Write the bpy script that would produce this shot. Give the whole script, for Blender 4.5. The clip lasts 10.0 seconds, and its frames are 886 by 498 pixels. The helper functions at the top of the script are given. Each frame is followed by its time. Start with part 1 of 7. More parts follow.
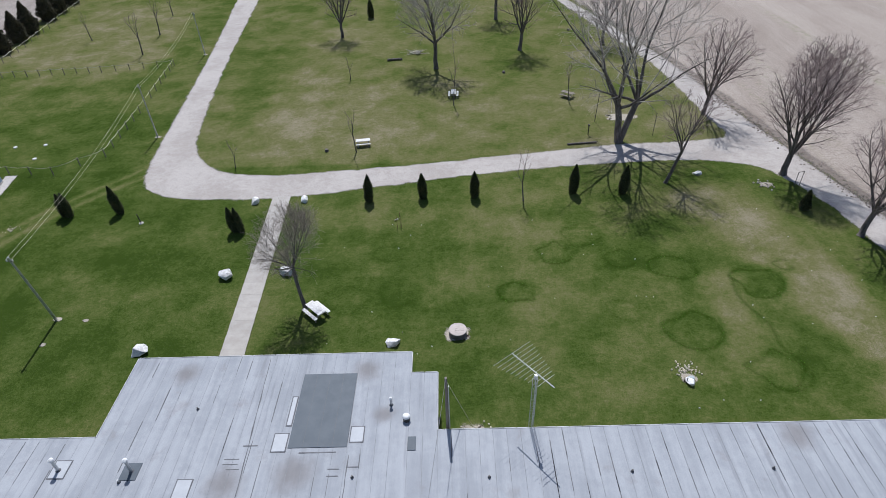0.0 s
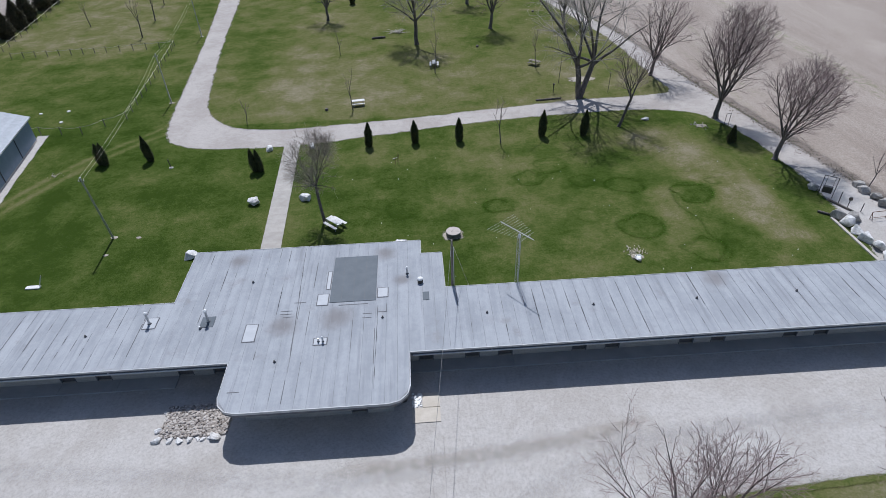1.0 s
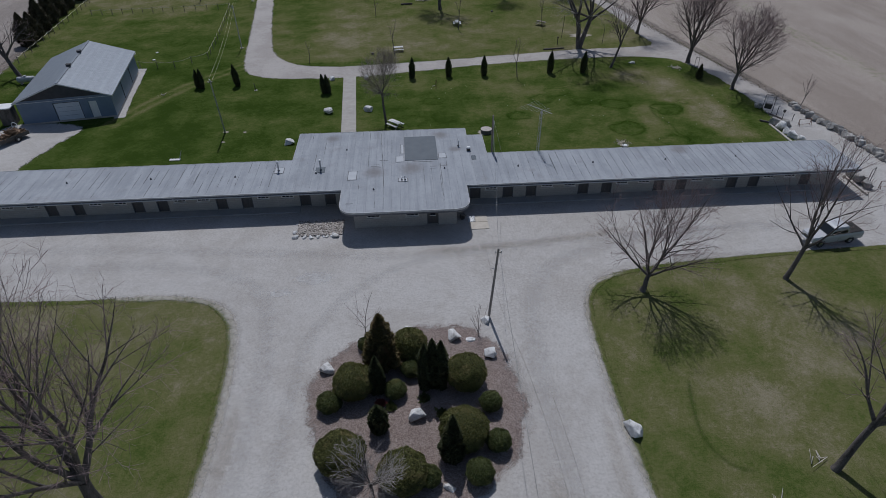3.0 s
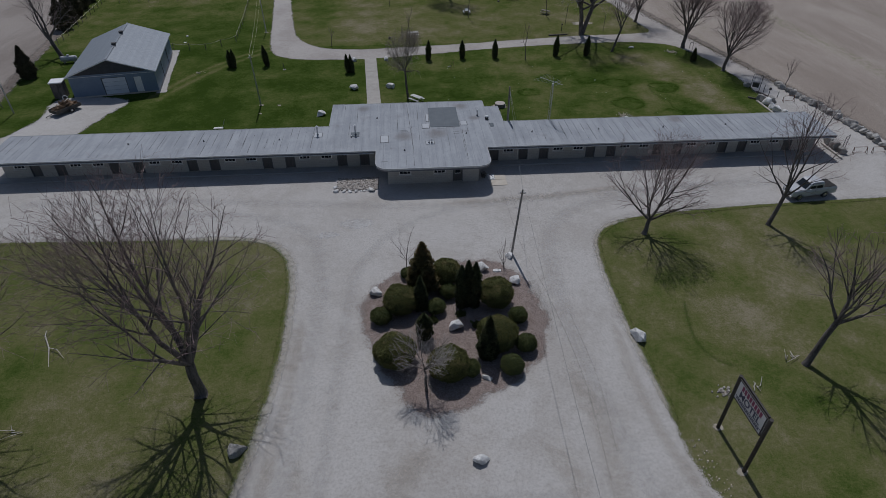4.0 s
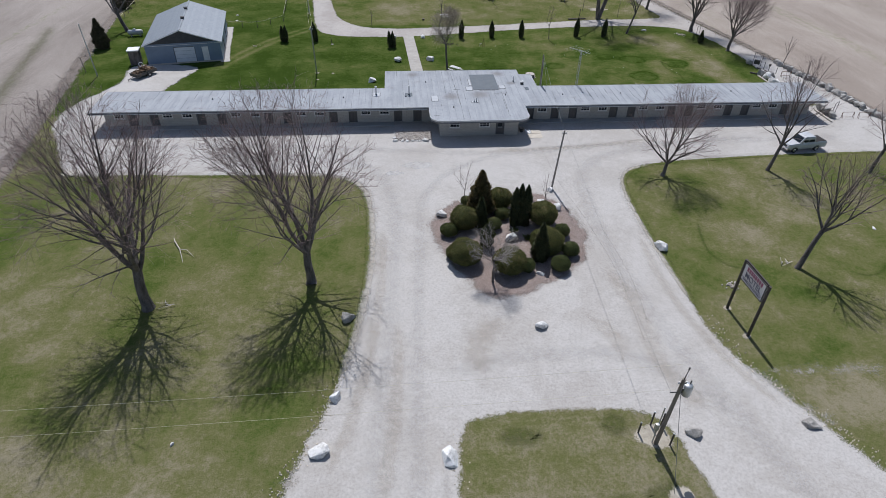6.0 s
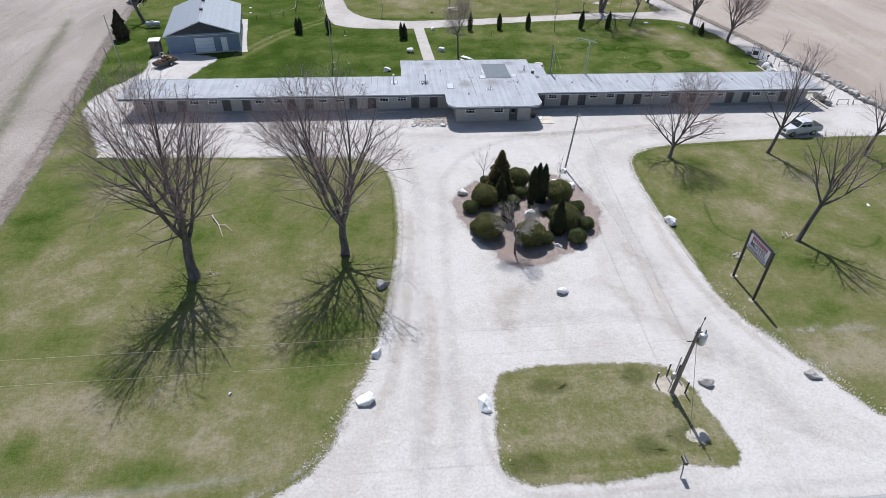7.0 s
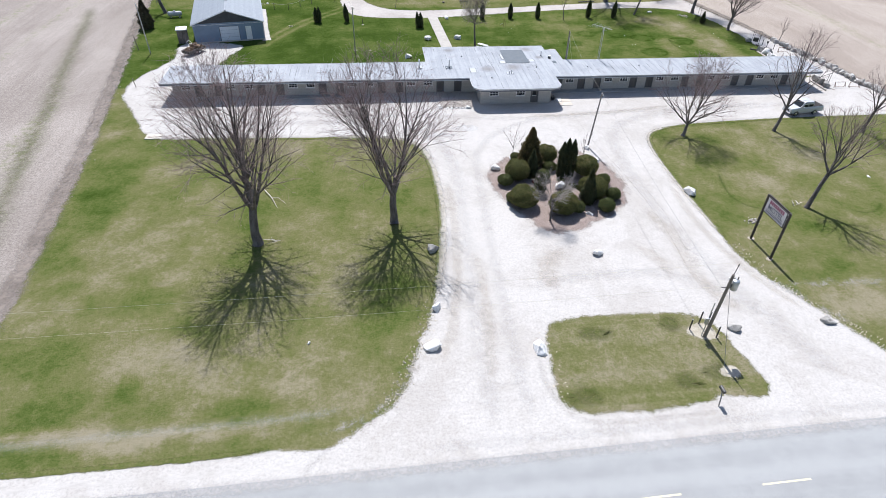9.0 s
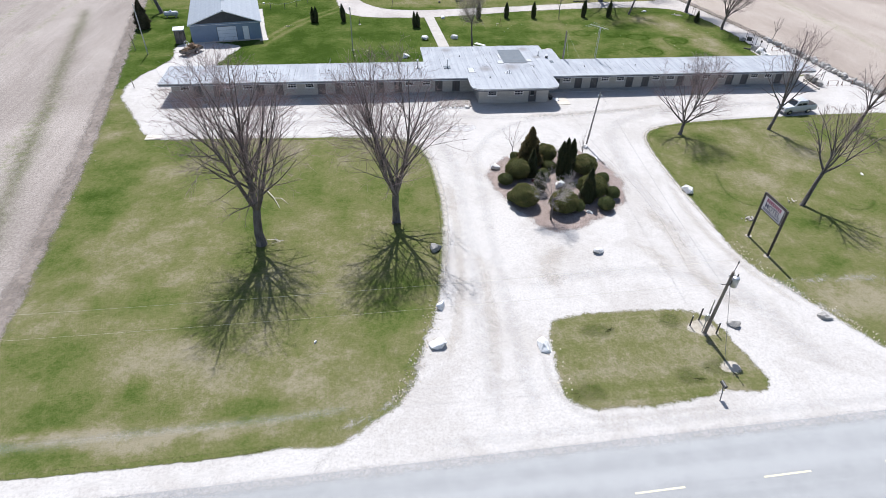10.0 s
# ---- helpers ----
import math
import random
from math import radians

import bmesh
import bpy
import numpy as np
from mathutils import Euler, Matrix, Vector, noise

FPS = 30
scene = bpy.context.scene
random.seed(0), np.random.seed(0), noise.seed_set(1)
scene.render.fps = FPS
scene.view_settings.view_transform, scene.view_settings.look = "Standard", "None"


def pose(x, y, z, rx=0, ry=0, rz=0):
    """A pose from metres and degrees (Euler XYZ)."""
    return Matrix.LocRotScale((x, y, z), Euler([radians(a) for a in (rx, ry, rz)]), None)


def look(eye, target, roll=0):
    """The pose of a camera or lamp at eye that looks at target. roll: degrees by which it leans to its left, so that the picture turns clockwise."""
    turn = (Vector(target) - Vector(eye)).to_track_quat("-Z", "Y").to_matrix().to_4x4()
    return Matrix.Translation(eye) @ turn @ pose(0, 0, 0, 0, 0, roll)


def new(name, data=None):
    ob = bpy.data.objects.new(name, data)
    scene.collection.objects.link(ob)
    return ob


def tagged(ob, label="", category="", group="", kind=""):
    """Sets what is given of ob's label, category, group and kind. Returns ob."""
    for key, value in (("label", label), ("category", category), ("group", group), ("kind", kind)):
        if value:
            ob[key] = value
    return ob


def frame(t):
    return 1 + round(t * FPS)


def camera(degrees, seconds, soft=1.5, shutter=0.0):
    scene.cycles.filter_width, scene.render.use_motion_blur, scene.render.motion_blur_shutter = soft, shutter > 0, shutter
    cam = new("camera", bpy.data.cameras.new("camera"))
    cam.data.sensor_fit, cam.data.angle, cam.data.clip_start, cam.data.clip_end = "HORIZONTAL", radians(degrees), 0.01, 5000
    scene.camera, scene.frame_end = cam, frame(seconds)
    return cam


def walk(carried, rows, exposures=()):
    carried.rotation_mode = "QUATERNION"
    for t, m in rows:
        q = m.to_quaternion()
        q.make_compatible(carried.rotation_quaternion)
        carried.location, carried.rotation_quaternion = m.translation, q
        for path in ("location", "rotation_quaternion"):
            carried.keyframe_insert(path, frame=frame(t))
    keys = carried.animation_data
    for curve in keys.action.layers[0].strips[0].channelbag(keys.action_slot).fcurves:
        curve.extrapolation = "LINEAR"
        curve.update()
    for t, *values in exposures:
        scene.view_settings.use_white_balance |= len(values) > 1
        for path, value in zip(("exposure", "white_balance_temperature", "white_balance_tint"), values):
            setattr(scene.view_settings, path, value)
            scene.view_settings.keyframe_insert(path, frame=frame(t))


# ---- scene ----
cam = camera(74.4, 10.0, 0.5)
PATH = [
    (0, (-0.44, -0.154, 29.614), (-0.476, 1.441, 28.407), -2.4),
    (0.5, (-1.449, -6.408, 29.307), (-1.433, -4.802, 28.115), -2.3),
    (1, (-2.944, -12.118, 29.379), (-2.878, -10.518, 28.181), -1.9),
    (1.5, (-4.431, -17.827, 29.294), (-4.357, -16.225, 28.098), -1.5),
    (2, (-5.91, -22.919, 29.213), (-5.831, -21.316, 28.019), -1.1),
    (2.5, (-7.544, -27.65, 29.248), (-7.454, -26.049, 28.052), -0.8),
    (4, (-12.779, -39.685, 29.677), (-12.655, -38.09, 28.477), 0.1),
    (4.5, (-14.406, -42.899, 29.663), (-14.279, -41.302, 28.465), 0.4),
    (5, (-15.998, -45.694, 29.755), (-15.873, -44.099, 28.556), 0.8),
    (5.5, (-17.445, -48.156, 29.771), (-17.316, -46.56, 28.572), 0.9),
    (7, (-21.773, -53.892, 30.041), (-21.619, -52.304, 28.835), 1.3),
    (7.5, (-23.166, -55.261, 30.167), (-23.001, -53.677, 28.957), 1.4),
    (8, (-24.529, -56.468, 30.28), (-24.356, -54.887, 29.067), 1.4),
    (8.5, (-25.879, -57.393, 30.346), (-25.694, -55.816, 29.13), 1.6),
    (9, (-27.066, -58.055, 30.458), (-26.871, -56.482, 29.239), 1.6),
    (9.5, (-27.652, -58.26, 30.547), (-27.446, -56.688, 29.327), 1.6),
    (10, (-27.917, -58.326, 30.767), (-27.699, -56.759, 29.545), 1.8),
]
EXPOSURES = [(0.0, 0.19, 6080, 12), (1.0, 0.05, 5950, 12), (2.5, -0.60, 5930, 12), (4.0, -0.98, 6080, 12), (4.5, -0.72, 6150, 12), (5.5, -0.20, 6180, 12), (7.0, 0.48, 6170, 12), (8.0, 0.71, 6220, 12), (10.0, 0.78, 6220, 12)]
walk(cam, [(t, look(eye, target, roll)) for t, eye, target, roll in PATH], EXPOSURES)

from mathutils.geometry import tessellate_polygon

# ---- light ----
SUN_UP, SUN_DIR = radians(57), Vector((-0.07, 1.0, 0.0)).normalized()
world = bpy.data.worlds.new("sky")
scene.world = world
world.use_nodes = True
wt = world.node_tree
sky = wt.nodes.new("ShaderNodeTexSky")
sky.sky_type, sky.sun_disc = "NISHITA", False
sky.sun_elevation, sky.sun_rotation = SUN_UP, math.atan2(SUN_DIR.x, SUN_DIR.y)
wt.links.new(sky.outputs[0], wt.nodes["Background"].inputs[0])
wt.nodes["Background"].inputs[1].default_value = 0.083
sun = new("sun", bpy.data.lights.new("sun", "SUN"))
sun.data.energy, sun.data.angle, sun.data.color = 3.8, radians(0.55), (1.0, 0.985, 0.955)
sun_from = SUN_DIR * math.cos(SUN_UP) + Vector((0, 0, math.sin(SUN_UP)))
sun.matrix_world = look(sun_from * 100, (0, 0, 0))

# ---- materials ----


class Nodes:
    """Short-hand for a material's node tree."""

    def __init__(self, name, rough=0.8, metal=0.0, spec=0.5):
        self.m = bpy.data.materials.new(name)
        self.m.use_nodes = True
        self.t = self.m.node_tree
        self.b = self.t.nodes["Principled BSDF"]
        self.b.inputs["Roughness"].default_value = rough
        self.b.inputs["Metallic"].default_value = metal
        self.b.inputs["Specular IOR Level"].default_value = spec
        self.co = self.t.nodes.new("ShaderNodeNewGeometry").outputs["Position"]

    def put(self, socket, v):
        if isinstance(v, bpy.types.NodeSocket):
            self.t.links.new(v, socket)
        elif isinstance(v, (tuple, list)):
            socket.default_value = (*v, 1.0) if len(v) == 3 and len(socket.default_value) == 4 else v
        else:
            socket.default_value = v

    def noise(self, scale, detail=4.0, rough=0.6, stretch=(1, 1, 1), turn=0.0, dist=0.0):
        co = self.co
        if stretch != (1, 1, 1) or turn:
            mp = self.t.nodes.new("ShaderNodeMapping")
            self.t.links.new(co, mp.inputs[0])
            mp.inputs["Scale"].default_value = stretch
            mp.inputs["Rotation"].default_value = (0, 0, radians(turn))
            co = mp.outputs[0]
        n = self.t.nodes.new("ShaderNodeTexNoise")
        self.t.links.new(co, n.inputs["Vector"])
        n.inputs["Scale"].default_value, n.inputs["Detail"].default_value = scale, detail
        n.inputs["Roughness"].default_value, n.inputs["Distortion"].default_value = rough, dist
        return n.outputs["Fac"]

    def ramp(self, v, lo, hi, a=0.0, b=1.0):
        r = self.t.nodes.new("ShaderNodeMapRange")
        r.interpolation_type = "SMOOTHSTEP"
        self.put(r.inputs[0], v)
        for k, x in zip((1, 2, 3, 4), (lo, hi, a, b)):
            self.put(r.inputs[k], x)
        return r.outputs[0]

    def mix(self, f, a, b, kind="MIX"):
        n = self.t.nodes.new("ShaderNodeMix")
        n.data_type, n.blend_type = "RGBA", kind
        self.put(n.inputs["Factor"], f), self.put(n.inputs["A"], a), self.put(n.inputs["B"], b)
        return n.outputs["Result"]

    def math(self, op, a, b=0.0):
        n = self.t.nodes.new("ShaderNodeMath")
        n.operation = op
        self.put(n.inputs[0], a), self.put(n.inputs[1], b)
        return n.outputs[0]

    def attr(self, name):
        n = self.t.nodes.new("ShaderNodeAttribute")
        n.attribute_name = name
        return n.outputs["Fac"]

    def rand(self):
        return self.t.nodes.new("ShaderNodeObjectInfo").outputs["Random"]

    def island(self):
        return self.t.nodes.new("ShaderNodeNewGeometry").outputs["Random Per Island"]

    def blob(self, x, y, r):
        """1 at a place, 0 past the radius r, with a soft uneven rim."""
        d = self.t.nodes.new("ShaderNodeVectorMath")
        d.operation = "DISTANCE"
        self.t.links.new(self.co, d.inputs[0])
        d.inputs[1].default_value = (x, y, 2.45)
        return self.ramp(self.math("ADD", d.outputs["Value"], self.math("MULTIPLY", self.noise(1.3), r * 0.7)), r * 0.45, r * 1.35, 1.0, 0.0)

    def col(self, v):
        self.put(self.b.inputs["Base Color"], v)
        return self

    def bump(self, v, strength=0.4, dist=0.02):
        n = self.t.nodes.new("ShaderNodeBump")
        n.inputs["Strength"].default_value, n.inputs["Distance"].default_value = strength, dist
        self.put(n.inputs["Height"], v)
        self.t.links.new(n.outputs[0], self.b.inputs["Normal"])
        return self

    def fringe(self, most=1.0, crisp=0.07, soft=False):
        """Lets the sheet thin out into scattered specks towards its rim."""
        e = self.attr("edge")
        n = self.math("ADD", self.math("MULTIPLY", self.ramp(self.noise(13.0, 6, 0.85), 0.28, 0.72), 0.55), self.math("MULTIPLY", self.ramp(self.noise(0.45, 6, 0.75), 0.3, 0.7), 0.45))
        a = self.ramp(self.math("SUBTRACT", self.math("MULTIPLY", e, 1.1), n), -crisp, crisp)
        if soft:
            a = self.math("MULTIPLY", self.ramp(e, 0.0, 0.9), self.math("ADD", self.math("MULTIPLY", a, 0.5), self.math("MULTIPLY", self.ramp(self.noise(1.6, 5, 0.7), 0.3, 0.65), 0.5)))
        self.put(self.b.inputs["Alpha"], self.math("MULTIPLY", a, most))
        return self


def plain(name, a, b, scale=3.0, rough=0.7, metal=0.0, bump=0.2, fine=30.0, vary=0.0, stretch=(1, 1, 1), dist=0.01, spec=0.5):
    """A two-scale mottled surface between the colours a and b."""
    n = Nodes(name, rough, metal, spec)
    f = n.math("ADD", n.math("MULTIPLY", n.noise(scale, 5, stretch=stretch), 0.65), n.math("MULTIPLY", n.noise(fine, 3, stretch=stretch), 0.35))
    c = n.mix(n.ramp(f, 0.3, 0.7), a, b)
    if vary:
        c = n.mix(n.math("MULTIPLY", n.rand(), vary), c, tuple(0.45 * v for v in a))
    n.col(c)
    if bump:
        n.bump(n.noise(fine, 4), bump, dist)
    return n.m


def grass_material():
    n = Nodes("grass", 1.0, spec=0.0)
    soft, mid = n.noise(0.45, 5, 0.6, dist=0.2), n.noise(1.6, 6, 0.7, dist=0.1)
    small, tiny = n.noise(5.0, 5, 0.75), n.noise(15, 4, 0.75)
    f = n.attr("dry")
    for v, amount in ((soft, 0.6), (mid, 0.75), (small, 0.85), (tiny, 0.7)):
        f = n.math("ADD", f, n.math("MULTIPLY", n.math("SUBTRACT", v, 0.5), amount))
    r = n.t.nodes.new("ShaderNodeValToRGB")
    n.put(r.inputs[0], f)
    e = r.color_ramp.elements
    stops = ((0.0, (0.034, 0.059, 0.010)), (0.22, (0.058, 0.087, 0.018)), (0.42, (0.097, 0.115, 0.034)), (0.66, (0.142, 0.139, 0.059)), (0.88, (0.205, 0.184, 0.112)), (1.0, (0.250, 0.220, 0.150)))
    while len(e) < len(stops):
        e.new(0.5)
    for k, (p, c) in enumerate(stops):
        e[k].position, e[k].color = p, (*c, 1)
    c = r.outputs[0]
    c = n.mix(n.ramp(tiny, 0.30, 0.52, 0.34, 0.0), c, (0.020, 0.030, 0.008))
    c = n.mix(n.ramp(n.noise(22, 3, 0.7), 0.60, 0.74, 0.0, 0.30), c, (0.34, 0.305, 0.205))
    c = n.mix(n.ramp(n.noise(0.9, 4, 0.7), 0.52, 0.72, 0.0, 0.22), c, (0.040, 0.062, 0.010))
    return n.col(c).bump(n.math("ADD", n.math("MULTIPLY", tiny, 0.6), small), 0.7, 0.07)


def ring_material():
    n = Nodes("lush_ring_grass", 1.0, spec=0.0)
    c = n.mix(n.ramp(n.noise(9, 5, 0.8), 0.3, 0.7), (0.020, 0.060, 0.005), (0.046, 0.100, 0.010))
    return n.col(c).bump(n.noise(12, 4), 0.5, 0.05).fringe(0.42, 0.35, True).m


LUSH_RING = ring_material()
GRASS = grass_material().m
VERGE = grass_material().fringe().m
WEEDS = grass_material().fringe(0.5, 0.3, True).m


def gravel_material(name, pale, dark, most=1.0, soft=False):
    n = Nodes(name, 0.92, spec=0.25)
    big, mid, tiny = n.ramp(n.noise(0.16, 5, 0.65, dist=0.6), 0.3, 0.7), n.ramp(n.noise(1.4, 7, 0.75), 0.3, 0.7), n.noise(5.5, 6, 0.85)
    streak = n.noise(0.5, 5, 0.6, (1.0, 0.14, 1), 8)
    cross = n.noise(0.6, 4, 0.6, (0.12, 1.0, 1), 4)
    f = n.math("ADD", n.math("MULTIPLY", big, 0.4), n.math("ADD", n.math("MULTIPLY", mid, 0.3), n.math("ADD", n.math("MULTIPLY", streak, 0.2), n.math("MULTIPLY", cross, 0.12))))
    c = n.mix(n.ramp(f, 0.25, 0.75), dark, pale)
    c = n.mix(n.ramp(n.noise(3.1, 7, 0.85), 0.60, 0.70), c, tuple(0.75 * v for v in dark))
    c = n.mix(n.ramp(tiny, 0.30, 0.60), n.mix(0.46, c, (0.20, 0.18, 0.16)), n.mix(n.ramp(tiny, 0.58, 0.75), c, n.mix(0.22, c, (0.66, 0.63, 0.60))))
    n.col(c).bump(n.math("ADD", tiny, n.math("MULTIPLY", mid, 0.5)), 0.5, 0.03)
    return n.fringe(most, 0.07, soft).m


GRAVEL = gravel_material("limestone_gravel", (0.515, 0.490, 0.463), (0.434, 0.405, 0.374))
LANE = gravel_material("lane_gravel", (0.475, 0.438, 0.404), (0.375, 0.338, 0.308))
SHOULDER = gravel_material("shoulder_gravel", (0.52, 0.496, 0.468), (0.44, 0.41, 0.38))
PALE_SPOT = gravel_material("fresh_white_chips", (0.76, 0.75, 0.73), (0.62, 0.60, 0.58), 0.6, True)
TRACK = gravel_material("compacted_gravel", (0.53, 0.515, 0.495), (0.48, 0.46, 0.44), 0.16, True)
LOOSE_AND_SHADOW = gravel_material("loose_gravel_and_wire_shadow", (0.44, 0.405, 0.36), (0.345, 0.31, 0.27), 0.16, True)
DUST = gravel_material("tan_dust", (0.52, 0.46, 0.38), (0.43, 0.37, 0.295), 0.26, True)
CREAM = gravel_material("cream_fine_gravel", (0.60, 0.56, 0.49), (0.50, 0.455, 0.385), 0.7, True)
DUSTED = gravel_material("white_verge_dust", (0.60, 0.59, 0.56), (0.44, 0.43, 0.39), 0.22, True)
SPILL = gravel_material("stray_limestone_chips", (0.52, 0.49, 0.45), (0.38, 0.345, 0.30), 0.55)
BARE = gravel_material("bare_soil", (0.46, 0.415, 0.34), (0.34, 0.30, 0.235))
EDGE_SOIL = gravel_material("dark_turned_soil", (0.30, 0.25, 0.215), (0.17, 0.14, 0.118), 0.9, True)


def field_material(turn, pale, dark):
    n = Nodes("harvested_field", 0.95, spec=0.2)
    rows = n.noise(1.25, 3, 0.5, (1.0, 0.03, 1), turn)
    strips = n.noise(0.16, 2, 0.5, (1.0, 0.03, 1), turn)
    big, small, tiny = n.noise(0.075, 5, 0.6, (1.0, 0.45, 1), turn + 20, dist=1.0), n.noise(2.5, 6, 0.75), n.noise(14, 4, 0.8)
    f = n.math("ADD", n.math("MULTIPLY", rows, 0.16), n.math("ADD", n.math("MULTIPLY", big, 0.5), n.math("ADD", n.math("MULTIPLY", strips, 0.22), n.math("MULTIPLY", small, 0.40))))
    c = n.mix(n.ramp(f, 0.50, 0.78), dark, pale)
    c = n.mix(n.ramp(n.noise(5.0, 4, 0.7), 0.36, 0.56), n.mix(0.35, c, (0.13, 0.10, 0.085)), c)
    c = n.mix(n.ramp(tiny, 0.32, 0.6), n.mix(0.6, c, (0.12, 0.09, 0.075)), c)
    weeds = n.math("MULTIPLY", n.ramp(n.noise(0.16, 2, 0.5, (1.0, 0.05, 1), turn + 0.5), 0.60, 0.68), n.ramp(n.noise(1.2, 5, 0.7), 0.45, 0.65))
    c = n.mix(n.math("MULTIPLY", weeds, 0.55), c, (0.16, 0.18, 0.07))
    return n.col(c).bump(n.math("ADD", small, tiny), 0.7, 0.06).fringe().m


FIELD_WEST = field_material(-10, (0.43, 0.384, 0.345), (0.275, 0.24, 0.212))
FIELD_EAST = field_material(-12, (0.495, 0.432, 0.372), (0.345, 0.29, 0.245))


def roof_material():
    n = Nodes("aluminium_coated_roofing", 0.85, spec=0.15)
    streak = n.noise(1.7, 6, 0.65, (1.0, 0.09, 1))
    mid, blot, tiny = n.noise(0.35, 5, 0.6), n.noise(2.4, 6, 0.7), n.noise(40, 3)
    f = n.math("ADD", n.math("MULTIPLY", streak, 0.45), n.math("ADD", n.math("MULTIPLY", mid, 0.35), n.math("MULTIPLY", blot, 0.2)))
    c = n.mix(n.ramp(f, 0.40, 0.60), (0.312, 0.328, 0.350), (0.412, 0.428, 0.450))
    c = n.mix(n.math("MULTIPLY", n.rand(), 0.3), c, (0.335, 0.35, 0.372))
    c = n.mix(n.ramp(n.noise(2.2, 5, 0.6, (1.0, 0.05, 1)), 0.57, 0.72, 0.0, 0.5), c, (0.215, 0.22, 0.238))
    c = n.mix(n.math("MULTIPLY", n.ramp(n.noise(0.55, 5, 0.7), 0.58, 0.72), 0.35), c, (0.235, 0.215, 0.205))
    stain = n.blob(-9.1, 16.9, 1.7)
    for x, y, r in ((-12.5, 16.4, 1.5), (-5.9, 23.7, 1.2), (-4.6, 20.5, 0.9), (17.5, 18.6, 1.4), (-17.0, 23.8, 1.1)):
        stain = n.math("MAXIMUM", stain, n.blob(x, y, r))
    c = n.mix(n.math("MULTIPLY", stain, 0.62), c, (0.17, 0.15, 0.14))
    c = n.mix(n.math("MULTIPLY", n.ramp(tiny, 0.35, 0.6, 1, 0), 0.25), c, (0.15, 0.15, 0.16))
    return n.col(c).bump(n.math("ADD", n.math("MULTIPLY", tiny, 0.4), n.noise(5, 3)), 0.25, 0.015).m


ROOFING = roof_material()
DECK = plain("grey_roof_deck", (0.17, 0.175, 0.185), (0.30, 0.31, 0.325), 1.5, 0.8, fine=7)
SEAM = plain("roof_bitumen", (0.075, 0.075, 0.082), (0.15, 0.15, 0.16), 4, 0.7)
PATCH_DARK = plain("slate_grey_membrane", (0.062, 0.080, 0.098), (0.090, 0.109, 0.128), 1.2, 0.65, fine=60)
PATCH_PALE = plain("pale_roof_patch", (0.37, 0.385, 0.405), (0.44, 0.455, 0.475), 2, 0.6)


def block_wall():
    n = Nodes("painted_block_wall", 0.8, spec=0.3)
    br = n.t.nodes.new("ShaderNodeTexBrick")
    mp = n.t.nodes.new("ShaderNodeMapping")
    n.t.links.new(n.co, mp.inputs[0])
    mp.inputs["Rotation"].default_value = (radians(90), 0, 0)
    n.t.links.new(mp.outputs[0], br.inputs["Vector"])
    br.inputs["Scale"].default_value = 1.0
    for k, v in (("Brick Width", 0.4), ("Row Height", 0.2), ("Mortar Size", 0.008)):
        br.inputs[k].default_value = v
    for k, v in (("Color1", (0.42, 0.40, 0.375, 1)), ("Color2", (0.46, 0.44, 0.41, 1)), ("Mortar", (0.31, 0.295, 0.275, 1))):
        br.inputs[k].default_value = v
    c = n.mix(n.math("MULTIPLY", n.ramp(n.noise(1.2, 5), 0.4, 0.75), 0.4), br.outputs["Color"], (0.36, 0.33, 0.30))
    return n.col(c).bump(n.noise(25, 4), 0.3, 0.01).m


BLOCK = block_wall()
FASCIA = plain("weathered_white_fascia", (0.42, 0.425, 0.43), (0.56, 0.56, 0.56), 3, 0.6)
FASCIA_DARK = plain("dark_fascia_board", (0.10, 0.105, 0.12), (0.16, 0.165, 0.18), 3, 0.6)
SOFFIT = plain("painted_soffit", (0.45, 0.44, 0.42), (0.55, 0.54, 0.51), 2, 0.8)
DOOR = plain("dark_taupe_door", (0.085, 0.080, 0.078), (0.125, 0.118, 0.114), 6, 0.55, stretch=(1, 1, 0.1))
WHITE = plain("white_paint", (0.70, 0.70, 0.69), (0.80, 0.80, 0.79), 4, 0.55)
FLAKED = plain("flaking_white_paint", (0.52, 0.50, 0.47), (0.80, 0.79, 0.77), 9, 0.7, fine=40)
GALV = plain("galvanised_steel", (0.42, 0.43, 0.44), (0.56, 0.57, 0.58), 6, 0.42, 0.7)
BLACK = plain("black_rubber", (0.018, 0.018, 0.019), (0.032, 0.032, 0.032), 8, 0.75)
DARK_STEEL = plain("dark_painted_steel", (0.035, 0.033, 0.032), (0.065, 0.06, 0.055), 8, 0.5)
RUST = plain("rusty_iron", (0.10, 0.045, 0.028), (0.20, 0.095, 0.055), 7, 0.8)
CONCRETE = plain("weathered_concrete", (0.40, 0.365, 0.325), (0.54, 0.50, 0.455), 1.2, 0.9, fine=25)
SLAB = plain("buff_concrete_slab", (0.47, 0.42, 0.35), (0.58, 0.53, 0.46), 1.5, 0.9, fine=25)
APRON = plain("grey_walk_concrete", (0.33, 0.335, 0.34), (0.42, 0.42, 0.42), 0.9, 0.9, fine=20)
WOOD_POLE = plain("weathered_pole_wood", (0.15, 0.125, 0.105), (0.26, 0.225, 0.19), 5, 0.85, stretch=(1, 1, 0.08))
WOOD_GREY = plain("grey_weathered_wood", (0.24, 0.22, 0.20), (0.38, 0.35, 0.32), 6, 0.85, stretch=(1, 1, 0.15))
WOOD_CUT = plain("cut_firewood", (0.17, 0.105, 0.062), (0.37, 0.245, 0.15), 5, 0.85, vary=0.6)
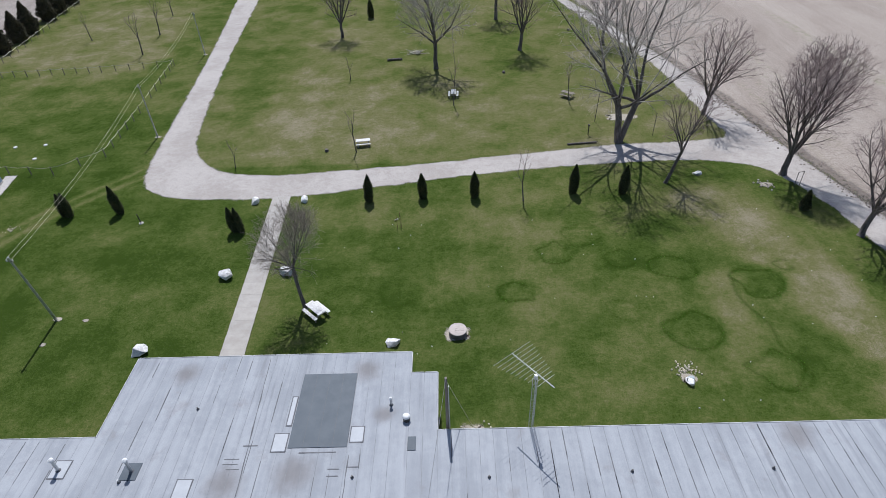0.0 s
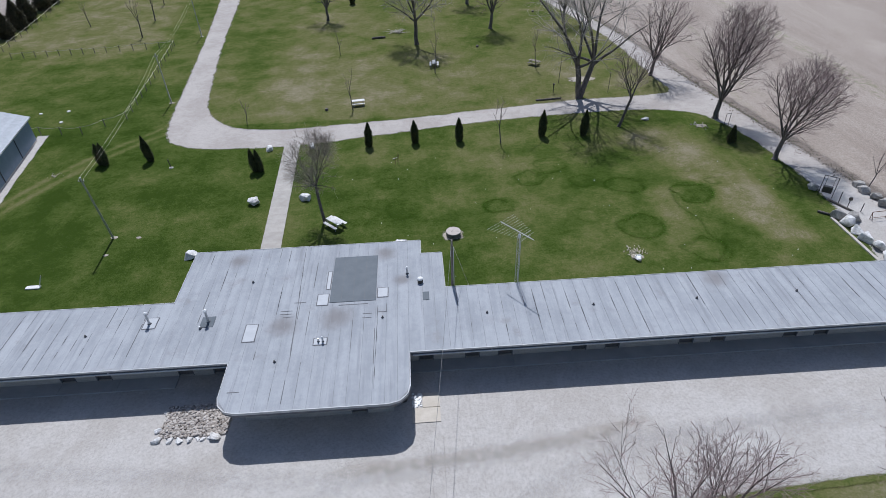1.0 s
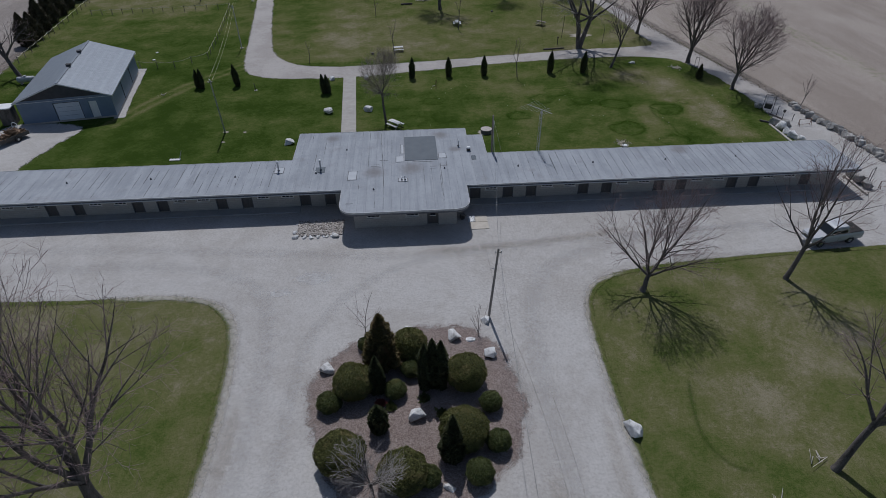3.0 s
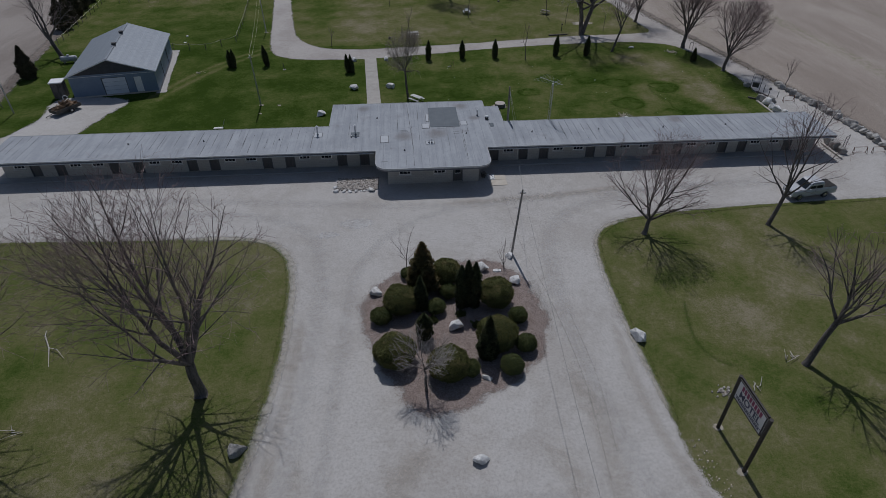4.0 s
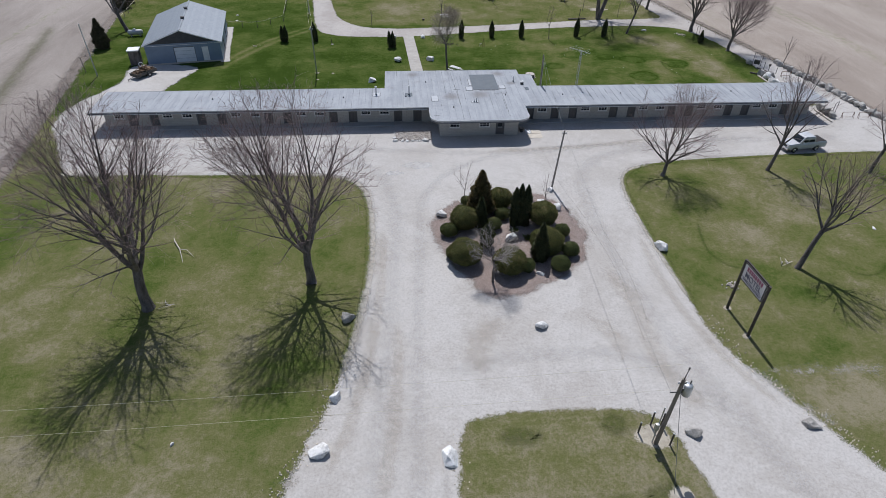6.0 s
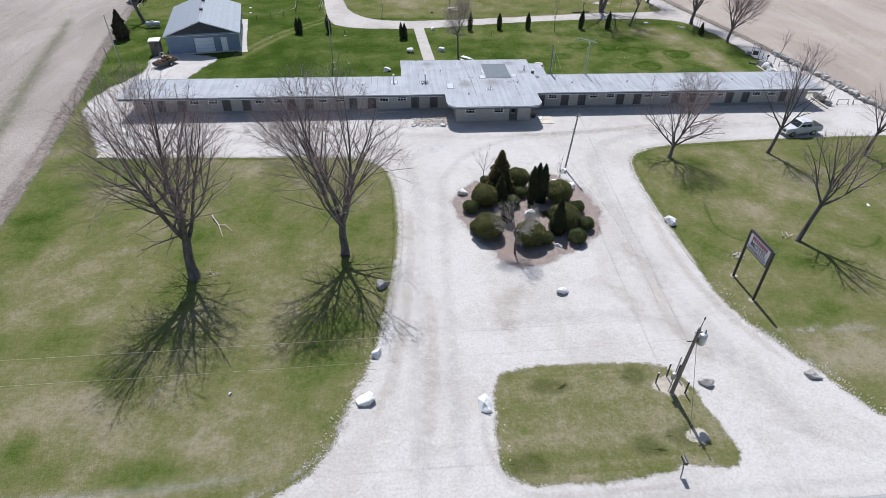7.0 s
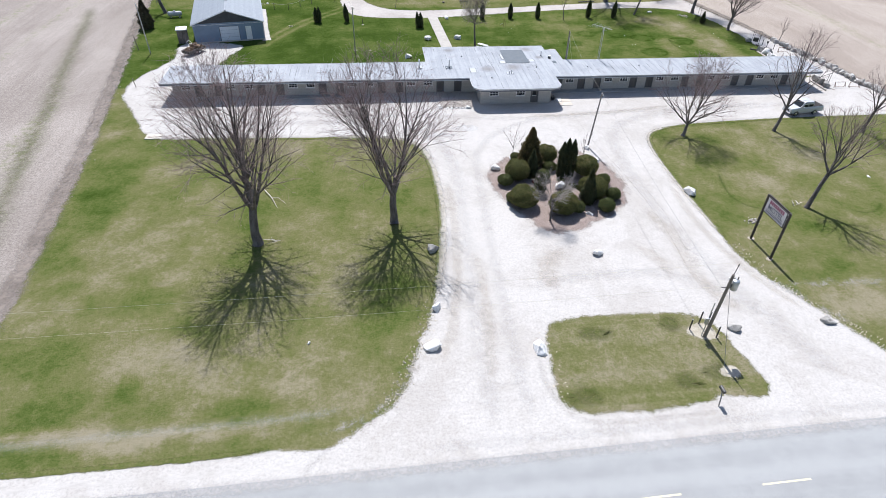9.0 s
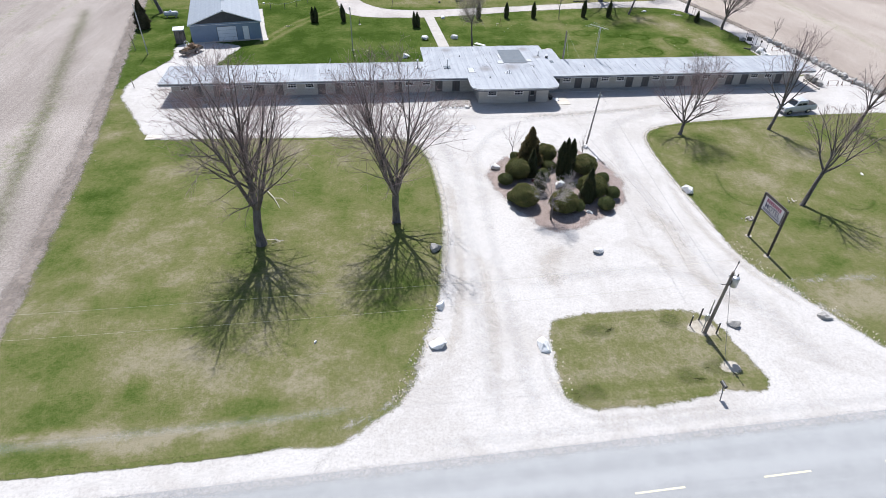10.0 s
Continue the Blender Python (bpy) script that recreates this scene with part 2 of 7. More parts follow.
BARK = plain("grey_brown_bark", (0.048, 0.040, 0.036), (0.21, 0.182, 0.166), 3, 0.9, bump=0.8, fine=26, stretch=(1, 1, 0.25), dist=0.03)
TWIG = plain("bare_twigs", (0.19, 0.132, 0.126), (0.35, 0.258, 0.248), 3, 0.85, bump=0)
TWIG_PALE = plain("pale_bare_twigs", (0.34, 0.30, 0.265), (0.54, 0.485, 0.435), 3, 0.85, bump=0)
TWIG_TAN = plain("tan_bare_twigs", (0.225, 0.185, 0.155), (0.38, 0.32, 0.275), 3, 0.85, bump=0)
TWIG_LIGHT = plain("light_grey_twigs", (0.30, 0.265, 0.24), (0.48, 0.435, 0.395), 3, 0.85, bump=0)
STICK = plain("bleached_stick", (0.42, 0.38, 0.33), (0.60, 0.56, 0.50), 5, 0.85, bump=0)
BLUE_SIDING = plain("blue_grey_siding", (0.150, 0.205, 0.285), (0.19, 0.25, 0.34), 1.3, 0.5, fine=14)
GABLE = plain("dark_gable_cladding", (0.040, 0.042, 0.048), (0.065, 0.067, 0.075), 2, 0.7)
SHED_DOOR = plain("pale_blue_garage_door", (0.56, 0.60, 0.66), (0.64, 0.68, 0.73), 1.5, 0.5)
YELLOW_LINE = plain("worn_yellow_road_paint", (0.54, 0.49, 0.34), (0.68, 0.62, 0.46), 5, 0.8, fine=20)
ROPE = plain("pale_rope", (0.62, 0.57, 0.40), (0.74, 0.70, 0.54), 5, 0.8, bump=0)
CABLE = plain("overhead_cable", (0.16, 0.16, 0.16), (0.26, 0.26, 0.25), 5, 0.6, bump=0)
PAPER = plain("cream_sign_board", (0.60, 0.58, 0.56), (0.72, 0.70, 0.68), 2, 0.5)
SIGN_RED = plain("faded_red_lettering", (0.20, 0.030, 0.075), (0.31, 0.06, 0.12), 5, 0.5)
SIGN_INK = plain("dark_navy_lettering", (0.035, 0.035, 0.07), (0.06, 0.06, 0.10), 5, 0.5)
SIGN_FRAME = plain("dark_sign_posts", (0.030, 0.024, 0.022), (0.055, 0.045, 0.040), 6, 0.6)
SILVER = plain("silver_car_paint", (0.50, 0.50, 0.505), (0.56, 0.56, 0.565), 1, 0.25, 0.0, 0, spec=0.8)
BEDLINER = plain("dark_bed_cover", (0.035, 0.033, 0.032), (0.06, 0.056, 0.054), 5, 0.9, spec=0.1)
LAMP_RED = plain("red_tail_lamp", (0.25, 0.012, 0.012), (0.32, 0.02, 0.02), 5, 0.25)
CHROME = plain("dull_chrome", (0.55, 0.55, 0.56), (0.66, 0.66, 0.67), 5, 0.25, 0.9, 0)
MAROON = plain("maroon_paint", (0.14, 0.025, 0.025), (0.20, 0.05, 0.045), 5, 0.6)


def glass_material():
    n = Nodes("dark_window_glass", 0.12, spec=0.22)
    return n.col((0.022, 0.026, 0.031)).m


GLASS = glass_material()


def rock_material():
    n = Nodes("pale_limestone_rock", 0.9, spec=0.25)
    big, small, tiny = n.noise(1.7, 5), n.noise(6, 6, 0.7), n.noise(30, 4)
    c = n.mix(n.ramp(n.math("ADD", n.math("MULTIPLY", big, 0.5), n.math("MULTIPLY", small, 0.5)), 0.30, 0.58), (0.36, 0.345, 0.33), (0.86, 0.85, 0.83))
    c = n.mix(n.math("MULTIPLY", n.rand(), 0.25), c, (0.38, 0.34, 0.30))
    return n.col(c).bump(n.math("ADD", small, n.math("MULTIPLY", tiny, 0.4)), 0.8, 0.08).m


ROCK = rock_material()
ROCK_GREY = plain("weathered_grey_rock", (0.23, 0.215, 0.195), (0.60, 0.575, 0.54), 1.6, 0.9, bump=0.8, fine=9, vary=0.4, dist=0.06)
DIRT = plain("dry_soil_clods", (0.13, 0.105, 0.085), (0.30, 0.26, 0.22), 6, 0.95)
WELL_RING = plain("dark_weathered_concrete", (0.10, 0.095, 0.092), (0.19, 0.18, 0.17), 4, 0.9)
WELL_LID = plain("buff_well_lid", (0.40, 0.35, 0.31), (0.54, 0.48, 0.435), 3, 0.9, fine=18)
CHIP = plain("tan_stone_chips", (0.42, 0.36, 0.27), (0.70, 0.63, 0.52), 5, 0.9, fine=20)
PALE_BLUE = plain("pale_blue_grey_block", (0.30, 0.35, 0.37), (0.42, 0.46, 0.47), 4, 0.85)
WALK = plain("weathered_walk_slabs", (0.36, 0.33, 0.295), (0.46, 0.43, 0.39), 1.4, 0.9, fine=22, vary=0.15)


def cobble_material():
    n = Nodes("mixed_cobbles", 0.9, spec=0.25)
    c = n.mix(n.island(), (0.20, 0.18, 0.16), (0.56, 0.52, 0.48))
    c = n.mix(n.math("MULTIPLY", n.ramp(n.noise(9, 4), 0.4, 0.7), 0.4), c, (0.34, 0.26, 0.21))
    return n.col(c).bump(n.noise(30, 4), 0.4, 0.01).m


COBBLE = cobble_material()


def leaf_material(name, dark, pale, tips):
    n = Nodes(name, 0.75, spec=0.25)
    c = n.mix(n.island(), dark, pale)
    c = n.mix(n.ramp(n.noise(1.4, 3), 0.5, 0.72), c, tips)
    n.col(c)
    tr = n.t.nodes.new("ShaderNodeBsdfTranslucent")
    n.put(tr.inputs["Color"], c)
    mx = n.t.nodes.new("ShaderNodeMixShader")
    mx.inputs[0].default_value = 0.12
    n.t.links.new(n.b.outputs[0], mx.inputs[1]), n.t.links.new(tr.outputs[0], mx.inputs[2])
    n.t.links.new(mx.outputs[0], n.t.nodes["Material Output"].inputs[0])
    return n.m


YEW = leaf_material("yew_needles", (0.078, 0.088, 0.027), (0.180, 0.176, 0.057), (0.230, 0.195, 0.078))
YEW_DEEP = leaf_material("deep_green_needles", (0.055, 0.072, 0.025), (0.130, 0.145, 0.046), (0.160, 0.155, 0.055))
# Cedar colours lowered by a quarter: shade of the near side is painted in.
CEDAR = leaf_material("shade_darkened_cedar_sprays", (0.040, 0.050, 0.025), (0.096, 0.106, 0.046), (0.120, 0.115, 0.055))
JUNIPER = leaf_material("bronzed_juniper_sprays", (0.095, 0.085, 0.036), (0.225, 0.180, 0.080), (0.25, 0.17, 0.09))
CONIFER = leaf_material("winter_browned_conifer_sprays", (0.050, 0.047, 0.030), (0.120, 0.108, 0.068), (0.150, 0.125, 0.085))
# Solid filler inside the plants; shade between leaves is put into its dark colour.
CORE = plain("shade_dark_core", (0.030, 0.038, 0.013), (0.060, 0.070, 0.024), 6, 0.9)


def mulch_material():
    n = Nodes("wood_chip_mulch", 0.95, spec=0.1)
    chips, mid, big = n.ramp(n.noise(11, 4, 0.8), 0.36, 0.64), n.ramp(n.noise(1.6, 5, 0.7), 0.3, 0.7), n.ramp(n.noise(0.35, 4), 0.3, 0.7)
    c = n.mix(mid, (0.245, 0.172, 0.146), (0.365, 0.278, 0.243))
    c = n.mix(n.math("MULTIPLY", big, 0.5), c, (0.36, 0.29, 0.258))
    c = n.mix(chips, n.mix(0.45, c, (0.10, 0.075, 0.065)), n.mix(0.4, c, (0.66, 0.57, 0.52)))
    return n.col(c).bump(chips, 0.8, 0.05).fringe().m


MULCH = mulch_material()


def asphalt_material():
    n = Nodes("worn_asphalt", 0.85, spec=0.3)
    lanes = n.noise(0.55, 3, 0.5, (0.02, 1.0, 1), 0.4)
    mid, tiny = n.noise(0.7, 5), n.noise(40, 4)
    c = n.mix(n.ramp(n.math("ADD", n.math("MULTIPLY", lanes, 0.7), n.math("MULTIPLY", mid, 0.3)), 0.38, 0.62), (0.300, 0.302, 0.298), (0.375, 0.377, 0.370))
    c = n.mix(n.math("MULTIPLY", n.ramp(tiny, 0.4, 0.6), 0.3), c, (0.12, 0.12, 0.125))
    return n.col(c).bump(tiny, 0.3, 0.01).m


ASPHALT = asphalt_material()

# ---- helpers of this scene ----


def mesh_of(bm, name, smooth=False):
    me = bpy.data.meshes.new(name)
    bm.normal_update()
    bm.to_mesh(me)
    bm.free()
    if smooth:
        me.polygons.foreach_set("use_smooth", [True] * len(me.polygons))
    return me


def part(name, bm, material, parent=None, label="", smooth=False):
    """Links a bmesh, or a mesh, as one mesh object under a thing or part."""
    me = mesh_of(bm, name, smooth) if isinstance(bm, bmesh.types.BMesh) else bm
    if not me.materials:
        me.materials.append(material)
    ob = new(name, me)
    if parent:
        ob.parent = parent
    return tagged(ob, label)


def thing(name, label, category, group="", kind="", at=None):
    ob = new(name)
    if at is not None:
        ob.matrix_basis = at
    ob.empty_display_size = 0.3
    return tagged(ob, label, category, group, kind)


def structure(ob, label, category):
    return tagged(ob, label, category, kind="structure")


def box(bm, x0, x1, y0, y1, z0, z1, bevel=0.0):
    vs = [bm.verts.new(p) for p in ((x0, y0, z0), (x1, y0, z0), (x1, y1, z0), (x0, y1, z0), (x0, y0, z1), (x1, y0, z1), (x1, y1, z1), (x0, y1, z1))]
    fs = [bm.faces.new([vs[k] for k in q]) for q in ((3, 2, 1, 0), (4, 5, 6, 7), (0, 1, 5, 4), (1, 2, 6, 5), (2, 3, 7, 6), (3, 0, 4, 7))]
    if bevel:
        bmesh.ops.bevel(bm, geom=list({e for f in fs for e in f.edges}), offset=bevel, segments=2, affect="EDGES", profile=0.6)
    return bm


def B(*a, bevel=0.0):
    return box(bmesh.new(), *a, bevel=bevel)


def tube(bm, points, radii, sides=8, cap=True):
    """A bent tapered pipe along points."""
    points = [Vector(p) for p in points]
    radii = radii if isinstance(radii, (list, tuple)) else [radii] * len(points)
    rings = []
    for k, p in enumerate(points):
        d = (points[min(k + 1, len(points) - 1)] - points[max(k - 1, 0)]).normalized()
        u = d.cross(Vector((0.31, 0.95, 0.1)) if abs(d.y) < 0.9 else Vector((1, 0, 0))).normalized()
        v = d.cross(u)
        rings.append([bm.verts.new(p + radii[k] * (math.cos(a) * u + math.sin(a) * v)) for a in (2 * math.pi * i / sides for i in range(sides))])
    for a, b in zip(rings, rings[1:]):
        for i in range(sides):
            bm.faces.new((a[i], a[(i + 1) % sides], b[(i + 1) % sides], b[i]))
    if cap:
        bm.faces.new(rings[0][::-1]), bm.faces.new(rings[-1])
    return bm


def T(points, radii, sides=8):
    return tube(bmesh.new(), points, radii, sides)


def prism(bm, outline, z0, z1):
    lo, hi = [bm.verts.new((x, y, z0)) for x, y in outline], [bm.verts.new((x, y, z1)) for x, y in outline]
    bm.faces.new(lo[::-1]), bm.faces.new(hi)
    for i in range(len(outline)):
        j = (i + 1) % len(outline)
        bm.faces.new((lo[i], lo[j], hi[j], hi[i]))
    return bm


def smooth_loop(points, step=0.6, corner=()):
    """A closed rounded outline through corner points."""
    out, n = [], len(points)
    P = [Vector(p) for p in points]
    for i in range(n):
        a, b, c, d = P[i - 1], P[i], P[(i + 1) % n], P[(i + 2) % n]
        k = max(2, int((c - b).length / step))
        for s in range(k):
            t = s / k
            if i in corner:
                out.append(b.lerp(c, t))
            else:
                out.append(0.5 * ((2 * b) + (c - a) * t + (2 * a - 5 * b + 4 * c - d) * t * t + (3 * b - a - 3 * c + d) * t**3))
    return out


def sheet(name, outline, z, material, fringe=0.8, straight=(), step=0.6):
    """A ground covering with an outline that thins out into what lies under it."""
    from_pts = smooth_loop(outline, step, straight)
    area = sum(a.x * b.y - b.x * a.y for a, b in zip(from_pts, from_pts[1:] + from_pts[:1]))
    if area < 0:
        from_pts.reverse()
    n = len(from_pts)
    outer, inner = [], []
    for i, p in enumerate(from_pts):
        d = (from_pts[(i + 1) % n] - from_pts[i - 1]).normalized()
        q = Vector((-d.y, d.x))
        outer.append(p - q * fringe * 0.5), inner.append(p + q * fringe * 0.5)
    verts = [(p.x, p.y, z) for p in outer + inner]
    faces = [(i, (i + 1) % n, n + (i + 1) % n, n + i) for i in range(n)]
    bm = bmesh.new()
    vs = [bm.verts.new(v) for v in verts]
    for f in faces:
        bm.faces.new([vs[k] for k in f])
    for tri in tessellate_polygon([[p.to_3d() for p in inner]]):
        try:
            f = bm.faces.new([vs[n + k] for k in tri])
        except ValueError:
            continue
    bmesh.ops.recalc_face_normals(bm, faces=bm.faces)
    if sum(f.normal.z for f in bm.faces) < 0:
        bmesh.ops.reverse_faces(bm, faces=bm.faces)
    me = mesh_of(bm, name)
    me.attributes.new("edge", "FLOAT", "POINT").data.foreach_set("value", [0.0] * n + [1.0] * n)
    me.materials.append(material)
    return new(name, me)


def lattice(x, y, seed):
    """Smooth random values over the plane."""
    rng = np.random.default_rng(seed)
    tab = rng.random((64, 64))
    xi, yi = np.floor(x).astype(int), np.floor(y).astype(int)
    fx, fy = x - xi, y - yi
    fx, fy = fx * fx * (3 - 2 * fx), fy * fy * (3 - 2 * fy)
    g = lambda a, b: tab[a % 64, b % 64]
    return (g(xi, yi) * (1 - fx) + g(xi + 1, yi) * fx) * (1 - fy) + (g(xi, yi + 1) * (1 - fx) + g(xi + 1, yi + 1) * fx) * fy


def fbm(x, y, seed):
    return sum(lattice(x * 2**k, y * 2**k, seed + k) * 0.5**k for k in range(4)) / 1.875


# ---- ground ----
fine_x, fine_y = np.arange(-82, 62.01, 0.5), np.arange(-50, 132.01, 0.5)
gx = np.r_[-2500, -1000, -400, -180, -110, fine_x, 90, 160, 400, 1000, 2500]
gy = np.r_[-2500, -1000, -400, -150, -80, fine_y, 160, 260, 500, 1000, 2500]
X, Y = np.meshgrid(gx, gy)
wob, wob2 = (fbm(X / 4, Y / 4, 5) - 0.5) * 3.6, (fbm(X / 1.5, Y / 1.5, 31) - 0.5) * 0.7

# how dry the turf is, 0 lush to 1 straw: centre, half-axes, dryness
BACK_DRY = ((23.0, 44.8, 2.6, 2.1, 1.0), (25.0, 41.5, 2.6, 2.4, 1.05), (26.7, 37.0, 2.6, 2.6, 1.1), (27.7, 32.2, 2.2, 2.6, 1.1), (28.2, 28.1, 1.7, 2.0, 1.0), (19.9, 33.8, 1.4, 1.8, 0.85), (19.8, 30.1, 1.3, 2.2, 0.88), (19.3, 26.8, 1.2, 1.7, 0.7),
            (4.5, 42.1, 3.0, 2.7, 0.6), (7.5, 46.6, 4.7, 2.0, 0.6), (-5.7, 44.4, 3.1, 2.4, 0.5), (12.9, 28.1, 2.3, 2.2, 0.5), (6.1, 32.4, 2.1, 1.9, 0.52))
BACK_LUSH = ((-8.0, 37.1, 3.2, 4.8, 0.06), (-5.6, 30.4, 2.5, 3.1, 0.12), (7.9, 30.5, 2.4, 2.4, 0.2), (11.9, 35.5, 2.6, 2.9, 0.14), (18.0, 38.2, 3.2, 2.4, 0.14), (22.6, 33.7, 1.7, 1.7, 0.24), (23.3, 28.2, 1.7, 2.4, 0.14), (16.1, 28.5, 1.9, 1.7, 0.24), (25.0, 23.8, 2.6, 1.6, 0.14),
             (31.5, 33.0, 1.2, 8.0, 0.22), (2.0, 24.0, 8.0, 2.5, 0.25), (14.0, 22.0, 8.0, 1.6, 0.22))
WEST_SIDE = ((-26.5, 37.9, 2.9, 3.2, 0.12), (-20.5, 31.6, 2.6, 3.3, 0.08), (-26.1, 27.3, 3.2, 3.3, 0.12), (-34.5, 42.3, 3.1, 2.3, 0.45), (-28.2, 34.4, 2.7, 2.1, 0.42), (-24.2, 43.5, 2.6, 1.9, 0.22), (-44.3, 60.4, 7.4, 7.1, 0.06), (-38.8, 67.6, 4.4, 4.5, 0.12), (-55.0, 72.4, 6.0, 2.6, 0.45), (-52, 66, 7, 3, 0.1),
             (-49.6, 78.5, 9.7, 2.4, 0.18), (-60.9, 104.2, 11.5, 13.0, 0.95), (-50.0, 95.0, 6.0, 8.0, 0.85), (-43.3, 102.5, 2.2, 18.8, 0.22), (-35.0, 74.4, 1.6, 9.6, 0.22), (-73.8, 105.7, 4.3, 11.3, 0.5), (-38, 30, 4, 6, 0.14), (-45, 25, 5, 4, 0.2))
PARK_SIDE = ((-18.7, 69.5, 3.6, 9.0, 1.05), (-17.3, 90.8, 4.3, 10.8, 0.78), (-26.9, 70.1, 1.8, 9.9, 0.42), (-28.3, 100.5, 2.9, 14.1, 0.40), (-8.2, 84.8, 5.0, 9.5, 0.36), (-0.2, 63.2, 5.3, 4.8, 0.66), (-6.6, 59.2, 3.8, 3.2, 0.68), (9.8, 64.0, 4.6, 4.9, 0.55), (9.2, 93.4, 5.3, 12.3, 0.2), (19.4, 101.3, 4.6, 10.3, 0.25),
             (16.7, 65.0, 3.3, 5.0, 0.48), (3.1, 77.1, 3.8, 5.4, 0.42), (-24.8, 60.5, 3.3, 3.8, 0.62), (23.4, 58.9, 3.0, 2.1, 0.25), (-3.6, 111.1, 6.2, 7.9, 0.35), (-12.0, 76.0, 3.0, 8.0, 0.7), (21.0, 70.0, 3.0, 6.0, 0.35))
FRONT_WEST = ((-52.6, 0.7, 4.7, 2.4, 0.22), (-41.9, -3.7, 3.4, 3.0, 0.38), (-43.9, -13.6, 3.0, 3.7, 0.52), (-29.3, -4.7, 2.9, 3.7, 0.45), (-34.6, -17.7, 2.4, 3.4, 0.5), (-54.4, -6.1, 1.8, 5.8, 0.12), (-54.5, -14.4, 1.6, 3.6, 0.25), (-52.0, -24.4, 2.0, 1.3, 0.6), (-52.4, -21.2, 1.3, 0.8, 0.05), (-51.9, -27.7, 1.9, 1.4, 0.08),
              (-47.4, -16.6, 3.3, 3.4, 0.68), (-47.5, -22.3, 2.6, 1.7, 0.5), (-42.3, -30.2, 4.1, 1.8, 1.0), (-34.8, -30.9, 3.0, 2.1, 0.92), (-27.4, -26.7, 1.7, 1.1, 0.05), (-29.5, -33.8, 2.2, 1.4, 0.78), (-43.4, -32.9, 0.8, 1.2, 0.06), (-48.3, -33.3, 1.7, 1.2, 0.08))
FRONT_VERGE = ((-36.3, -34.0, 1.8, 0.6, 0.2), (-45.6, -35.4, 4.0, 0.4, 1.1), (-37.1, -35.6, 2.7, 0.4, 1.05), (-32.3, -35.3, 2.1, 0.5, 0.45), (-48.4, -36.4, 1.9, 0.6, 0.2), (-39.9, -36.5, 2.0, 0.4, 0.4), (-38.4, -12.6, 2.4, 2.0, 0.2), (-25.2, -13.4, 1.9, 3.9, 0.3), (-26.6, -20.7, 1.6, 2.6, 0.25), (-40.7, -22.9, 2.6, 2.8, 0.66), (-37.8, -18.6, 1.8, 1.8, 0.2), (-30.5, -23.5, 2.4, 2.6, 0.68))
FRONT_EAST = ((8.1, 0.6, 2.2, 2.2, 0.25), (6.0, 2.2, 2.4, 1.0, 0.12), (18.3, -4.5, 3.3, 4.0, 0.85), (15.9, -1.6, 2.7, 3.0, 0.6), (9.2, -6.4, 2.5, 2.5, 0.4), (11.5, -10.8, 2.8, 2.0, 0.9), (26.0, 0.7, 4.3, 3.0, 0.42), (21.2, -12.0, 2.4, 2.4, 0.62), (12.4, -16.4, 1.6, 1.6, 0.2), (10.9, -20.5, 2.1, 2.1, 0.42), (14.0, -21.1, 2.1, 2.1, 0.5),
              (11.2, -28.2, 3.6, 1.6, 0.98), (10.0, -24.2, 2.6, 0.9, 0.2), (5.7, -20.4, 2.1, 1.6, 0.6), (4.0, -15.7, 0.8, 4.0, 0.36), (19.5, -15.4, 1.8, 1.4, 0.2), (14.4, 3.6, 4.0, 0.8, 0.2))
base = np.where(Y > 54, 0.55, np.where(Y > 18, 0.32, 0.52))
top, low = base * 0.12, np.full(X.shape, 0.12)
for x, y, a, b, d in BACK_DRY + BACK_LUSH + WEST_SIDE + PARK_SIDE + FRONT_WEST + FRONT_VERGE + FRONT_EAST:
    w = np.exp(-((((X + wob - x) / a) ** 2 + ((Y - wob * 0.8 - y) / b) ** 2) ** 1.4)) * (1.6 if a * b < 4 else 1.0)
    top, low = top + w * d, low + w
dry = top / low
dry = np.where(Y > 18, 0.36 + 0.60 * (dry - 0.42) + 0.05 * (X > 0) + 0.13 * (Y > 54), 0.61 + 0.60 * (dry - 0.52))
dry -= 0.09 * (Y > 18) / (1 + np.exp((X + 19) / 2.5))
dry += (fbm(X / 9, Y / 9, 11) - 0.5) * 0.3 + (fbm(X / 2.6, Y / 2.6, 17) - 0.5) * 0.6
# rings of darker grass in the lawn behind the building: centre, radius, strength, how lush the inside is
RINGS = ((4.3, 33.3, 1.3, 0.9), (16.2, 28.9, 1.8, 0.9), (22.6, 33.9, 1.8, 1.0), (7.8, 38.1, 1.4, 0.8), (17.0, 35.8, 1.7, 0.8), (20.3, 24.9, 1.8, 0.7),
         (13.0, 37.0, 1.3, 0.6), (10.6, 40.3, 1.7, 0.6), (25.5, 35.7, 0.7, 0.8), (24.0, 38.0, 0.5, 0.6), (-4.5, 33.5, 1.6, 0.5), (-8.6, 33.0, 1.7, 0.5), (-5.8, 38.5, 1.2, 0.5), (12.0, 31.0, 1.3, 0.5))
for x, y, r, s in RINGS:
    d = np.hypot(X - x, (Y - y) * 1.12) + wob2
    dry = dry - 0.22 * s * np.exp(-(((d - r) / 0.36) ** 2)) - 0.05 * s * (d < r)
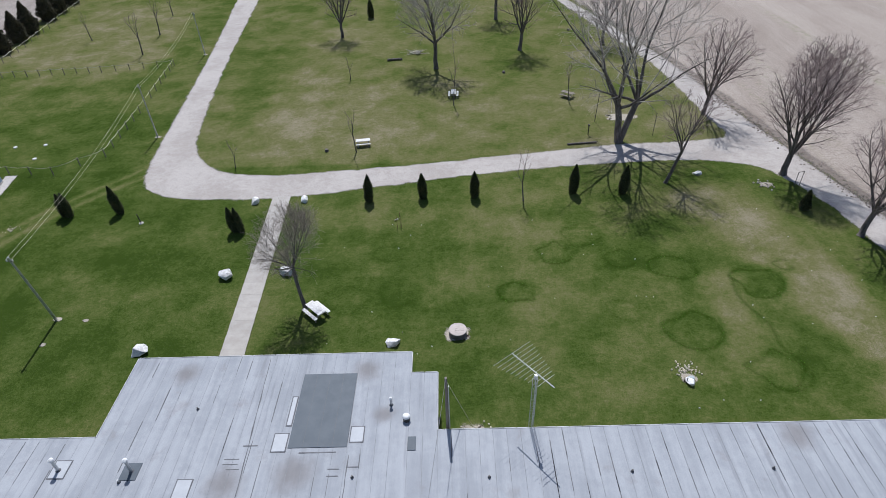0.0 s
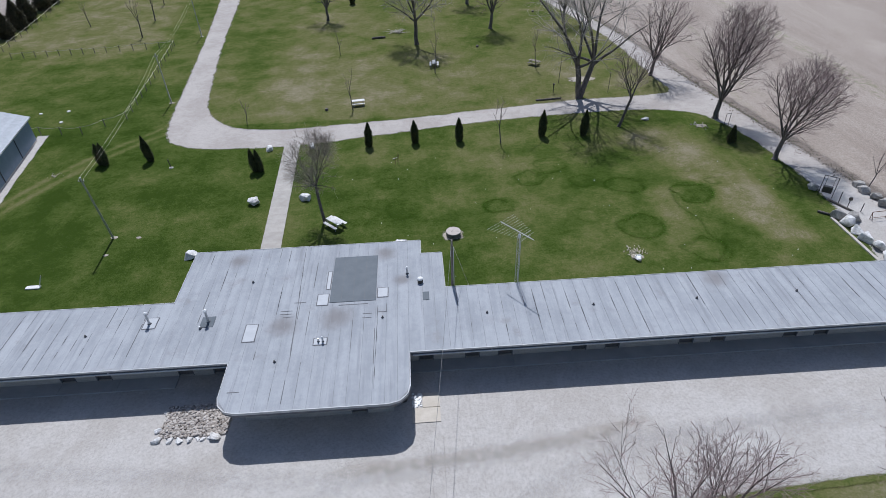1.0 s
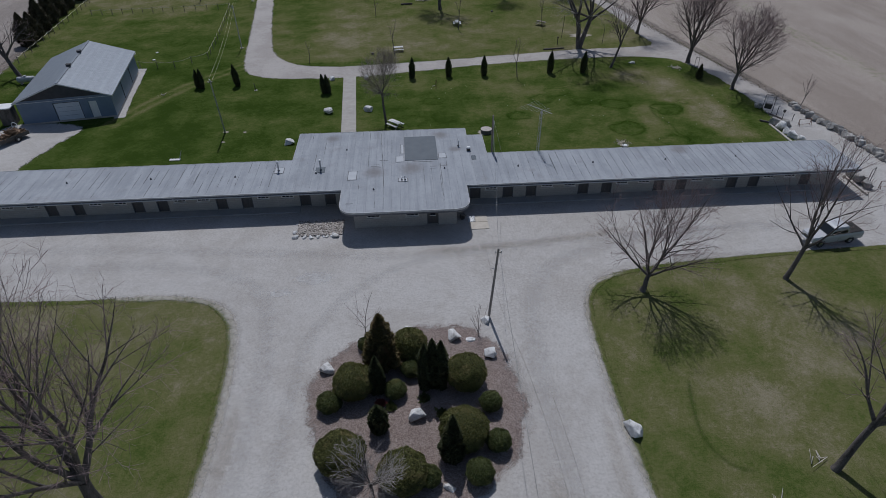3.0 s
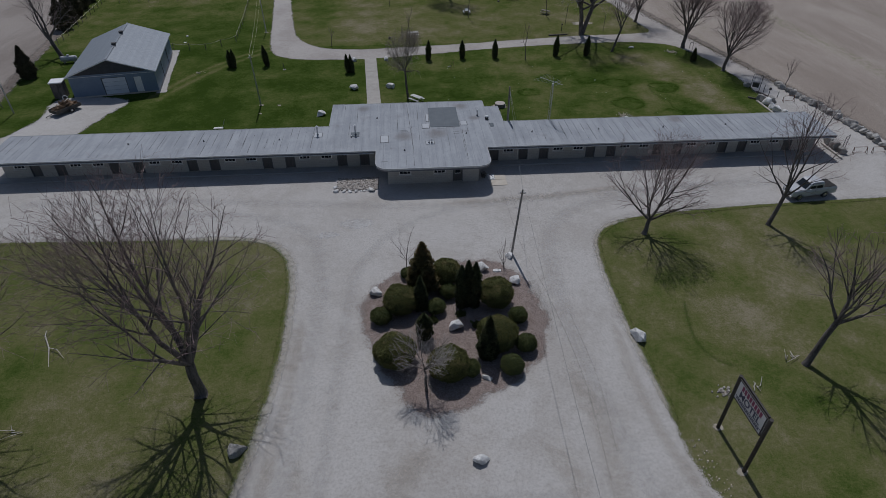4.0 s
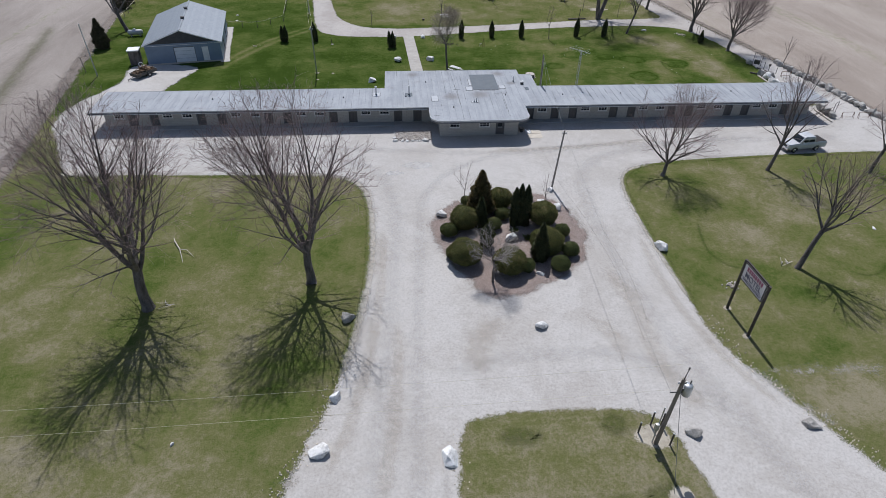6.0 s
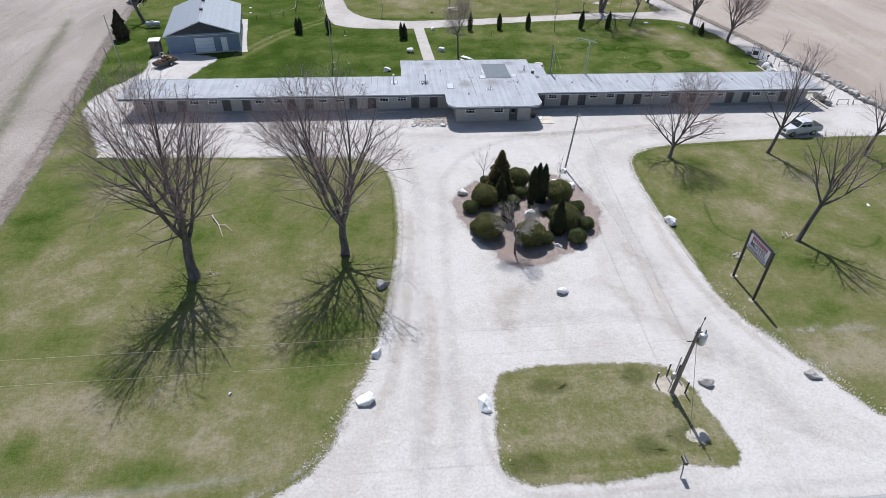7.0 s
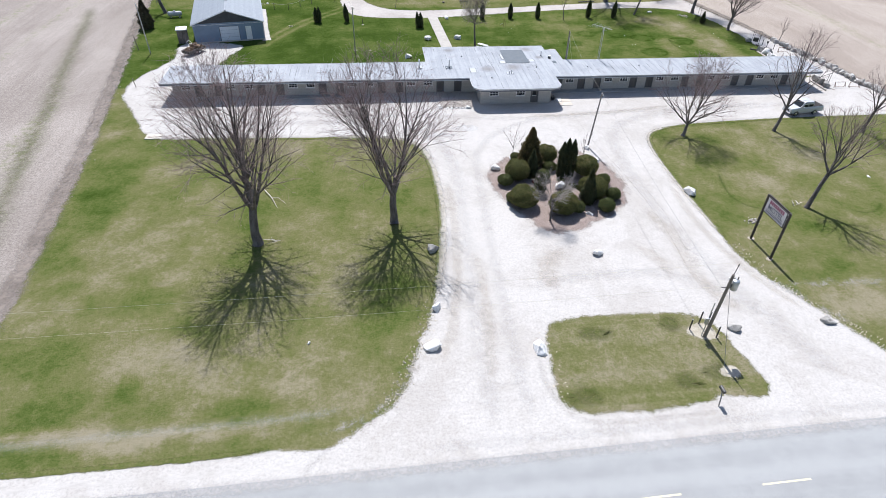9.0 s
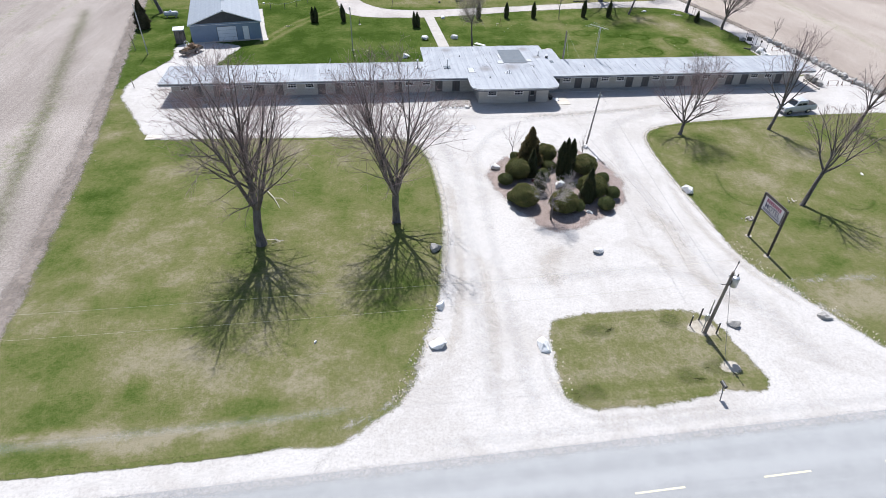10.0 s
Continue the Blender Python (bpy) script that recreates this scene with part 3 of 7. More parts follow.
# two wheel tracks worn from the shed to the lane
along = ((X + 44) * 11.3 + (Y - 35.5) * 18) / 452
off = ((X + 44) * 18 - (Y - 35.5) * 11.3) / 21.3 + 1.2 * np.sin(along * 3.1)
for o in (-0.75, 0.75):
    dry += 0.42 * np.exp(-(((off - o) / 0.42) ** 2)) * ((along > -0.05) & (along < 1.0))
nx, ny = len(gx), len(gy)
me = bpy.data.meshes.new("ground")
idx = np.arange(nx * ny).reshape(ny, nx)
quads = np.stack([idx[:-1, :-1], idx[:-1, 1:], idx[1:, 1:], idx[1:, :-1]], -1).reshape(-1, 4)
me.from_pydata(np.stack([X, Y, 0 * X], -1).reshape(-1, 3).tolist(), [], quads.tolist())
me.attributes.new("dry", "FLOAT", "POINT").data.foreach_set("value", dry.ravel().clip(-0.1, 1.25))
me.materials.append(GRASS)
ground = structure(new("ground", me), "mown spring lawn with dry straw patches and green rings", "lawn")

structure(sheet("field_west", [(-54.2, -38), (-54.7, -26), (-55.3, -19.8), (-56.6, -9), (-58.2, 3), (-59.9, 13), (-62.3, 27), (-64.9, 42), (-66.6, 52), (-68.4, 64), (-71, 78), (-75, 100), (-88, 170), (-400, 900), (-900, 400), (-900, -38)],
                0.006, FIELD_WEST, 1.4, tuple(range(16)), 3.0), "bare harvested field with faint crop rows", "field")
structure(sheet("field_east", [(43.5, -36), (42.4, 0), (41.9, 12), (41.0, 22), (39.3, 33), (37.4, 45), (34.6, 60), (32.8, 72), (30.2, 88), (25.4, 108), (20, 128), (4, 200), (300, 900), (900, 400), (900, -36)],
                0.006, FIELD_EAST, 1.4, tuple(range(15)), 3.0), "bare tilled field beside the gravel lane", "field")
structure(sheet("gravel_lot", [(-56.9, 26.3), (-58.5, 23.0), (-59.4, 19.6), (-59.1, 16.4), (-57.4, 12.6), (-55.0, 8.3), (-52.9, 4.6), (-49.5, 3.4), (-36, 2.8), (-27, 2.6), (-23.3, 0.8), (-22.0, -3), (-21.6, -11), (-22.2, -18), (-23.2, -24.4), (-24.9, -29.5), (-26.6, -34.2),
                               (-29.0, -36.2), (-31.6, -38.2), (-32.5, -41.0), (-30.0, -43.5), (-20, -44), (0, -44), (18, -44), (20.5, -42), (19.0, -39.4), (13.0, -36.5), (8.3, -33.2), (6.0, -28.8), (4.3, -25.6), (3.0, -21.8), (3.0, -17), (2.9, -9.5), (3.3, -1.5), (4.9, 2.0), (8.6, 3.4),
                               (16, 4.2), (26, 4.6), (36, 4.9), (43, 5.2), (42.2, 12), (41.0, 21), (39.0, 30), (37.2, 36), (34.6, 36.5), (34.4, 30), (33.6, 24), (32.0, 19.5), (29.0, 17.0), (-46.0, 17.0), (-49.2, 20.6), (-49.7, 25.2), (-48.6, 29.4), (-47.5, 34.0), (-51.5, 35.7), (-55.6, 35.5), (-56.6, 33.0), (-56.0, 29.6)],
                0.014, GRAVEL, 1.2), "pale crushed limestone parking lot and drives", "gravel lot")
structure(sheet("gravel_lane", [(34.6, 22), (35.0, 30), (34.2, 38), (33.4, 44), (31.4, 49.5), (28.3, 52.2), (21.7, 53.0), (11.2, 52.4), (2.5, 51.4), (-6, 49.8), (-16, 48.1), (-22.4, 48.0), (-28.4, 48.7), (-31.6, 51.3), (-33.0, 57), (-34.6, 69), (-37.6, 92),
                                (-42.5, 124), (-47, 150), (-42, 150), (-38.2, 123.5), (-33.8, 87), (-30.2, 63.8), (-28.6, 58), (-26.1, 54.6), (-23.1, 52.9), (-17.7, 52.3), (-6.2, 53.4), (5.6, 55.0), (17, 56.6), (27, 57.2), (29.8, 58.4), (29.4, 63), (28.2, 80), (24.4, 97.5), (20.3, 115.6),
                                (12, 150), (15, 150), (22.2, 115.6), (27.0, 97), (31.4, 78), (33.2, 64), (35.4, 51), (37.6, 40), (39.2, 30), (40.4, 22)],
                0.010, LANE, 0.9, (17, 18, 19, 35, 36, 37, 38)), "worn gravel lane looping behind the lawn", "lane")
structure(sheet("road_shoulder", [(-400, -37.9), (-60, -37.7), (-30, -37.4), (0, -37.1), (60, -36.8), (400, -36.0), (400, -39.5), (-400, -47)],
                0.011, SHOULDER, 0.8, tuple(range(8)), 1.5), "gravel road shoulder", "shoulder")
bm = bmesh.new()
for k in range(60):
    x = -300 + 10 * k
    y0, y1 = -38.9 + 0.022 * (x + 20), -46.0 + 0.022 * (x + 20)
    vs = [bm.verts.new(p) for p in ((x, y1, 0.03), (x + 10, y1 + 0.22, 0.03), (x + 10, y0 + 0.22, 0.03), (x, y0, 0.03))]
    bm.faces.new(vs)
bmesh.ops.remove_doubles(bm, verts=bm.verts, dist=0.001)
road = part("road", bm, ASPHALT)
structure(road, "worn grey asphalt road with yellow dashes", "road")
for k in range(9):
    x = -14.3 + 7.9 * (k - 4)
    y = -42.28 + 0.025 * (x + 14)
    part("road_marking", prism(bmesh.new(), [(x, y), (x + 3.0, y + 0.075), (x + 3.0, y + 0.195), (x, y + 0.12)], 0.031, 0.035), YELLOW_LINE, road, "faded yellow centre dash")
ROAD_DUST = gravel_material("road_edge_dust", (0.53, 0.51, 0.49), (0.46, 0.44, 0.42), 0.6, True)
island = sheet("island_lawn", [(-15.4, -28.7), (-13.6, -28.05), (-9.6, -27.75), (-5.6, -28.2), (-3.6, -28.9), (-2.7, -31.5), (-2.3, -35.6), (-4.2, -36.0), (-5.6, -35.7), (-7.2, -36.3), (-12.7, -36.5), (-14.9, -36.3), (-16.0, -35.4), (-16.3, -33.8), (-16.0, -31.2)],
               0.022, VERGE, 1.0, (), 0.4)
structure(island, "small grass island between the drive openings", "lawn")
iv = np.array([v.co[:] for v in island.data.vertices])
island.data.attributes.new("dry", "FLOAT", "POINT").data.foreach_set("value", (0.66 + (fbm(iv[:, 0] / 2.4, iv[:, 1] / 2.4, 41) - 0.5) * 0.9).clip(0, 1.2))
structure(sheet("mulch_bed", [(-16.4, -7.6), (-15.6, -5.4), (-13.4, -3.3), (-9.5, -2.2), (-5.8, -2.5), (-3.8, -4.8), (-3.0, -8.3), (-3.6, -11.6), (-5.4, -14.3), (-7.8, -15.6), (-10.0, -16.9), (-12.6, -16.6), (-14.4, -13.4), (-15.4, -11.0)],
                0.026, MULCH, 1.8, (), 0.4), "round planting bed of reddish wood chips", "flower bed")
for x, y, r in ((29.4, 47.7, 0.6), (23.7, 50.1, 0.4), (19.7, 63.6, 2.2), (-29.9, 29.0, 0.25), (-28.0, 31.4, 0.25), (-30.2, 31.6, 0.28), (14.3, 24.5, 0.5), (-0.3, 29.0, 0.95), (-1.1, 20.3, 0.9), (0.4, 20.9, 0.8), (-4.1, -33.9, 0.7), (-4.4, -30.2, 1.2),
                (5.4, -19.3, 0.3), (5.5, -22.3, 0.35), (6.95, -16.8, 0.2), (-34.6, 62.2, 0.4), (-38.4, 91.1, 0.4)):
    loop = [(x + r * math.cos(a) * random.uniform(0.65, 1.2), y + (0.75 if r < 2 else 0.4) * r * math.sin(a) * random.uniform(0.65, 1.2)) for a in (k * math.pi / 4 for k in range(8))]
    structure(sheet("bare_patch", loop, 0.024, BARE, min(0.8, r * 0.9), (), 0.2), "bare patch of pale soil in the grass", "soil")


def ribbon(name, points, width, z, material, label, category, step=0.7, full=0.95):
    """A band along a smooth line whose two sides thin out."""
    P = [Vector(p) for p in points]
    P = [P[0] * 2 - P[1]] + P + [P[-1] * 2 - P[-2]]
    line = []
    for a, b, c, d in zip(P, P[1:], P[2:], P[3:]):
        k = max(2, int((c - b).length / step))
        line += [0.5 * ((2 * b) + (c - a) * t + (2 * a - 5 * b + 4 * c - d) * t * t + (3 * b - a - 3 * c + d) * t**3) for t in (i / k for i in range(k))]
    verts, faces, edge = [], [], []
    for i, p in enumerate(line):
        d = (line[min(i + 1, len(line) - 1)] - line[max(i - 1, 0)]).normalized()
        q = Vector((-d.y, d.x)) * width * random.uniform(0.42, 0.58)
        verts += [(*(p - q), z), (*p, z), (*(p + q), z)]
        edge += [0.0, full * min(1, i / 3, (len(line) - 1 - i) / 3), 0.0]
    for i in range(len(line) - 1):
        k = 3 * i
        faces += [(k, k + 3, k + 4, k + 1)[::-1], (k + 1, k + 4, k + 5, k + 2)[::-1]]
    me = bpy.data.meshes.new(name)
    me.from_pydata(verts, [], [f[::-1] for f in faces])
    me.attributes.new("edge", "FLOAT", "POINT").data.foreach_set("value", edge)
    me.materials.append(material)
    return structure(new(name, me), label, category)


# greener tufts on the island
for k, (x, y, a, b) in enumerate(((-4.9, -33.9, 1.3, 0.9), (-6.4, -29.2, 0.9, 0.7), (-12.4, -29.6, 1.2, 0.8), (-7.3, -34.6, 1.0, 0.7), (-14.6, -35.2, 1.3, 0.7))):
    loop = [(x + a * math.cos(q) * random.uniform(0.7, 1.25), y + b * math.sin(q) * random.uniform(0.7, 1.25)) for q in (m * math.pi / 4 for m in range(8))]
    o = structure(sheet("green_patch", loop, 0.0235 + 0.0002 * k, WEEDS, 0.9, (), 0.3), "patch of greener turf on the grass island", "lawn")
    o.data.attributes.new("dry", "FLOAT", "POINT").data.foreach_set("value", [0.44] * len(o.data.vertices))
ribbon("stray_gravel", [(-29.5, -34.7), (-36, -35.2), (-45, -35.45), (-54, -35.8), (-62, -36.0)], 1.5, 0.0045, DUSTED, "white gravel dust settled in the verge grass", "stray gravel", 0.5, 0.75)

# thin rings of lush dark grass in the lawn behind the building
for k, (x, y, r, s) in enumerate(RINGS):
    w = [random.uniform(0.7, 1.25) for _ in range(9)]
    pts = [(x + r * w[i % 9] * math.cos(i * math.tau / 9), y + 0.9 * r * w[i % 9] * math.sin(i * math.tau / 9)) for i in range(11)]
    ribbon("lush_grass_ring", pts, 0.5 + 0.12 * r, 0.003 + 0.0002 * k, LUSH_RING, "ring of darker lush grass in the lawn", "grass ring", 0.35, min(0.9, s))
for k, pts in enumerate(([(21.0, 34.6), (20.6, 32.0), (21.5, 29.2), (21.4, 27.0), (22.1, 25.4), (20.4, 23.4), (18.9, 24.3)], [(8.3, -7.4), (7.5, -10.0), (7.2, -12.6), (8.2, -14.4), (10.2, -14.9)], [(17.4, -15.4), (19.0, -16.2), (20.9, -15.4), (22.2, -13.6)], [(-26.0, -24.9), (-28.4, -25.2), (-29.2, -26.4), (-28.2, -27.6)])):
    ribbon("lush_grass_arc", pts, 0.75, 0.0062 + 0.0002 * k, LUSH_RING, "arc of darker lush grass in the lawn", "grass ring", 0.35, 0.75)

ribbon("road_edge_dust", [(x, -39.15 + 0.022 * (x + 20)) for x in (-110, -80, -60, -40, -20, 0, 20, 40, 60, 90)], 1.3, 0.0365, ROAD_DUST, "pale gravel dust drifted over the road edge", "dust", 1.5)
# paler wheel lines and darker loose stone on the lot
PALE_RUN, LOOSE_RUN = "compacted pale wheel line in the gravel", "band of loose darker stone in the gravel"
for k, (pts, w) in enumerate((
        ([(-21.0, -37.5), (-20.4, -26), (-19.8, -14), (-19.6, -4), (-21.5, 3), (-28, 6.2), (-42, 7)], 2.6), ([(-18.6, -37), (-18.2, -24), (-17.6, -12), (-16.6, -2), (-12, 4), (-4, 7), (10, 8), (24, 9)], 1.9),
        ([(3.5, -36), (1.4, -28), (-0.5, -20), (-1.3, -8), (0.2, 2), (6, 6.4), (20, 8.2), (34, 8.6)], 2.8), ([(-17, -24.5), (-10, -23.2), (-3, -24), (2.4, -30)], 2.4), ([(-50, 9.6), (-36, 9.2), (-22, 7.8), (-8, 6.4), (6, 8)], 2.2), ([(-26, -38.0), (-8, -37.7), (8, -37.4), (22, -37.2)], 1.4))):
    ribbon("wheel_track", pts, w, 0.0165 + 0.0006 * k, TRACK, PALE_RUN, "wheel track")
for k, (pts, w) in enumerate((
        ([(-22.9, -25), (-21.8, -16), (-21.5, -6), (-22.6, 0), (-26, 2.3), (-36, 3.0), (-50, 4.0)], 1.2), ([(2.7, -16), (2.6, -8), (3.1, -1.5), (5, 2.4), (10, 4.0), (20, 4.7), (36, 5.2)], 1.2),         ([(-16.6, -30), (-16.9, -34), (-15.2, -36.9), (-10, -37.1), (-4, -36.8)], 0.9),
        ([(-3.1, -3), (-2.7, -9), (-3.4, -13.6)], 1.6))):
    ribbon("loose_gravel", pts, w, 0.0205 + 0.0003 * k, LOOSE_AND_SHADOW, LOOSE_RUN, "loose gravel")
# thin dark bands painted on the gravel as the overhead wires' shadows
for k, (pts, w) in enumerate((([(-2.1, -23), (-1.6, -15), (-2.1, -7), (-3.0, 0), (-3.2, 9)], 0.16), ([(-1.2, -21), (-0.7, -15), (-1.0, -8)], 0.14), ([(-2.4, 9.6), (-2.5, 3.0)], 0.1))):
    ribbon("wire_shadow_band", pts, w, 0.0245, LOOSE_AND_SHADOW, "thin painted shadow of an overhead wire on the gravel", "rut", 0.3)
for k, (pts, w) in enumerate((([(3.4, -23.5), (4.4, -25.7), (5.6, -27.6), (7.0, -29.6), (8.8, -32)], 2.6), ([(4.2, -25.4), (6.8, -25.7), (9.2, -25.8), (12.1, -25.6), (17, -26.2)], 2.8), ([(-25.2, -29), (-26.2, -33), (-29.4, -35.7), (-33, -36.7)], 1.8))):
    ribbon("stray_gravel", pts, w, 0.0285 + 0.0004 * k, SPILL, "stray limestone chips thrown into the grass", "stray gravel", 0.5, 0.42)
for k, (pts, w) in enumerate((([(-2.4, -13), (-1.5, -19), (-1.6, -24.6), (0.4, -30)], 2.6), ([(-11, -18.6), (-14, -22), (-13.4, -26.4)], 3.4), ([(-6, -18.6), (-4, -22), (-4.6, -26)], 2.4), ([(-20.6, -34), (-19.6, -26), (-19.4, -18)], 1.8), ([(-10, 6.8), (2, 7.6), (12, 9.4)], 1.6), ([(2.0, -9), (1.7, -17), (2.9, -24), (5.4, -30)], 1.5), ([(-20.6, -7), (-20.9, -17), (-22.0, -26), (-24, -33)], 1.7))):
    ribbon("tan_dust", pts, w, 0.0222 + 0.0003 * k, DUST, "tan dusty stain in the gravel", "dust")
for k, (pts, w) in enumerate((([(-23.4, -25.4), (-22.1, -18), (-21.5, -11), (-21.9, -3.4), (-23.2, 0.5), (-26.6, 2.4), (-34, 2.8)], 0.9), ([(2.95, -19.0), (2.9, -16), (2.8, -9), (3.2, -1.6), (4.8, 1.9), (9, 3.4)], 0.6))):
    ribbon("gravel_rim", pts, w * 1.2, 0.0298 + 0.0003 * k, CREAM, "cream rim of fine gravel along the lawn", "gravel")
for x, y, r in ((-17.1, 4.1, 1.0), (-19.6, 2.5, 0.6)):
    loop = [(x + 1.5 * r * math.cos(a) * random.uniform(0.85, 1.15), y + 0.7 * r * math.sin(a) * random.uniform(0.85, 1.15)) for a in (q * math.pi / 4 for q in range(8))]
    structure(sheet("pale_gravel_spot", loop, 0.0198, PALE_SPOT, r * 0.7, (), 0.3), "spot of fresh white limestone chips", "gravel")
# grass creeping into the gravel
for k, (pts, w) in enumerate((([(-23.6, -25), (-22.2, -17), (-21.9, -10), (-22.2, -3), (-23.6, 0.6), (-27, 2.4), (-36, 2.6), (-50, 3.4)], 0.8), ([(3.1, -20.0), (3.1, -16), (3.1, -8), (3.5, -1.4), (5.1, 1.8), (9, 3.2), (20, 4.2), (36, 4.7)], 0.8),
                              ([(-34, -37.2), (-40, -37.45), (-49, -37.6), (-62, -37.8)], 0.7))):
    o = ribbon("grass_verge", pts, w, 0.027 + 0.0004 * k, VERGE, "thin scruffy grass creeping over the gravel edge", "grass verge")
    o.data.attributes.new("dry", "FLOAT", "POINT").data.foreach_set("value", [0.5] * len(o.data.vertices))

for pts in ([(-55.2, -30), (-55.9, -19.8), (-57.3, -9), (-58.9, 3), (-60.6, 13), (-63.0, 27), (-65.6, 42), (-67.4, 52), (-69.2, 66)], [(42.6, 0), (41.7, 12), (40.8, 22), (39.1, 33), (37.2, 45), (34.5, 60), (32.6, 72), (30.0, 88), (25.2, 108)]):
    ribbon("field_edge_soil", pts, 2.9, 0.0125, EDGE_SOIL, "dark turned soil along the edge of the field", "soil", 1.0)
weeds = ribbon("weed_strip", [(-56, -36), (-60.5, -16), (-64.0, 0), (-66.2, 10.4), (-68.3, 19.2), (-70.6, 28.7), (-73.5, 42), (-78, 62)], 5.0, 0.0125, WEEDS, "strip of green weeds along the field rows", "weeds", 2.5, 0.7)
weeds.data.attributes.new("dry", "FLOAT", "POINT").data.foreach_set("value", [0.46] * len(weeds.data.vertices))

kerb = new("lawn_kerb")
structure(kerb, "narrow pale concrete kerb along the lawn corner", "kerb")
for k in range(7):
    f0, f1 = k / 7, (k + 1) / 7 - 0.004
    part("kerb_stone", prism(bmesh.new(), [(32.75 + 0.1 * f0, 28.4 - 7.2 * f0), (32.75 + 0.1 * f1, 28.4 - 7.2 * f1), (33.0 + 0.1 * f1, 28.4 - 7.2 * f1), (33.0 + 0.1 * f0, 28.4 - 7.2 * f0)][::-1], 0.0, 0.09), CONCRETE, kerb)
walkway = new("walkway")
structure(walkway, "narrow concrete garden walk", "path")
for k in range(16):
    f0, f1 = k / 16, (k + 1) / 16 - 0.0003
    q = lambda f, s: (-15.78 - 1.15 * f + s, 25.2 + 22.9 * f)
    bm = prism(bmesh.new(), [q(f0, -0.85), q(f0, 0.85), q(f1, 0.87), q(f1, -0.87)], 0.0, 0.045 + random.uniform(0, 0.004))
    part("paving_slab", bm, WALK, walkway)
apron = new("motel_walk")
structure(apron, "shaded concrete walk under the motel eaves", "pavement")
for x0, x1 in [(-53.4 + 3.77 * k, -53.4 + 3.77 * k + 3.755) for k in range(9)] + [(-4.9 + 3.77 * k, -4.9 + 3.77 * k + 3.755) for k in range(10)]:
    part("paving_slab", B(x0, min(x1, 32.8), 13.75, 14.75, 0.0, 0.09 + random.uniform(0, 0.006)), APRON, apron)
for x0, x1, y0, y1 in ((-3.55, -2.5, 10.92, 12.0), (-4.2, -2.5, 9.8, 10.88)):
    part("paving_slab", B(x0, x1, y0, y1, 0.0, 0.06), SLAB, apron, "buff concrete step slab")

# ---- motel ----
PATCH_SEAM = plain("membrane_seam", (0.07, 0.078, 0.086), (0.10, 0.11, 0.12), 5, 0.6)
ROOF_Z = 2.45
motel = thing("motel_building", "long low flat-roofed motel of pale painted block", "building")


def rounded_front(x0, x1, y0, y1, r, k=3):
    """A rectangle whose two front corners are rounded."""
    left = [(x0 + r - r * math.cos(a), y0 + r - r * math.sin(a)) for a in (math.pi / 2 * i / k for i in range(k + 1))]
    right = [(x1 - r + r * math.sin(a), y0 + r - r * math.cos(a)) for a in (math.pi / 2 * i / k for i in range(k + 1))]
    return left + right + [(x1, y1), (x0, y1)]


ROOF_OUT = [(-53.5, 13.36), (-15.4, 13.36)] + [(x, y) for x, y in rounded_front(-15.4, -4.2, 9.42, 13.36, 1.25)[:-2]] + [(-4.2, 13.36), (33.0, 13.36), (33.0, 19.35), (-1.6, 19.35), (-1.6, 23.45), (-3.2, 23.45), (-3.2, 25.15), (-20.5, 25.15), (-20.5, 19.35), (-53.5, 19.35)]
roof = part("roof", prism(bmesh.new(), ROOF_OUT, ROOF_Z - 0.22, ROOF_Z - 0.012), DECK, motel, "flat roof deck with grey seams")
part("soffit", prism(bmesh.new(), [(x, y) for x, y in ROOF_OUT], ROOF_Z - 0.25, ROOF_Z - 0.223), SOFFIT, motel)
# pale metal edge strip and darker board along the front, plain lip along the back
n = len(ROOF_OUT)
for i in range(n):
    a, b = Vector(ROOF_OUT[i]), Vector(ROOF_OUT[(i + 1) % n])
    d = (b - a).normalized()
    o = Vector((d.y, -d.x))
    q = lambda p, s: (p + o * s).to_tuple()
    e = 0.004
    if d.x > 0.01 and a.y < 14.5:
        part("fascia", prism(bmesh.new(), [q(a + d * e, 0.05), q(b - d * e, 0.05), q(b - d * e, 0.002), q(a + d * e, 0.002)], ROOF_Z - 0.1, ROOF_Z + (0.03 if a.y > 13 else 0.08)), FASCIA, motel, "white metal roof edge")
        part("fascia_board", prism(bmesh.new(), [q(a + d * e, 0.03), q(b - d * e, 0.03), q(b - d * e, 0.002), q(a + d * e, 0.002)], ROOF_Z - 0.27, ROOF_Z - 0.104), FASCIA_DARK, motel, "dark fascia board")
    else:
        k = max(1, round((b - a).length / 0.72))
        for m in range(k):
            u, v = a + (b - a) * (m / k) + d * 0.018, a + (b - a) * ((m + 1) / k) - d * 0.018
            part("drip_edge", prism(bmesh.new(), [q(u, 0.04), q(v, 0.04), q(v, 0.002), q(u, 0.002)], ROOF_Z - 0.16, ROOF_Z + 0.02), FASCIA, motel, "pale metal drip edge")


def front_y(x):
    """Where the roof's front edge lies at x."""
    if not -15.4 <= x <= -4.2:
        return 13.36
    r = 1.25
    u = max(-15.4 + r - x, x - (-4.2 - r), 0.0)
    return 9.42 + r - math.sqrt(max(r * r - u * u, 0.0))


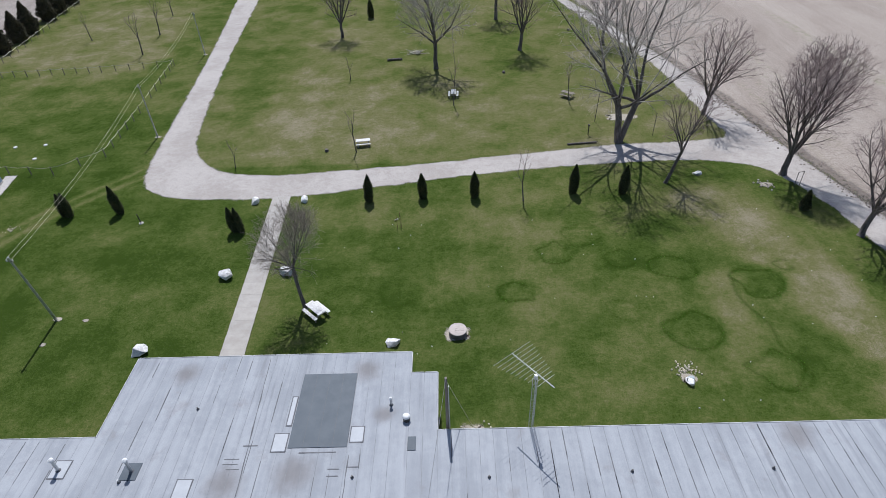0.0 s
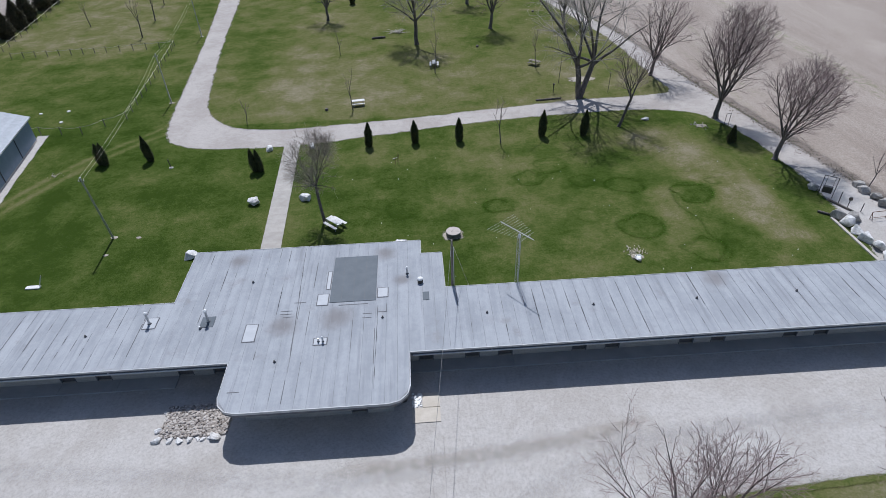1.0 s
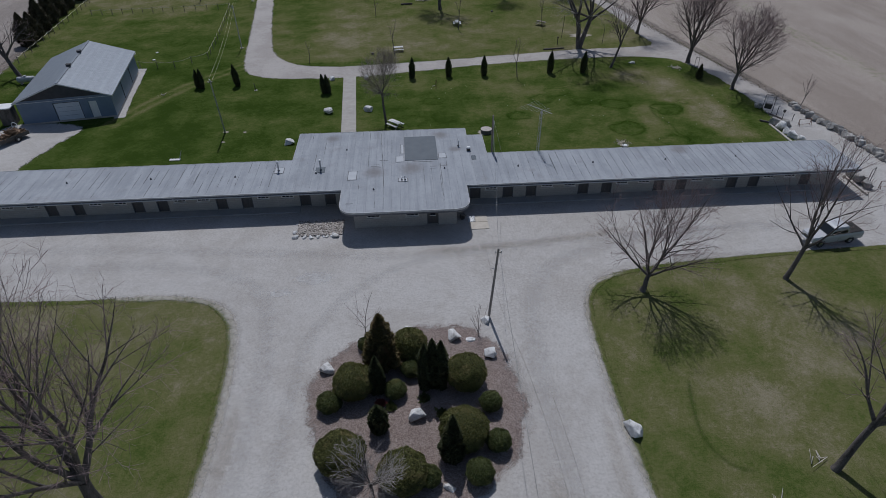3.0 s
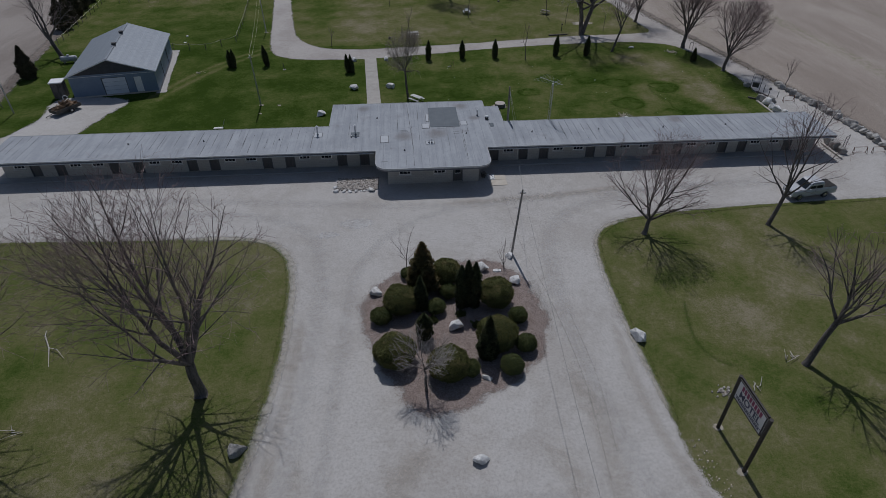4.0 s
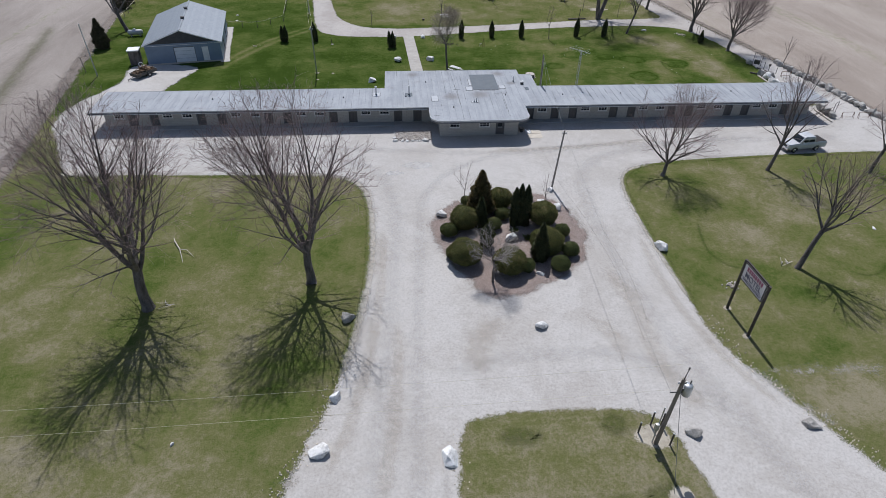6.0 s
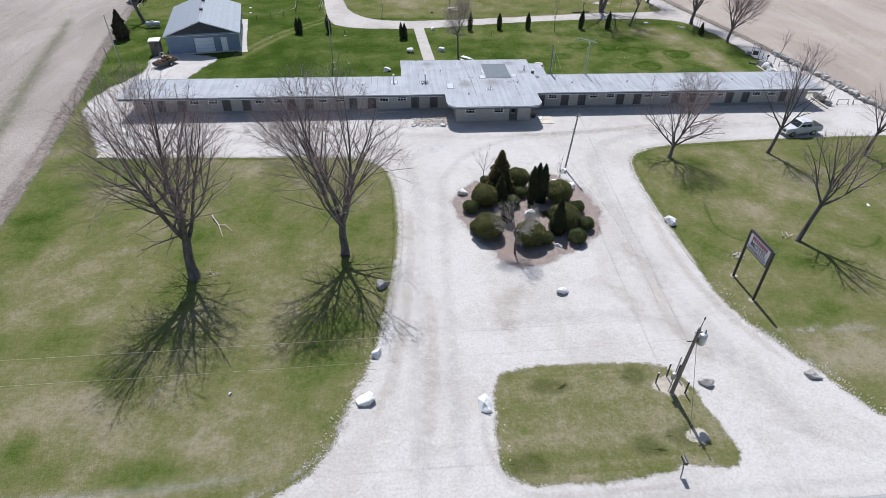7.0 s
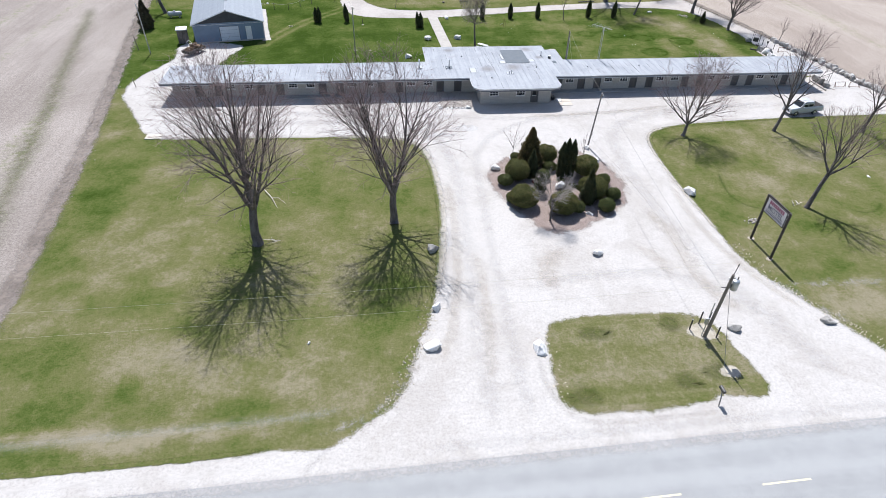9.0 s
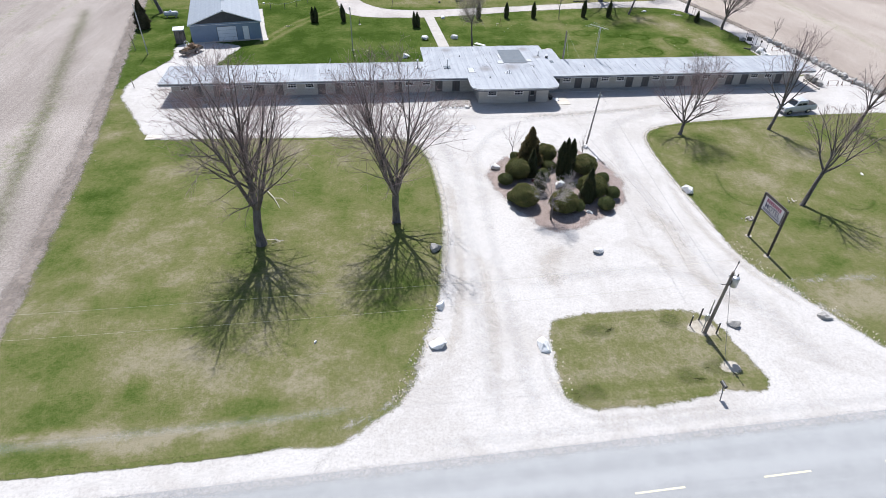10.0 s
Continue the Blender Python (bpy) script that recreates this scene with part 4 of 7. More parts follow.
shared = {}
SPANS = ((-53.5, -20.5, 19.35), (-20.5, -15.4, 25.15), (-15.4, -4.2, 25.15), (-4.2, -3.2, 25.15), (-3.2, -1.6, 23.45), (-1.6, 33.0, 19.35))
for x0, x1, back in SPANS:
    k = round((x1 - x0) / 0.76)
    w = (x1 - x0) / k
    for i in range(k):
        u, v = x0 + i * w, x0 + (i + 1) * w
        key = (round(w, 3), back, round(front_y(u + 0.01), 2), round(front_y(v - 0.01), 2))
        if key not in shared:
            bm = bmesh.new()
            ys = (front_y(u + 0.01), front_y(v - 0.01))
            lo = ROOF_Z - 0.011
            vs = [bm.verts.new(p) for p in ((0.013, ys[0] + 0.01, lo), (w - 0.013, ys[1] + 0.01, lo), (w - 0.013, back - 0.01, lo), (0.013, back - 0.01, lo),
                                            (0.013, ys[0] + 0.01, ROOF_Z), (w - 0.013, ys[1] + 0.01, ROOF_Z - 0.006), (w - 0.013, back - 0.01, ROOF_Z - 0.006), (0.013, back - 0.01, ROOF_Z))]
            for f in ((4, 5, 6, 7), (0, 1, 5, 4), (1, 2, 6, 5), (2, 3, 7, 6), (3, 0, 4, 7)):
                bm.faces.new([vs[j] for j in f])
            me = mesh_of(bm, "roofing_strip")
            me.materials.append(ROOFING)
            shared[key] = me
        ob = part("roofing_strip", shared[key], ROOFING, roof)
        ob.location.x = u

# raised patches of other roofing on the deck
for name, x0, x1, y0, y1, mt, label in (
        ("roof_patch", -9.66, -6.46, 18.4, 23.5, PATCH_DARK, "large slate-grey membrane patch"),
        ("roof_patch", -14.95, -14.2, 15.1, 16.65, PATCH_PALE, "pale square roof patch"), ("roof_patch", -10.5, -9.78, 18.2, 19.3, PATCH_PALE, "pale square roof patch"),
        ("roof_patch", -6.33, -5.65, 18.7, 19.65, PATCH_PALE, "pale square roof patch"), ("roof_patch", -10.0, -9.76, 19.85, 21.8, PATCH_PALE, "pale square roof patch"),
        ("roof_patch", -3.2, -2.75, 18.1, 18.95, PATCH_DARK, "grey roof hatch cover"), ("roof_patch", -21.9, -21.1, 16.9, 17.9, PATCH_PALE, "pale square roof patch"),
        ("roof_patch", -18.1, -17.2, 16.7, 17.7, PATCH_DARK, "grey roof patch"), ("roof_patch", -10.3, -9.5, 14.45, 15.0, PATCH_PALE, "pale square roof patch")):
    pp = part(name, B(x0, x1, y0, y1, ROOF_Z, ROOF_Z + 0.03, bevel=0.008), mt, roof, label)
    if mt is PATCH_PALE:
        for a in ((x0 - 0.06, x1 + 0.06, y0 - 0.06, y0 - 0.003), (x0 - 0.06, x1 + 0.06, y1 + 0.003, y1 + 0.06), (x0 - 0.06, x0 - 0.003, y0, y1), (x1 + 0.003, x1 + 0.06, y0, y1)):
            part("sealant_border", B(*a, ROOF_Z, ROOF_Z + 0.012), SEAM, pp, "dark sealant border")
for k in range(1, 4):
    x = -9.66 + 3.2 * k / 4
    part("membrane_seam", B(x - 0.012, x + 0.012, 18.45, 23.45, ROOF_Z + 0.03, ROOF_Z + 0.034), PATCH_SEAM, roof)
for x, y, w, d in ((-11.7, 18.6, 0.8, 0.03), (-8.0, 18.1, 2.0, 0.035), (-7.0, 17.1, 0.6, 0.025), (-7.0, 16.7, 0.6, 0.025), (-12.5, 17.5, 0.8, 0.025), (-12.5, 17.8, 0.8, 0.025), (-14.6, 11.0, 0.7, 0.03), (-6.0, 17.2, 0.7, 0.025), (-12.3, 17.2, 0.7, 0.025)):
    part("sealant_line", B(x - w / 2, x + w / 2, y - d, y + d, ROOF_Z + 0.0005, ROOF_Z + 0.008), SEAM, roof)
for x0, x1, y0, y1 in ((-12.05, -11.6, 24.9, 12.2), (-6.3, -6.35, 17.9, 10.6)):
    prev = None
    bm = bmesh.new()
    for i in range(13):
        f = i / 12
        cx, cy, w = x0 + (x1 - x0) * f + random.gauss(0, 0.012), y0 + (y1 - y0) * f, random.uniform(0.006, 0.045)
        pair = [bm.verts.new((cx - w, cy, ROOF_Z + 0.007)), bm.verts.new((cx + w, cy, ROOF_Z + 0.007))]
        if prev:
            bm.faces.new((prev[0], pair[0], pair[1], prev[1]))
        prev = pair
    part("worn_seam", bm, SEAM, roof, "wide worn dark seam")
# broken runs of black sealant along the seams
g = random.Random(41)
for x0, x1, back in SPANS:
    k = round((x1 - x0) / 0.76)
    for i in range(1, k):
        x = x0 + (x1 - x0) * i / k
        for _ in range(g.choice((0, 1, 2, 2, 3))):
            y0 = g.uniform(front_y(x) + 0.2, back - 1.2)
            y1 = min(y0 + g.uniform(0.4, 3.2), back - 0.1)
            w = g.uniform(0.008, 0.028)
            if not (-10.6 < x < -5.6 and y1 > 18.0 and y0 < 23.6):
                part("sealant_line", B(x - w, x + w, y0, y1, ROOF_Z + 0.0004, ROOF_Z + 0.006), SEAM, roof)

# walls, with thickness, and openings cut through for doors and windows
RIGHT_DOORS = (-3.2, -0.1, 2.1, 7.1, 9.35, 14.4, 16.6, 21.6, 23.75, 28.85)
RIGHT_WINDOWS = (-1.7, 3.6, 5.75, 10.8, 12.9, 18.1, 20.2, 25.15, 27.25)
LEFT_DOORS = (-49.4, -47.0, -41.75, -39.4, -34.1, -31.9, -26.6, -24.3, -19.0, -16.7)
LEFT_WINDOWS = (-50.9, -45.5, -43.3, -37.8, -35.6, -30.3, -28.2, -22.8, -20.6, -15.6)
FRONT = 14.75


def wall_with_holes(x0, x1, y0, y1, top, holes, low=0.0):
    """One connected wall along x, in which (u0, u1, z0, z1) holes are left open."""
    us = sorted({x0, x1, *(round(v, 4) for q in holes for v in q[:2])})
    zs = sorted({low, top, *(max(v, low) for q in holes for v in q[2:])})
    bm, vs = bmesh.new(), {}

    def at(u, z, y):
        if (u, z, y) not in vs:
            vs[(u, z, y)] = bm.verts.new((u, y, z))
        return vs[(u, z, y)]

    solid = lambda i, k: 0 <= i < len(us) - 1 and 0 <= k < len(zs) - 1 and not any(a - 1e-4 < (us[i] + us[i + 1]) / 2 < b + 1e-4 and c < (zs[k] + zs[k + 1]) / 2 < d for a, b, c, d in holes)
    for i in range(len(us) - 1):
        for k in range(len(zs) - 1):
            if not solid(i, k):
                continue
            u, v, a, b = us[i], us[i + 1], zs[k], zs[k + 1]
            bm.faces.new([at(u, a, y0), at(v, a, y0), at(v, b, y0), at(u, b, y0)])
            bm.faces.new([at(u, b, y1), at(v, b, y1), at(v, a, y1), at(u, a, y1)])
            for di, dk, p, q in ((-1, 0, (u, a), (u, b)), (1, 0, (v, a), (v, b)), (0, -1, (u, a), (v, a)), (0, 1, (u, b), (v, b))):
                if not solid(i + di, k + dk):
                    bm.faces.new([at(*p, y0), at(*q, y0), at(*q, y1), at(*p, y1)])
    bmesh.ops.recalc_face_normals(bm, faces=bm.faces)
    return bm


def door_at(x, y, lite=False, material=DOOR):
    d = part("door", B(x - 0.44, x + 0.44, y + 0.10, y + 0.15, 0.1, 2.03, bevel=0.006), material, motel, "dark brown room door" if not lite else "dark door with a small square light")
    part("door_handle", T([(x + 0.34, y + 0.10, 1.02), (x + 0.34, y + 0.04, 1.02), (x + 0.26, y + 0.04, 1.02)], 0.014, 6), CHROME, d)
    fr = wall_with_holes(x - 0.5, x + 0.5, y - 0.012, y + 0.14, 2.09, [(x - 0.445, x + 0.445, 0.08, 2.035)], 0.09)
    part("door_frame", fr, FASCIA_DARK, d)
    part("threshold", B(x - 0.44, x + 0.44, y - 0.04, y + 0.16, 0.085, 0.105), CONCRETE, d)
    if lite:
        part("door_light", B(x - 0.22, x + 0.22, y + 0.088, y + 0.099, 1.0, 1.7), GLASS, d)
        part("light_frame", B(x - 0.28, x + 0.28, y + 0.08, y + 0.0985, 0.93, 0.998), WHITE, d)


def window_at(x, y, w=1.15, z0=1.02, z1=1.94):
    wd = part("window", B(x - w / 2 + 0.05, x + w / 2 - 0.05, y + 0.07, y + 0.085, z0 + 0.05, z1 - 0.05), GLASS, motel, "sliding window with dark glass")
    zm = z0 + 0.36
    panes = [(a, b, c, d) for a, b in ((x - w / 2 + 0.085, x - w / 6 - 0.015), (x - w / 6 + 0.015, x + w / 6 - 0.015), (x + w / 6 + 0.015, x + w / 2 - 0.085)) for c, d in ((z0 + 0.08, zm - 0.02), (zm + 0.02, z1 - 0.08))]
    fr = wall_with_holes(x - w / 2, x + w / 2, y + 0.03, y + 0.068, z1, panes, z0)
    part("window_frame", fr, WHITE, wd, "white window frame")
    part("window_sill", B(x - w / 2 - 0.06, x + w / 2 + 0.06, y - 0.06, y + 0.12, z0 - 0.08, z0 - 0.004), FASCIA, wd)
    part("curtain", B(x + 0.02, x + w / 2 - 0.06, y + 0.13, y + 0.15, z0, z1), SOFFIT, wd, "pale curtain")


WALL_TOP = ROOF_Z - 0.252
hole = lambda d, w: [(x - 0.5, x + 0.5, 0.0, 2.09) for x in d] + [(x - 0.575, x + 0.575, 1.02, 1.94) for x in w]
part("wall", wall_with_holes(-52.5, -14.3, FRONT, FRONT + 0.2, WALL_TOP, hole(LEFT_DOORS, LEFT_WINDOWS[:-1])), BLOCK, motel, "painted block front wall")
part("wall", wall_with_holes(-5.3, 32.0, FRONT, FRONT + 0.2, WALL_TOP, hole(RIGHT_DOORS, RIGHT_WINDOWS)), BLOCK, motel, "painted block front wall")
part("wall", wall_with_holes(-14.3, -5.3, 10.8, 11.0, WALL_TOP, [(-13.2, -12.0, 1.02, 1.94), (-9.8, -8.6, 1.02, 1.94), (-7.9, -6.9, 0, 2.09)]), BLOCK, motel, "painted block office wall")
for a in ((-14.3, -14.1, 11.003, FRONT - 0.003), (-5.5, -5.3, 11.003, FRONT - 0.003), (-52.5, -52.3, FRONT + 0.203, 18.8), (31.8, 32.0, FRONT + 0.203, 18.8), (-52.297, -20.2, 18.7, 18.9), (-20.2, -20.0, 18.903, 24.5), (-19.997, -3.4, 24.4, 24.6), (-3.6, -3.4, 22.903, 24.397), (-3.397, -1.9, 22.7, 22.9), (-2.1, -1.9, 18.903, 22.697), (-1.897, 31.797, 18.7, 18.9)):
    part("wall", B(*a, 0, WALL_TOP), BLOCK, motel)
for x in LEFT_DOORS + RIGHT_DOORS:
    door_at(x, FRONT)
for x in LEFT_WINDOWS[:-1] + RIGHT_WINDOWS:
    window_at(x, FRONT)
door_at(-7.4, 10.8, True)
window_at(-12.6, 10.8, 1.2), window_at(-9.2, 10.8, 1.2)
# plain rooms behind the glass
part("inner_wall", B(-52.2, -20.3, 17.0, 17.1, 0, WALL_TOP), SOFFIT, motel)
part("inner_wall", B(-1.8, 31.7, 17.0, 17.1, 0, WALL_TOP), SOFFIT, motel)
for x in (-38.0, -30.2, -22.8, 1.0, 12.0, 27.0, -46):
    part("downlight", T([(x, 13.4, ROOF_Z - 0.2), (x, 13.26, ROOF_Z - 0.28)], [0.05, 0.07], 8), WHITE, motel)
part("gutter", T([(-53.4, 13.27, 2.2), (-15.6, 13.27, 2.2)], 0.05, 8), FASCIA, motel, "white rain gutter")
part("gutter", T([(-4.0, 13.27, 2.2), (32.7, 13.27, 2.2)], 0.05, 8), FASCIA, motel, "white rain gutter")


def vent_pipe(x, y, h, r, cap, material=GALV):
    v = thing("roof_vent", "galvanised vent pipe with a rain cap on the roof" if cap else "short dark vent pipe standing on the roof", "vent", "roof vents")
    part("pipe", T([(x, y, ROOF_Z), (x, y, ROOF_Z + h)], r, 12), material, v)
    part("flashing", tube(bmesh.new(), [(x, y, ROOF_Z), (x, y, ROOF_Z + 0.1)], [r * 2.1, r * 1.15], 12), SEAM, v)
    if cap:
        part("cap", tube(bmesh.new(), [(x, y, ROOF_Z + h - 0.02), (x, y, ROOF_Z + h + 0.06), (x, y, ROOF_Z + h + 0.13)], [r * 1.7, r * 1.6, r * 0.5], 12), WHITE, v, "white conical cap")


for a in ((-21.55, 17.35, 0.95, 0.08, True), (-17.6, 17.2, 1.0, 0.08, True), (-4.25, 21.1, 0.55, 0.06, True), (-10.0, 14.7, 0.32, 0.05, False), (-9.72, 14.68, 0.38, 0.05, True), (-18.0, 16.6, 0.22, 0.05, False)):
    vent_pipe(*a)
for x, y in ((-12.55, 13.2), (-15.4, 21.1), (15.4, 16.6), (8.3, 16.6), (22.4, 16.7), (1.05, 16.45), (-25.4, 16.5), (-5.95, 16.6), (-33.1, 16.7), (-40.6, 16.6)):
    vent_pipe(x, y, 0.16, 0.045, False, DARK_STEEL)
mush = thing("roof_fan", "white domed mushroom roof fan with a dark collar", "vent")
part("collar", T([(-3.32, 20.05, ROOF_Z), (-3.32, 20.05, ROOF_Z + 0.28)], 0.2, 16), DARK_STEEL, mush)
part("dome", tube(bmesh.new(), [(-3.32, 20.05, ROOF_Z + z) for z in (0.26, 0.3, 0.36, 0.41, 0.43)], [0.19, 0.22, 0.2, 0.13, 0.04], 18), WHITE, mush, smooth=True)

# ---- things about the motel ----


def lattice_tower(x, y, h):
    t = thing("antenna_tower", "slim lattice mast carrying a large pale television aerial", "antenna")
    legs = [(x + 0.14 * math.cos(a), y + 0.14 * math.sin(a)) for a in (0.5, 0.5 + 2.094, 0.5 + 4.189)]
    for p in legs:
        part("leg", T([(*p, 0), (*p, h)], 0.018, 6), GALV, t)
    for k in range(int(h / 0.3)):
        for i in range(3):
            a, b = legs[i], legs[(i + 1) % 3]
            part("brace", T([(*a, 0.3 * k), (*b, 0.3 * k + 0.3)], 0.010, 4), GALV, t)
    part("mast_pipe", T([(x, y, h - 0.4), (x, y, h + 0.55)], 0.025, 8), GALV, t)
    c, d, s = Vector((x, y, h + 0.5)), Vector((0.62, -0.78, 0.0)), Vector((0.78, 0.62, 0.0))
    boom = part("boom", T([c - d * 1.75, c + d * 1.25], 0.028, 6), FASCIA, t, "pale aerial boom")
    for k in range(11):
        p = c - d * (1.72 - 0.24 * k) + Vector((0, 0, 0.02))
        half = 1.35 - 0.075 * k
        part("element", T([p - s * half, p + s * half], 0.008, 4), FASCIA, boom)
    for z in (-0.22, 0.22):
        p = c + d * 0.55 + Vector((0, 0, z))
        part("reflector", T([p - s * 0.45, p + s * 0.45], 0.012, 4), FASCIA, boom)
    part("rotor_box", B(x - 0.09, x + 0.09, y - 0.09, y + 0.09, h + 0.05, h + 0.32, bevel=0.02), GALV, t)


lattice_tower(3.55, 19.55, 6.2)


def utility_pole(x, y, h, r, label, lean=(0, 0), material=WOOD_POLE, extras=True):
    p = thing("utility_pole", label, "utility pole", "poles")
    top = (x + lean[0], y + lean[1], h)
    part("pole", T([(x, y, 0), ((x + top[0]) / 2, (y + top[1]) / 2, h / 2), top], [r, r * 0.85, r * 0.7], 12), material, p)
    if extras:
        part("bracket", T([(top[0] - 0.22, top[1], h - 0.35), (top[0] + 0.22, top[1], h - 0.35)], 0.03, 6), DARK_STEEL, p)
        for s in (-0.2, 0.2):
            part("insulator", tube(bmesh.new(), [(top[0] + s, top[1], h - 0.33), (top[0] + s, top[1], h - 0.2)], [0.05, 0.035], 8), PAPER, p)
    return p, top


def cable(a, b, sag, r=0.010, material=CABLE, name="overhead_wire", label="thin sagging overhead wire between poles"):
    a, b = Vector(a), Vector(b)
    pts = [a.lerp(b, t) - Vector((0, 0, sag * 4 * t * (1 - t))) for t in (k / 14 for k in range(15))]
    w = part(name, T(pts, r, 4), material)
    tagged(w, label, "wire", "wires")


front_pole, fp_top = utility_pole(-4.02, -1.3, 6.4, 0.10, "leaning grey wooden pole at the edge of the planting bed", (0.36, -0.3), WOOD_GREY)
part("light_arm", T([(-3.78, -1.52, 4.6), (-4.12, -1.52, 4.75)], 0.025, 6), GALV, front_pole)
back_pole, bp_top = utility_pole(-1.05, 19.75, 6.2, 0.10, "dark wooden service pole behind the motel", (0.02, 0.05), WOOD_POLE, False)
part("conduit", T([(-0.92, 19.7, 0), (-0.92, 19.75, 5.6)], 0.03, 6), GALV, back_pole)
_, wp_top = utility_pole(-30.25, 31.5, 6.6, 0.10, "slim pale grey pole on the lawn carrying two wires", (0.0, -0.8), GALV)
_, lp_top = utility_pole(-34.6, 62.2, 6.4, 0.09, "slim pale grey pole beside the gravel lane", (-0.1, 0), GALV)
_, fa_top = utility_pole(-38.4, 91.1, 6.4, 0.09, "slim pale grey pole beside the gravel lane", (-0.1, 0), GALV)
utility_pole(-60.0, 31.3, 7.0, 0.09, "slim pale grey pole at the field edge", (-0.2, 0.1), GALV, False)
cable(fp_top, bp_top, 0.35, 0.010)
cable((bp_top[0], bp_top[1], 6.0), (0.6, 20.9, 0.0), 0.0, 0.014, ROPE, "guy_wire", "taut yellowish guy wire anchored behind the motel")
for s in (-0.2, 0.2):
    cable((wp_top[0] + s, wp_top[1], 6.45), (lp_top[0] + s, lp_top[1], 6.2), 0.6, 0.007, ROPE)
    cable((lp_top[0] + s, lp_top[1], 6.2), (fa_top[0] + s, fa_top[1], 6.2), 0.6, 0.007, ROPE)

# big roadside pole with its transformer, guard posts and guy wire
rp, rp_top = utility_pole(-4.36, -30.6, 6.1, 0.135, "dark roadside power pole with a pale transformer can", (-0.02, -0.3))
part("pin", T([(rp_top[0], rp_top[1], 6.0), (rp_top[0] + 0.0, rp_top[1] - 0.1, 6.95)], [0.03, 0.02], 6), DARK_STEEL, rp)
part("top_insulator", tube(bmesh.new(), [(-4.38, -31.0, 6.93), (-4.38, -31.0, 7.1)], [0.05, 0.035], 8), DARK_STEEL, rp)
can = part("transformer", tube(bmesh.new(), [(-3.95, -30.85, z) for z in (4.75, 4.8, 5.5, 5.57)], [0.2, 0.25, 0.25, 0.19], 16), GALV, rp, "pale grey transformer can", smooth=True)
part("bushing", T([(-3.85, -30.8, 5.55), (-3.8, -30.75, 5.75)], 0.04, 6), DARK_STEEL, can)
part("can_bracket", B(-4.3, -4.15, -30.92, -30.8, 4.95, 5.35), DARK_STEEL, rp)
part("service_arm", T([(-4.85, -30.86, 5.0), (-4.35, -30.86, 5.0)], 0.03, 6), DARK_STEEL, rp)
part("meter_box", B(-4.75, -4.53, -30.66, -30.46, 1.3, 1.85, bevel=0.02), GALV, rp, "grey meter box")
part("conduit", T([(-4.55, -30.5, 0), (-4.5, -30.45, 3.2)], 0.04, 6), GALV, rp)
for x, y, h in ((-5.15, -29.8, 1.0), (-3.55, -30.75, 1.1), (-3.55, -29.35, 1.2), (-4.2, -29.3, 1.25)):
    g = thing("guard_post", "short dark steel guard post beside the power pole", "bollard", "guard posts")
    part("post", T([(x, y, 0), (x, y, h)], 0.055, 10), DARK_STEEL, g)
    part("cap", tube(bmesh.new(), [(x, y, h), (x, y, h + 0.05)], [0.058, 0.03], 10), ROCK, g)
cable((-4.38, -30.88, 5.5), (-4.5, -33.8, 0.0), 0.0, 0.014, CABLE, "guy_wire", "taut guy wire with a yellow sleeve")
cable((-4.8, -30.86, 5.0), fp_top, 0.3)
for z in (6.6, 4.6):
    cable((-4.4, -30.5, z + 0.2), (-75, -31.6, z + 0.2), 0.4, 0.006, ROPE)

# mail box by the road
mb = thing("mailbox", "dark roadside mailbox on a bent post", "mailbox")
part("post", T([(-6.3, -36.6, 0), (-6.28, -36.45, 0.7), (-6.2, -36.2, 1.05)], 0.04, 8), WOOD_GREY, mb)
part("box", tube(bmesh.new(), [(-6.2, -36.45, 1.17), (-6.2, -35.95, 1.17)], 0.13, 12), DARK_STEEL, mb)

# ---- sign ----
sign = thing("motel_sign", "cream motel sign board with faded lettering on two dark posts", "sign")
SA, SB = Vector((5.42, -19.35, 0)), Vector((5.55, -22.3, 0))
SD = (SB - SA).normalized()
for p in (SA, SB):
    part("post", T([p, p + Vector((0, 0, 4.65))], 0.11, 10), SIGN_FRAME, sign)


def slab_on(c, u, w, h, t, material, name, parent, label=""):
    """An upright slab of width w along u, centred at c."""
    nrm = Vector((-u.y, u.x, 0))
    bm = bmesh.new()
    vs = [bm.verts.new(c + u * a * w / 2 + Vector((0, 0, b * h / 2)) + nrm * s * t / 2) for s in (-1, 1) for a, b in ((-1, -1), (1, -1), (1, 1), (-1, 1))]
    for q in ((3, 2, 1, 0), (4, 5, 6, 7), (0, 1, 5, 4), (1, 2, 6, 5), (2, 3, 7, 6), (3, 0, 4, 7)):
        bm.faces.new([vs[k] for k in q])
    bmesh.ops.recalc_face_normals(bm, faces=bm.faces)
    return part(name, bm, material, parent, label)


SC = (SA + SB) / 2 + Vector((0, 0, 3.85))
SW = (SB - SA).length - 0.30
board = slab_on(SC, SD, SW, 1.35, 0.16, PAPER, "board", sign)
for s in (-1, 1):
    slab_on(SC + Vector((0, 0, s * 0.70)), SD, SW, 0.06, 0.22, SIGN_FRAME, "board_rail", sign, "dark metal edge rail")
slab_on(SC + Vector((0, 0, 0.80)), SD, SW, 0.10, 0.10, SIGN_FRAME, "top_beam", sign)
for s in (-1, 1):
    slab_on(SC + SD * s * (SW / 2 - 0.03), SD, 0.06, 1.34, 0.22, SIGN_FRAME, "board_stile", sign)


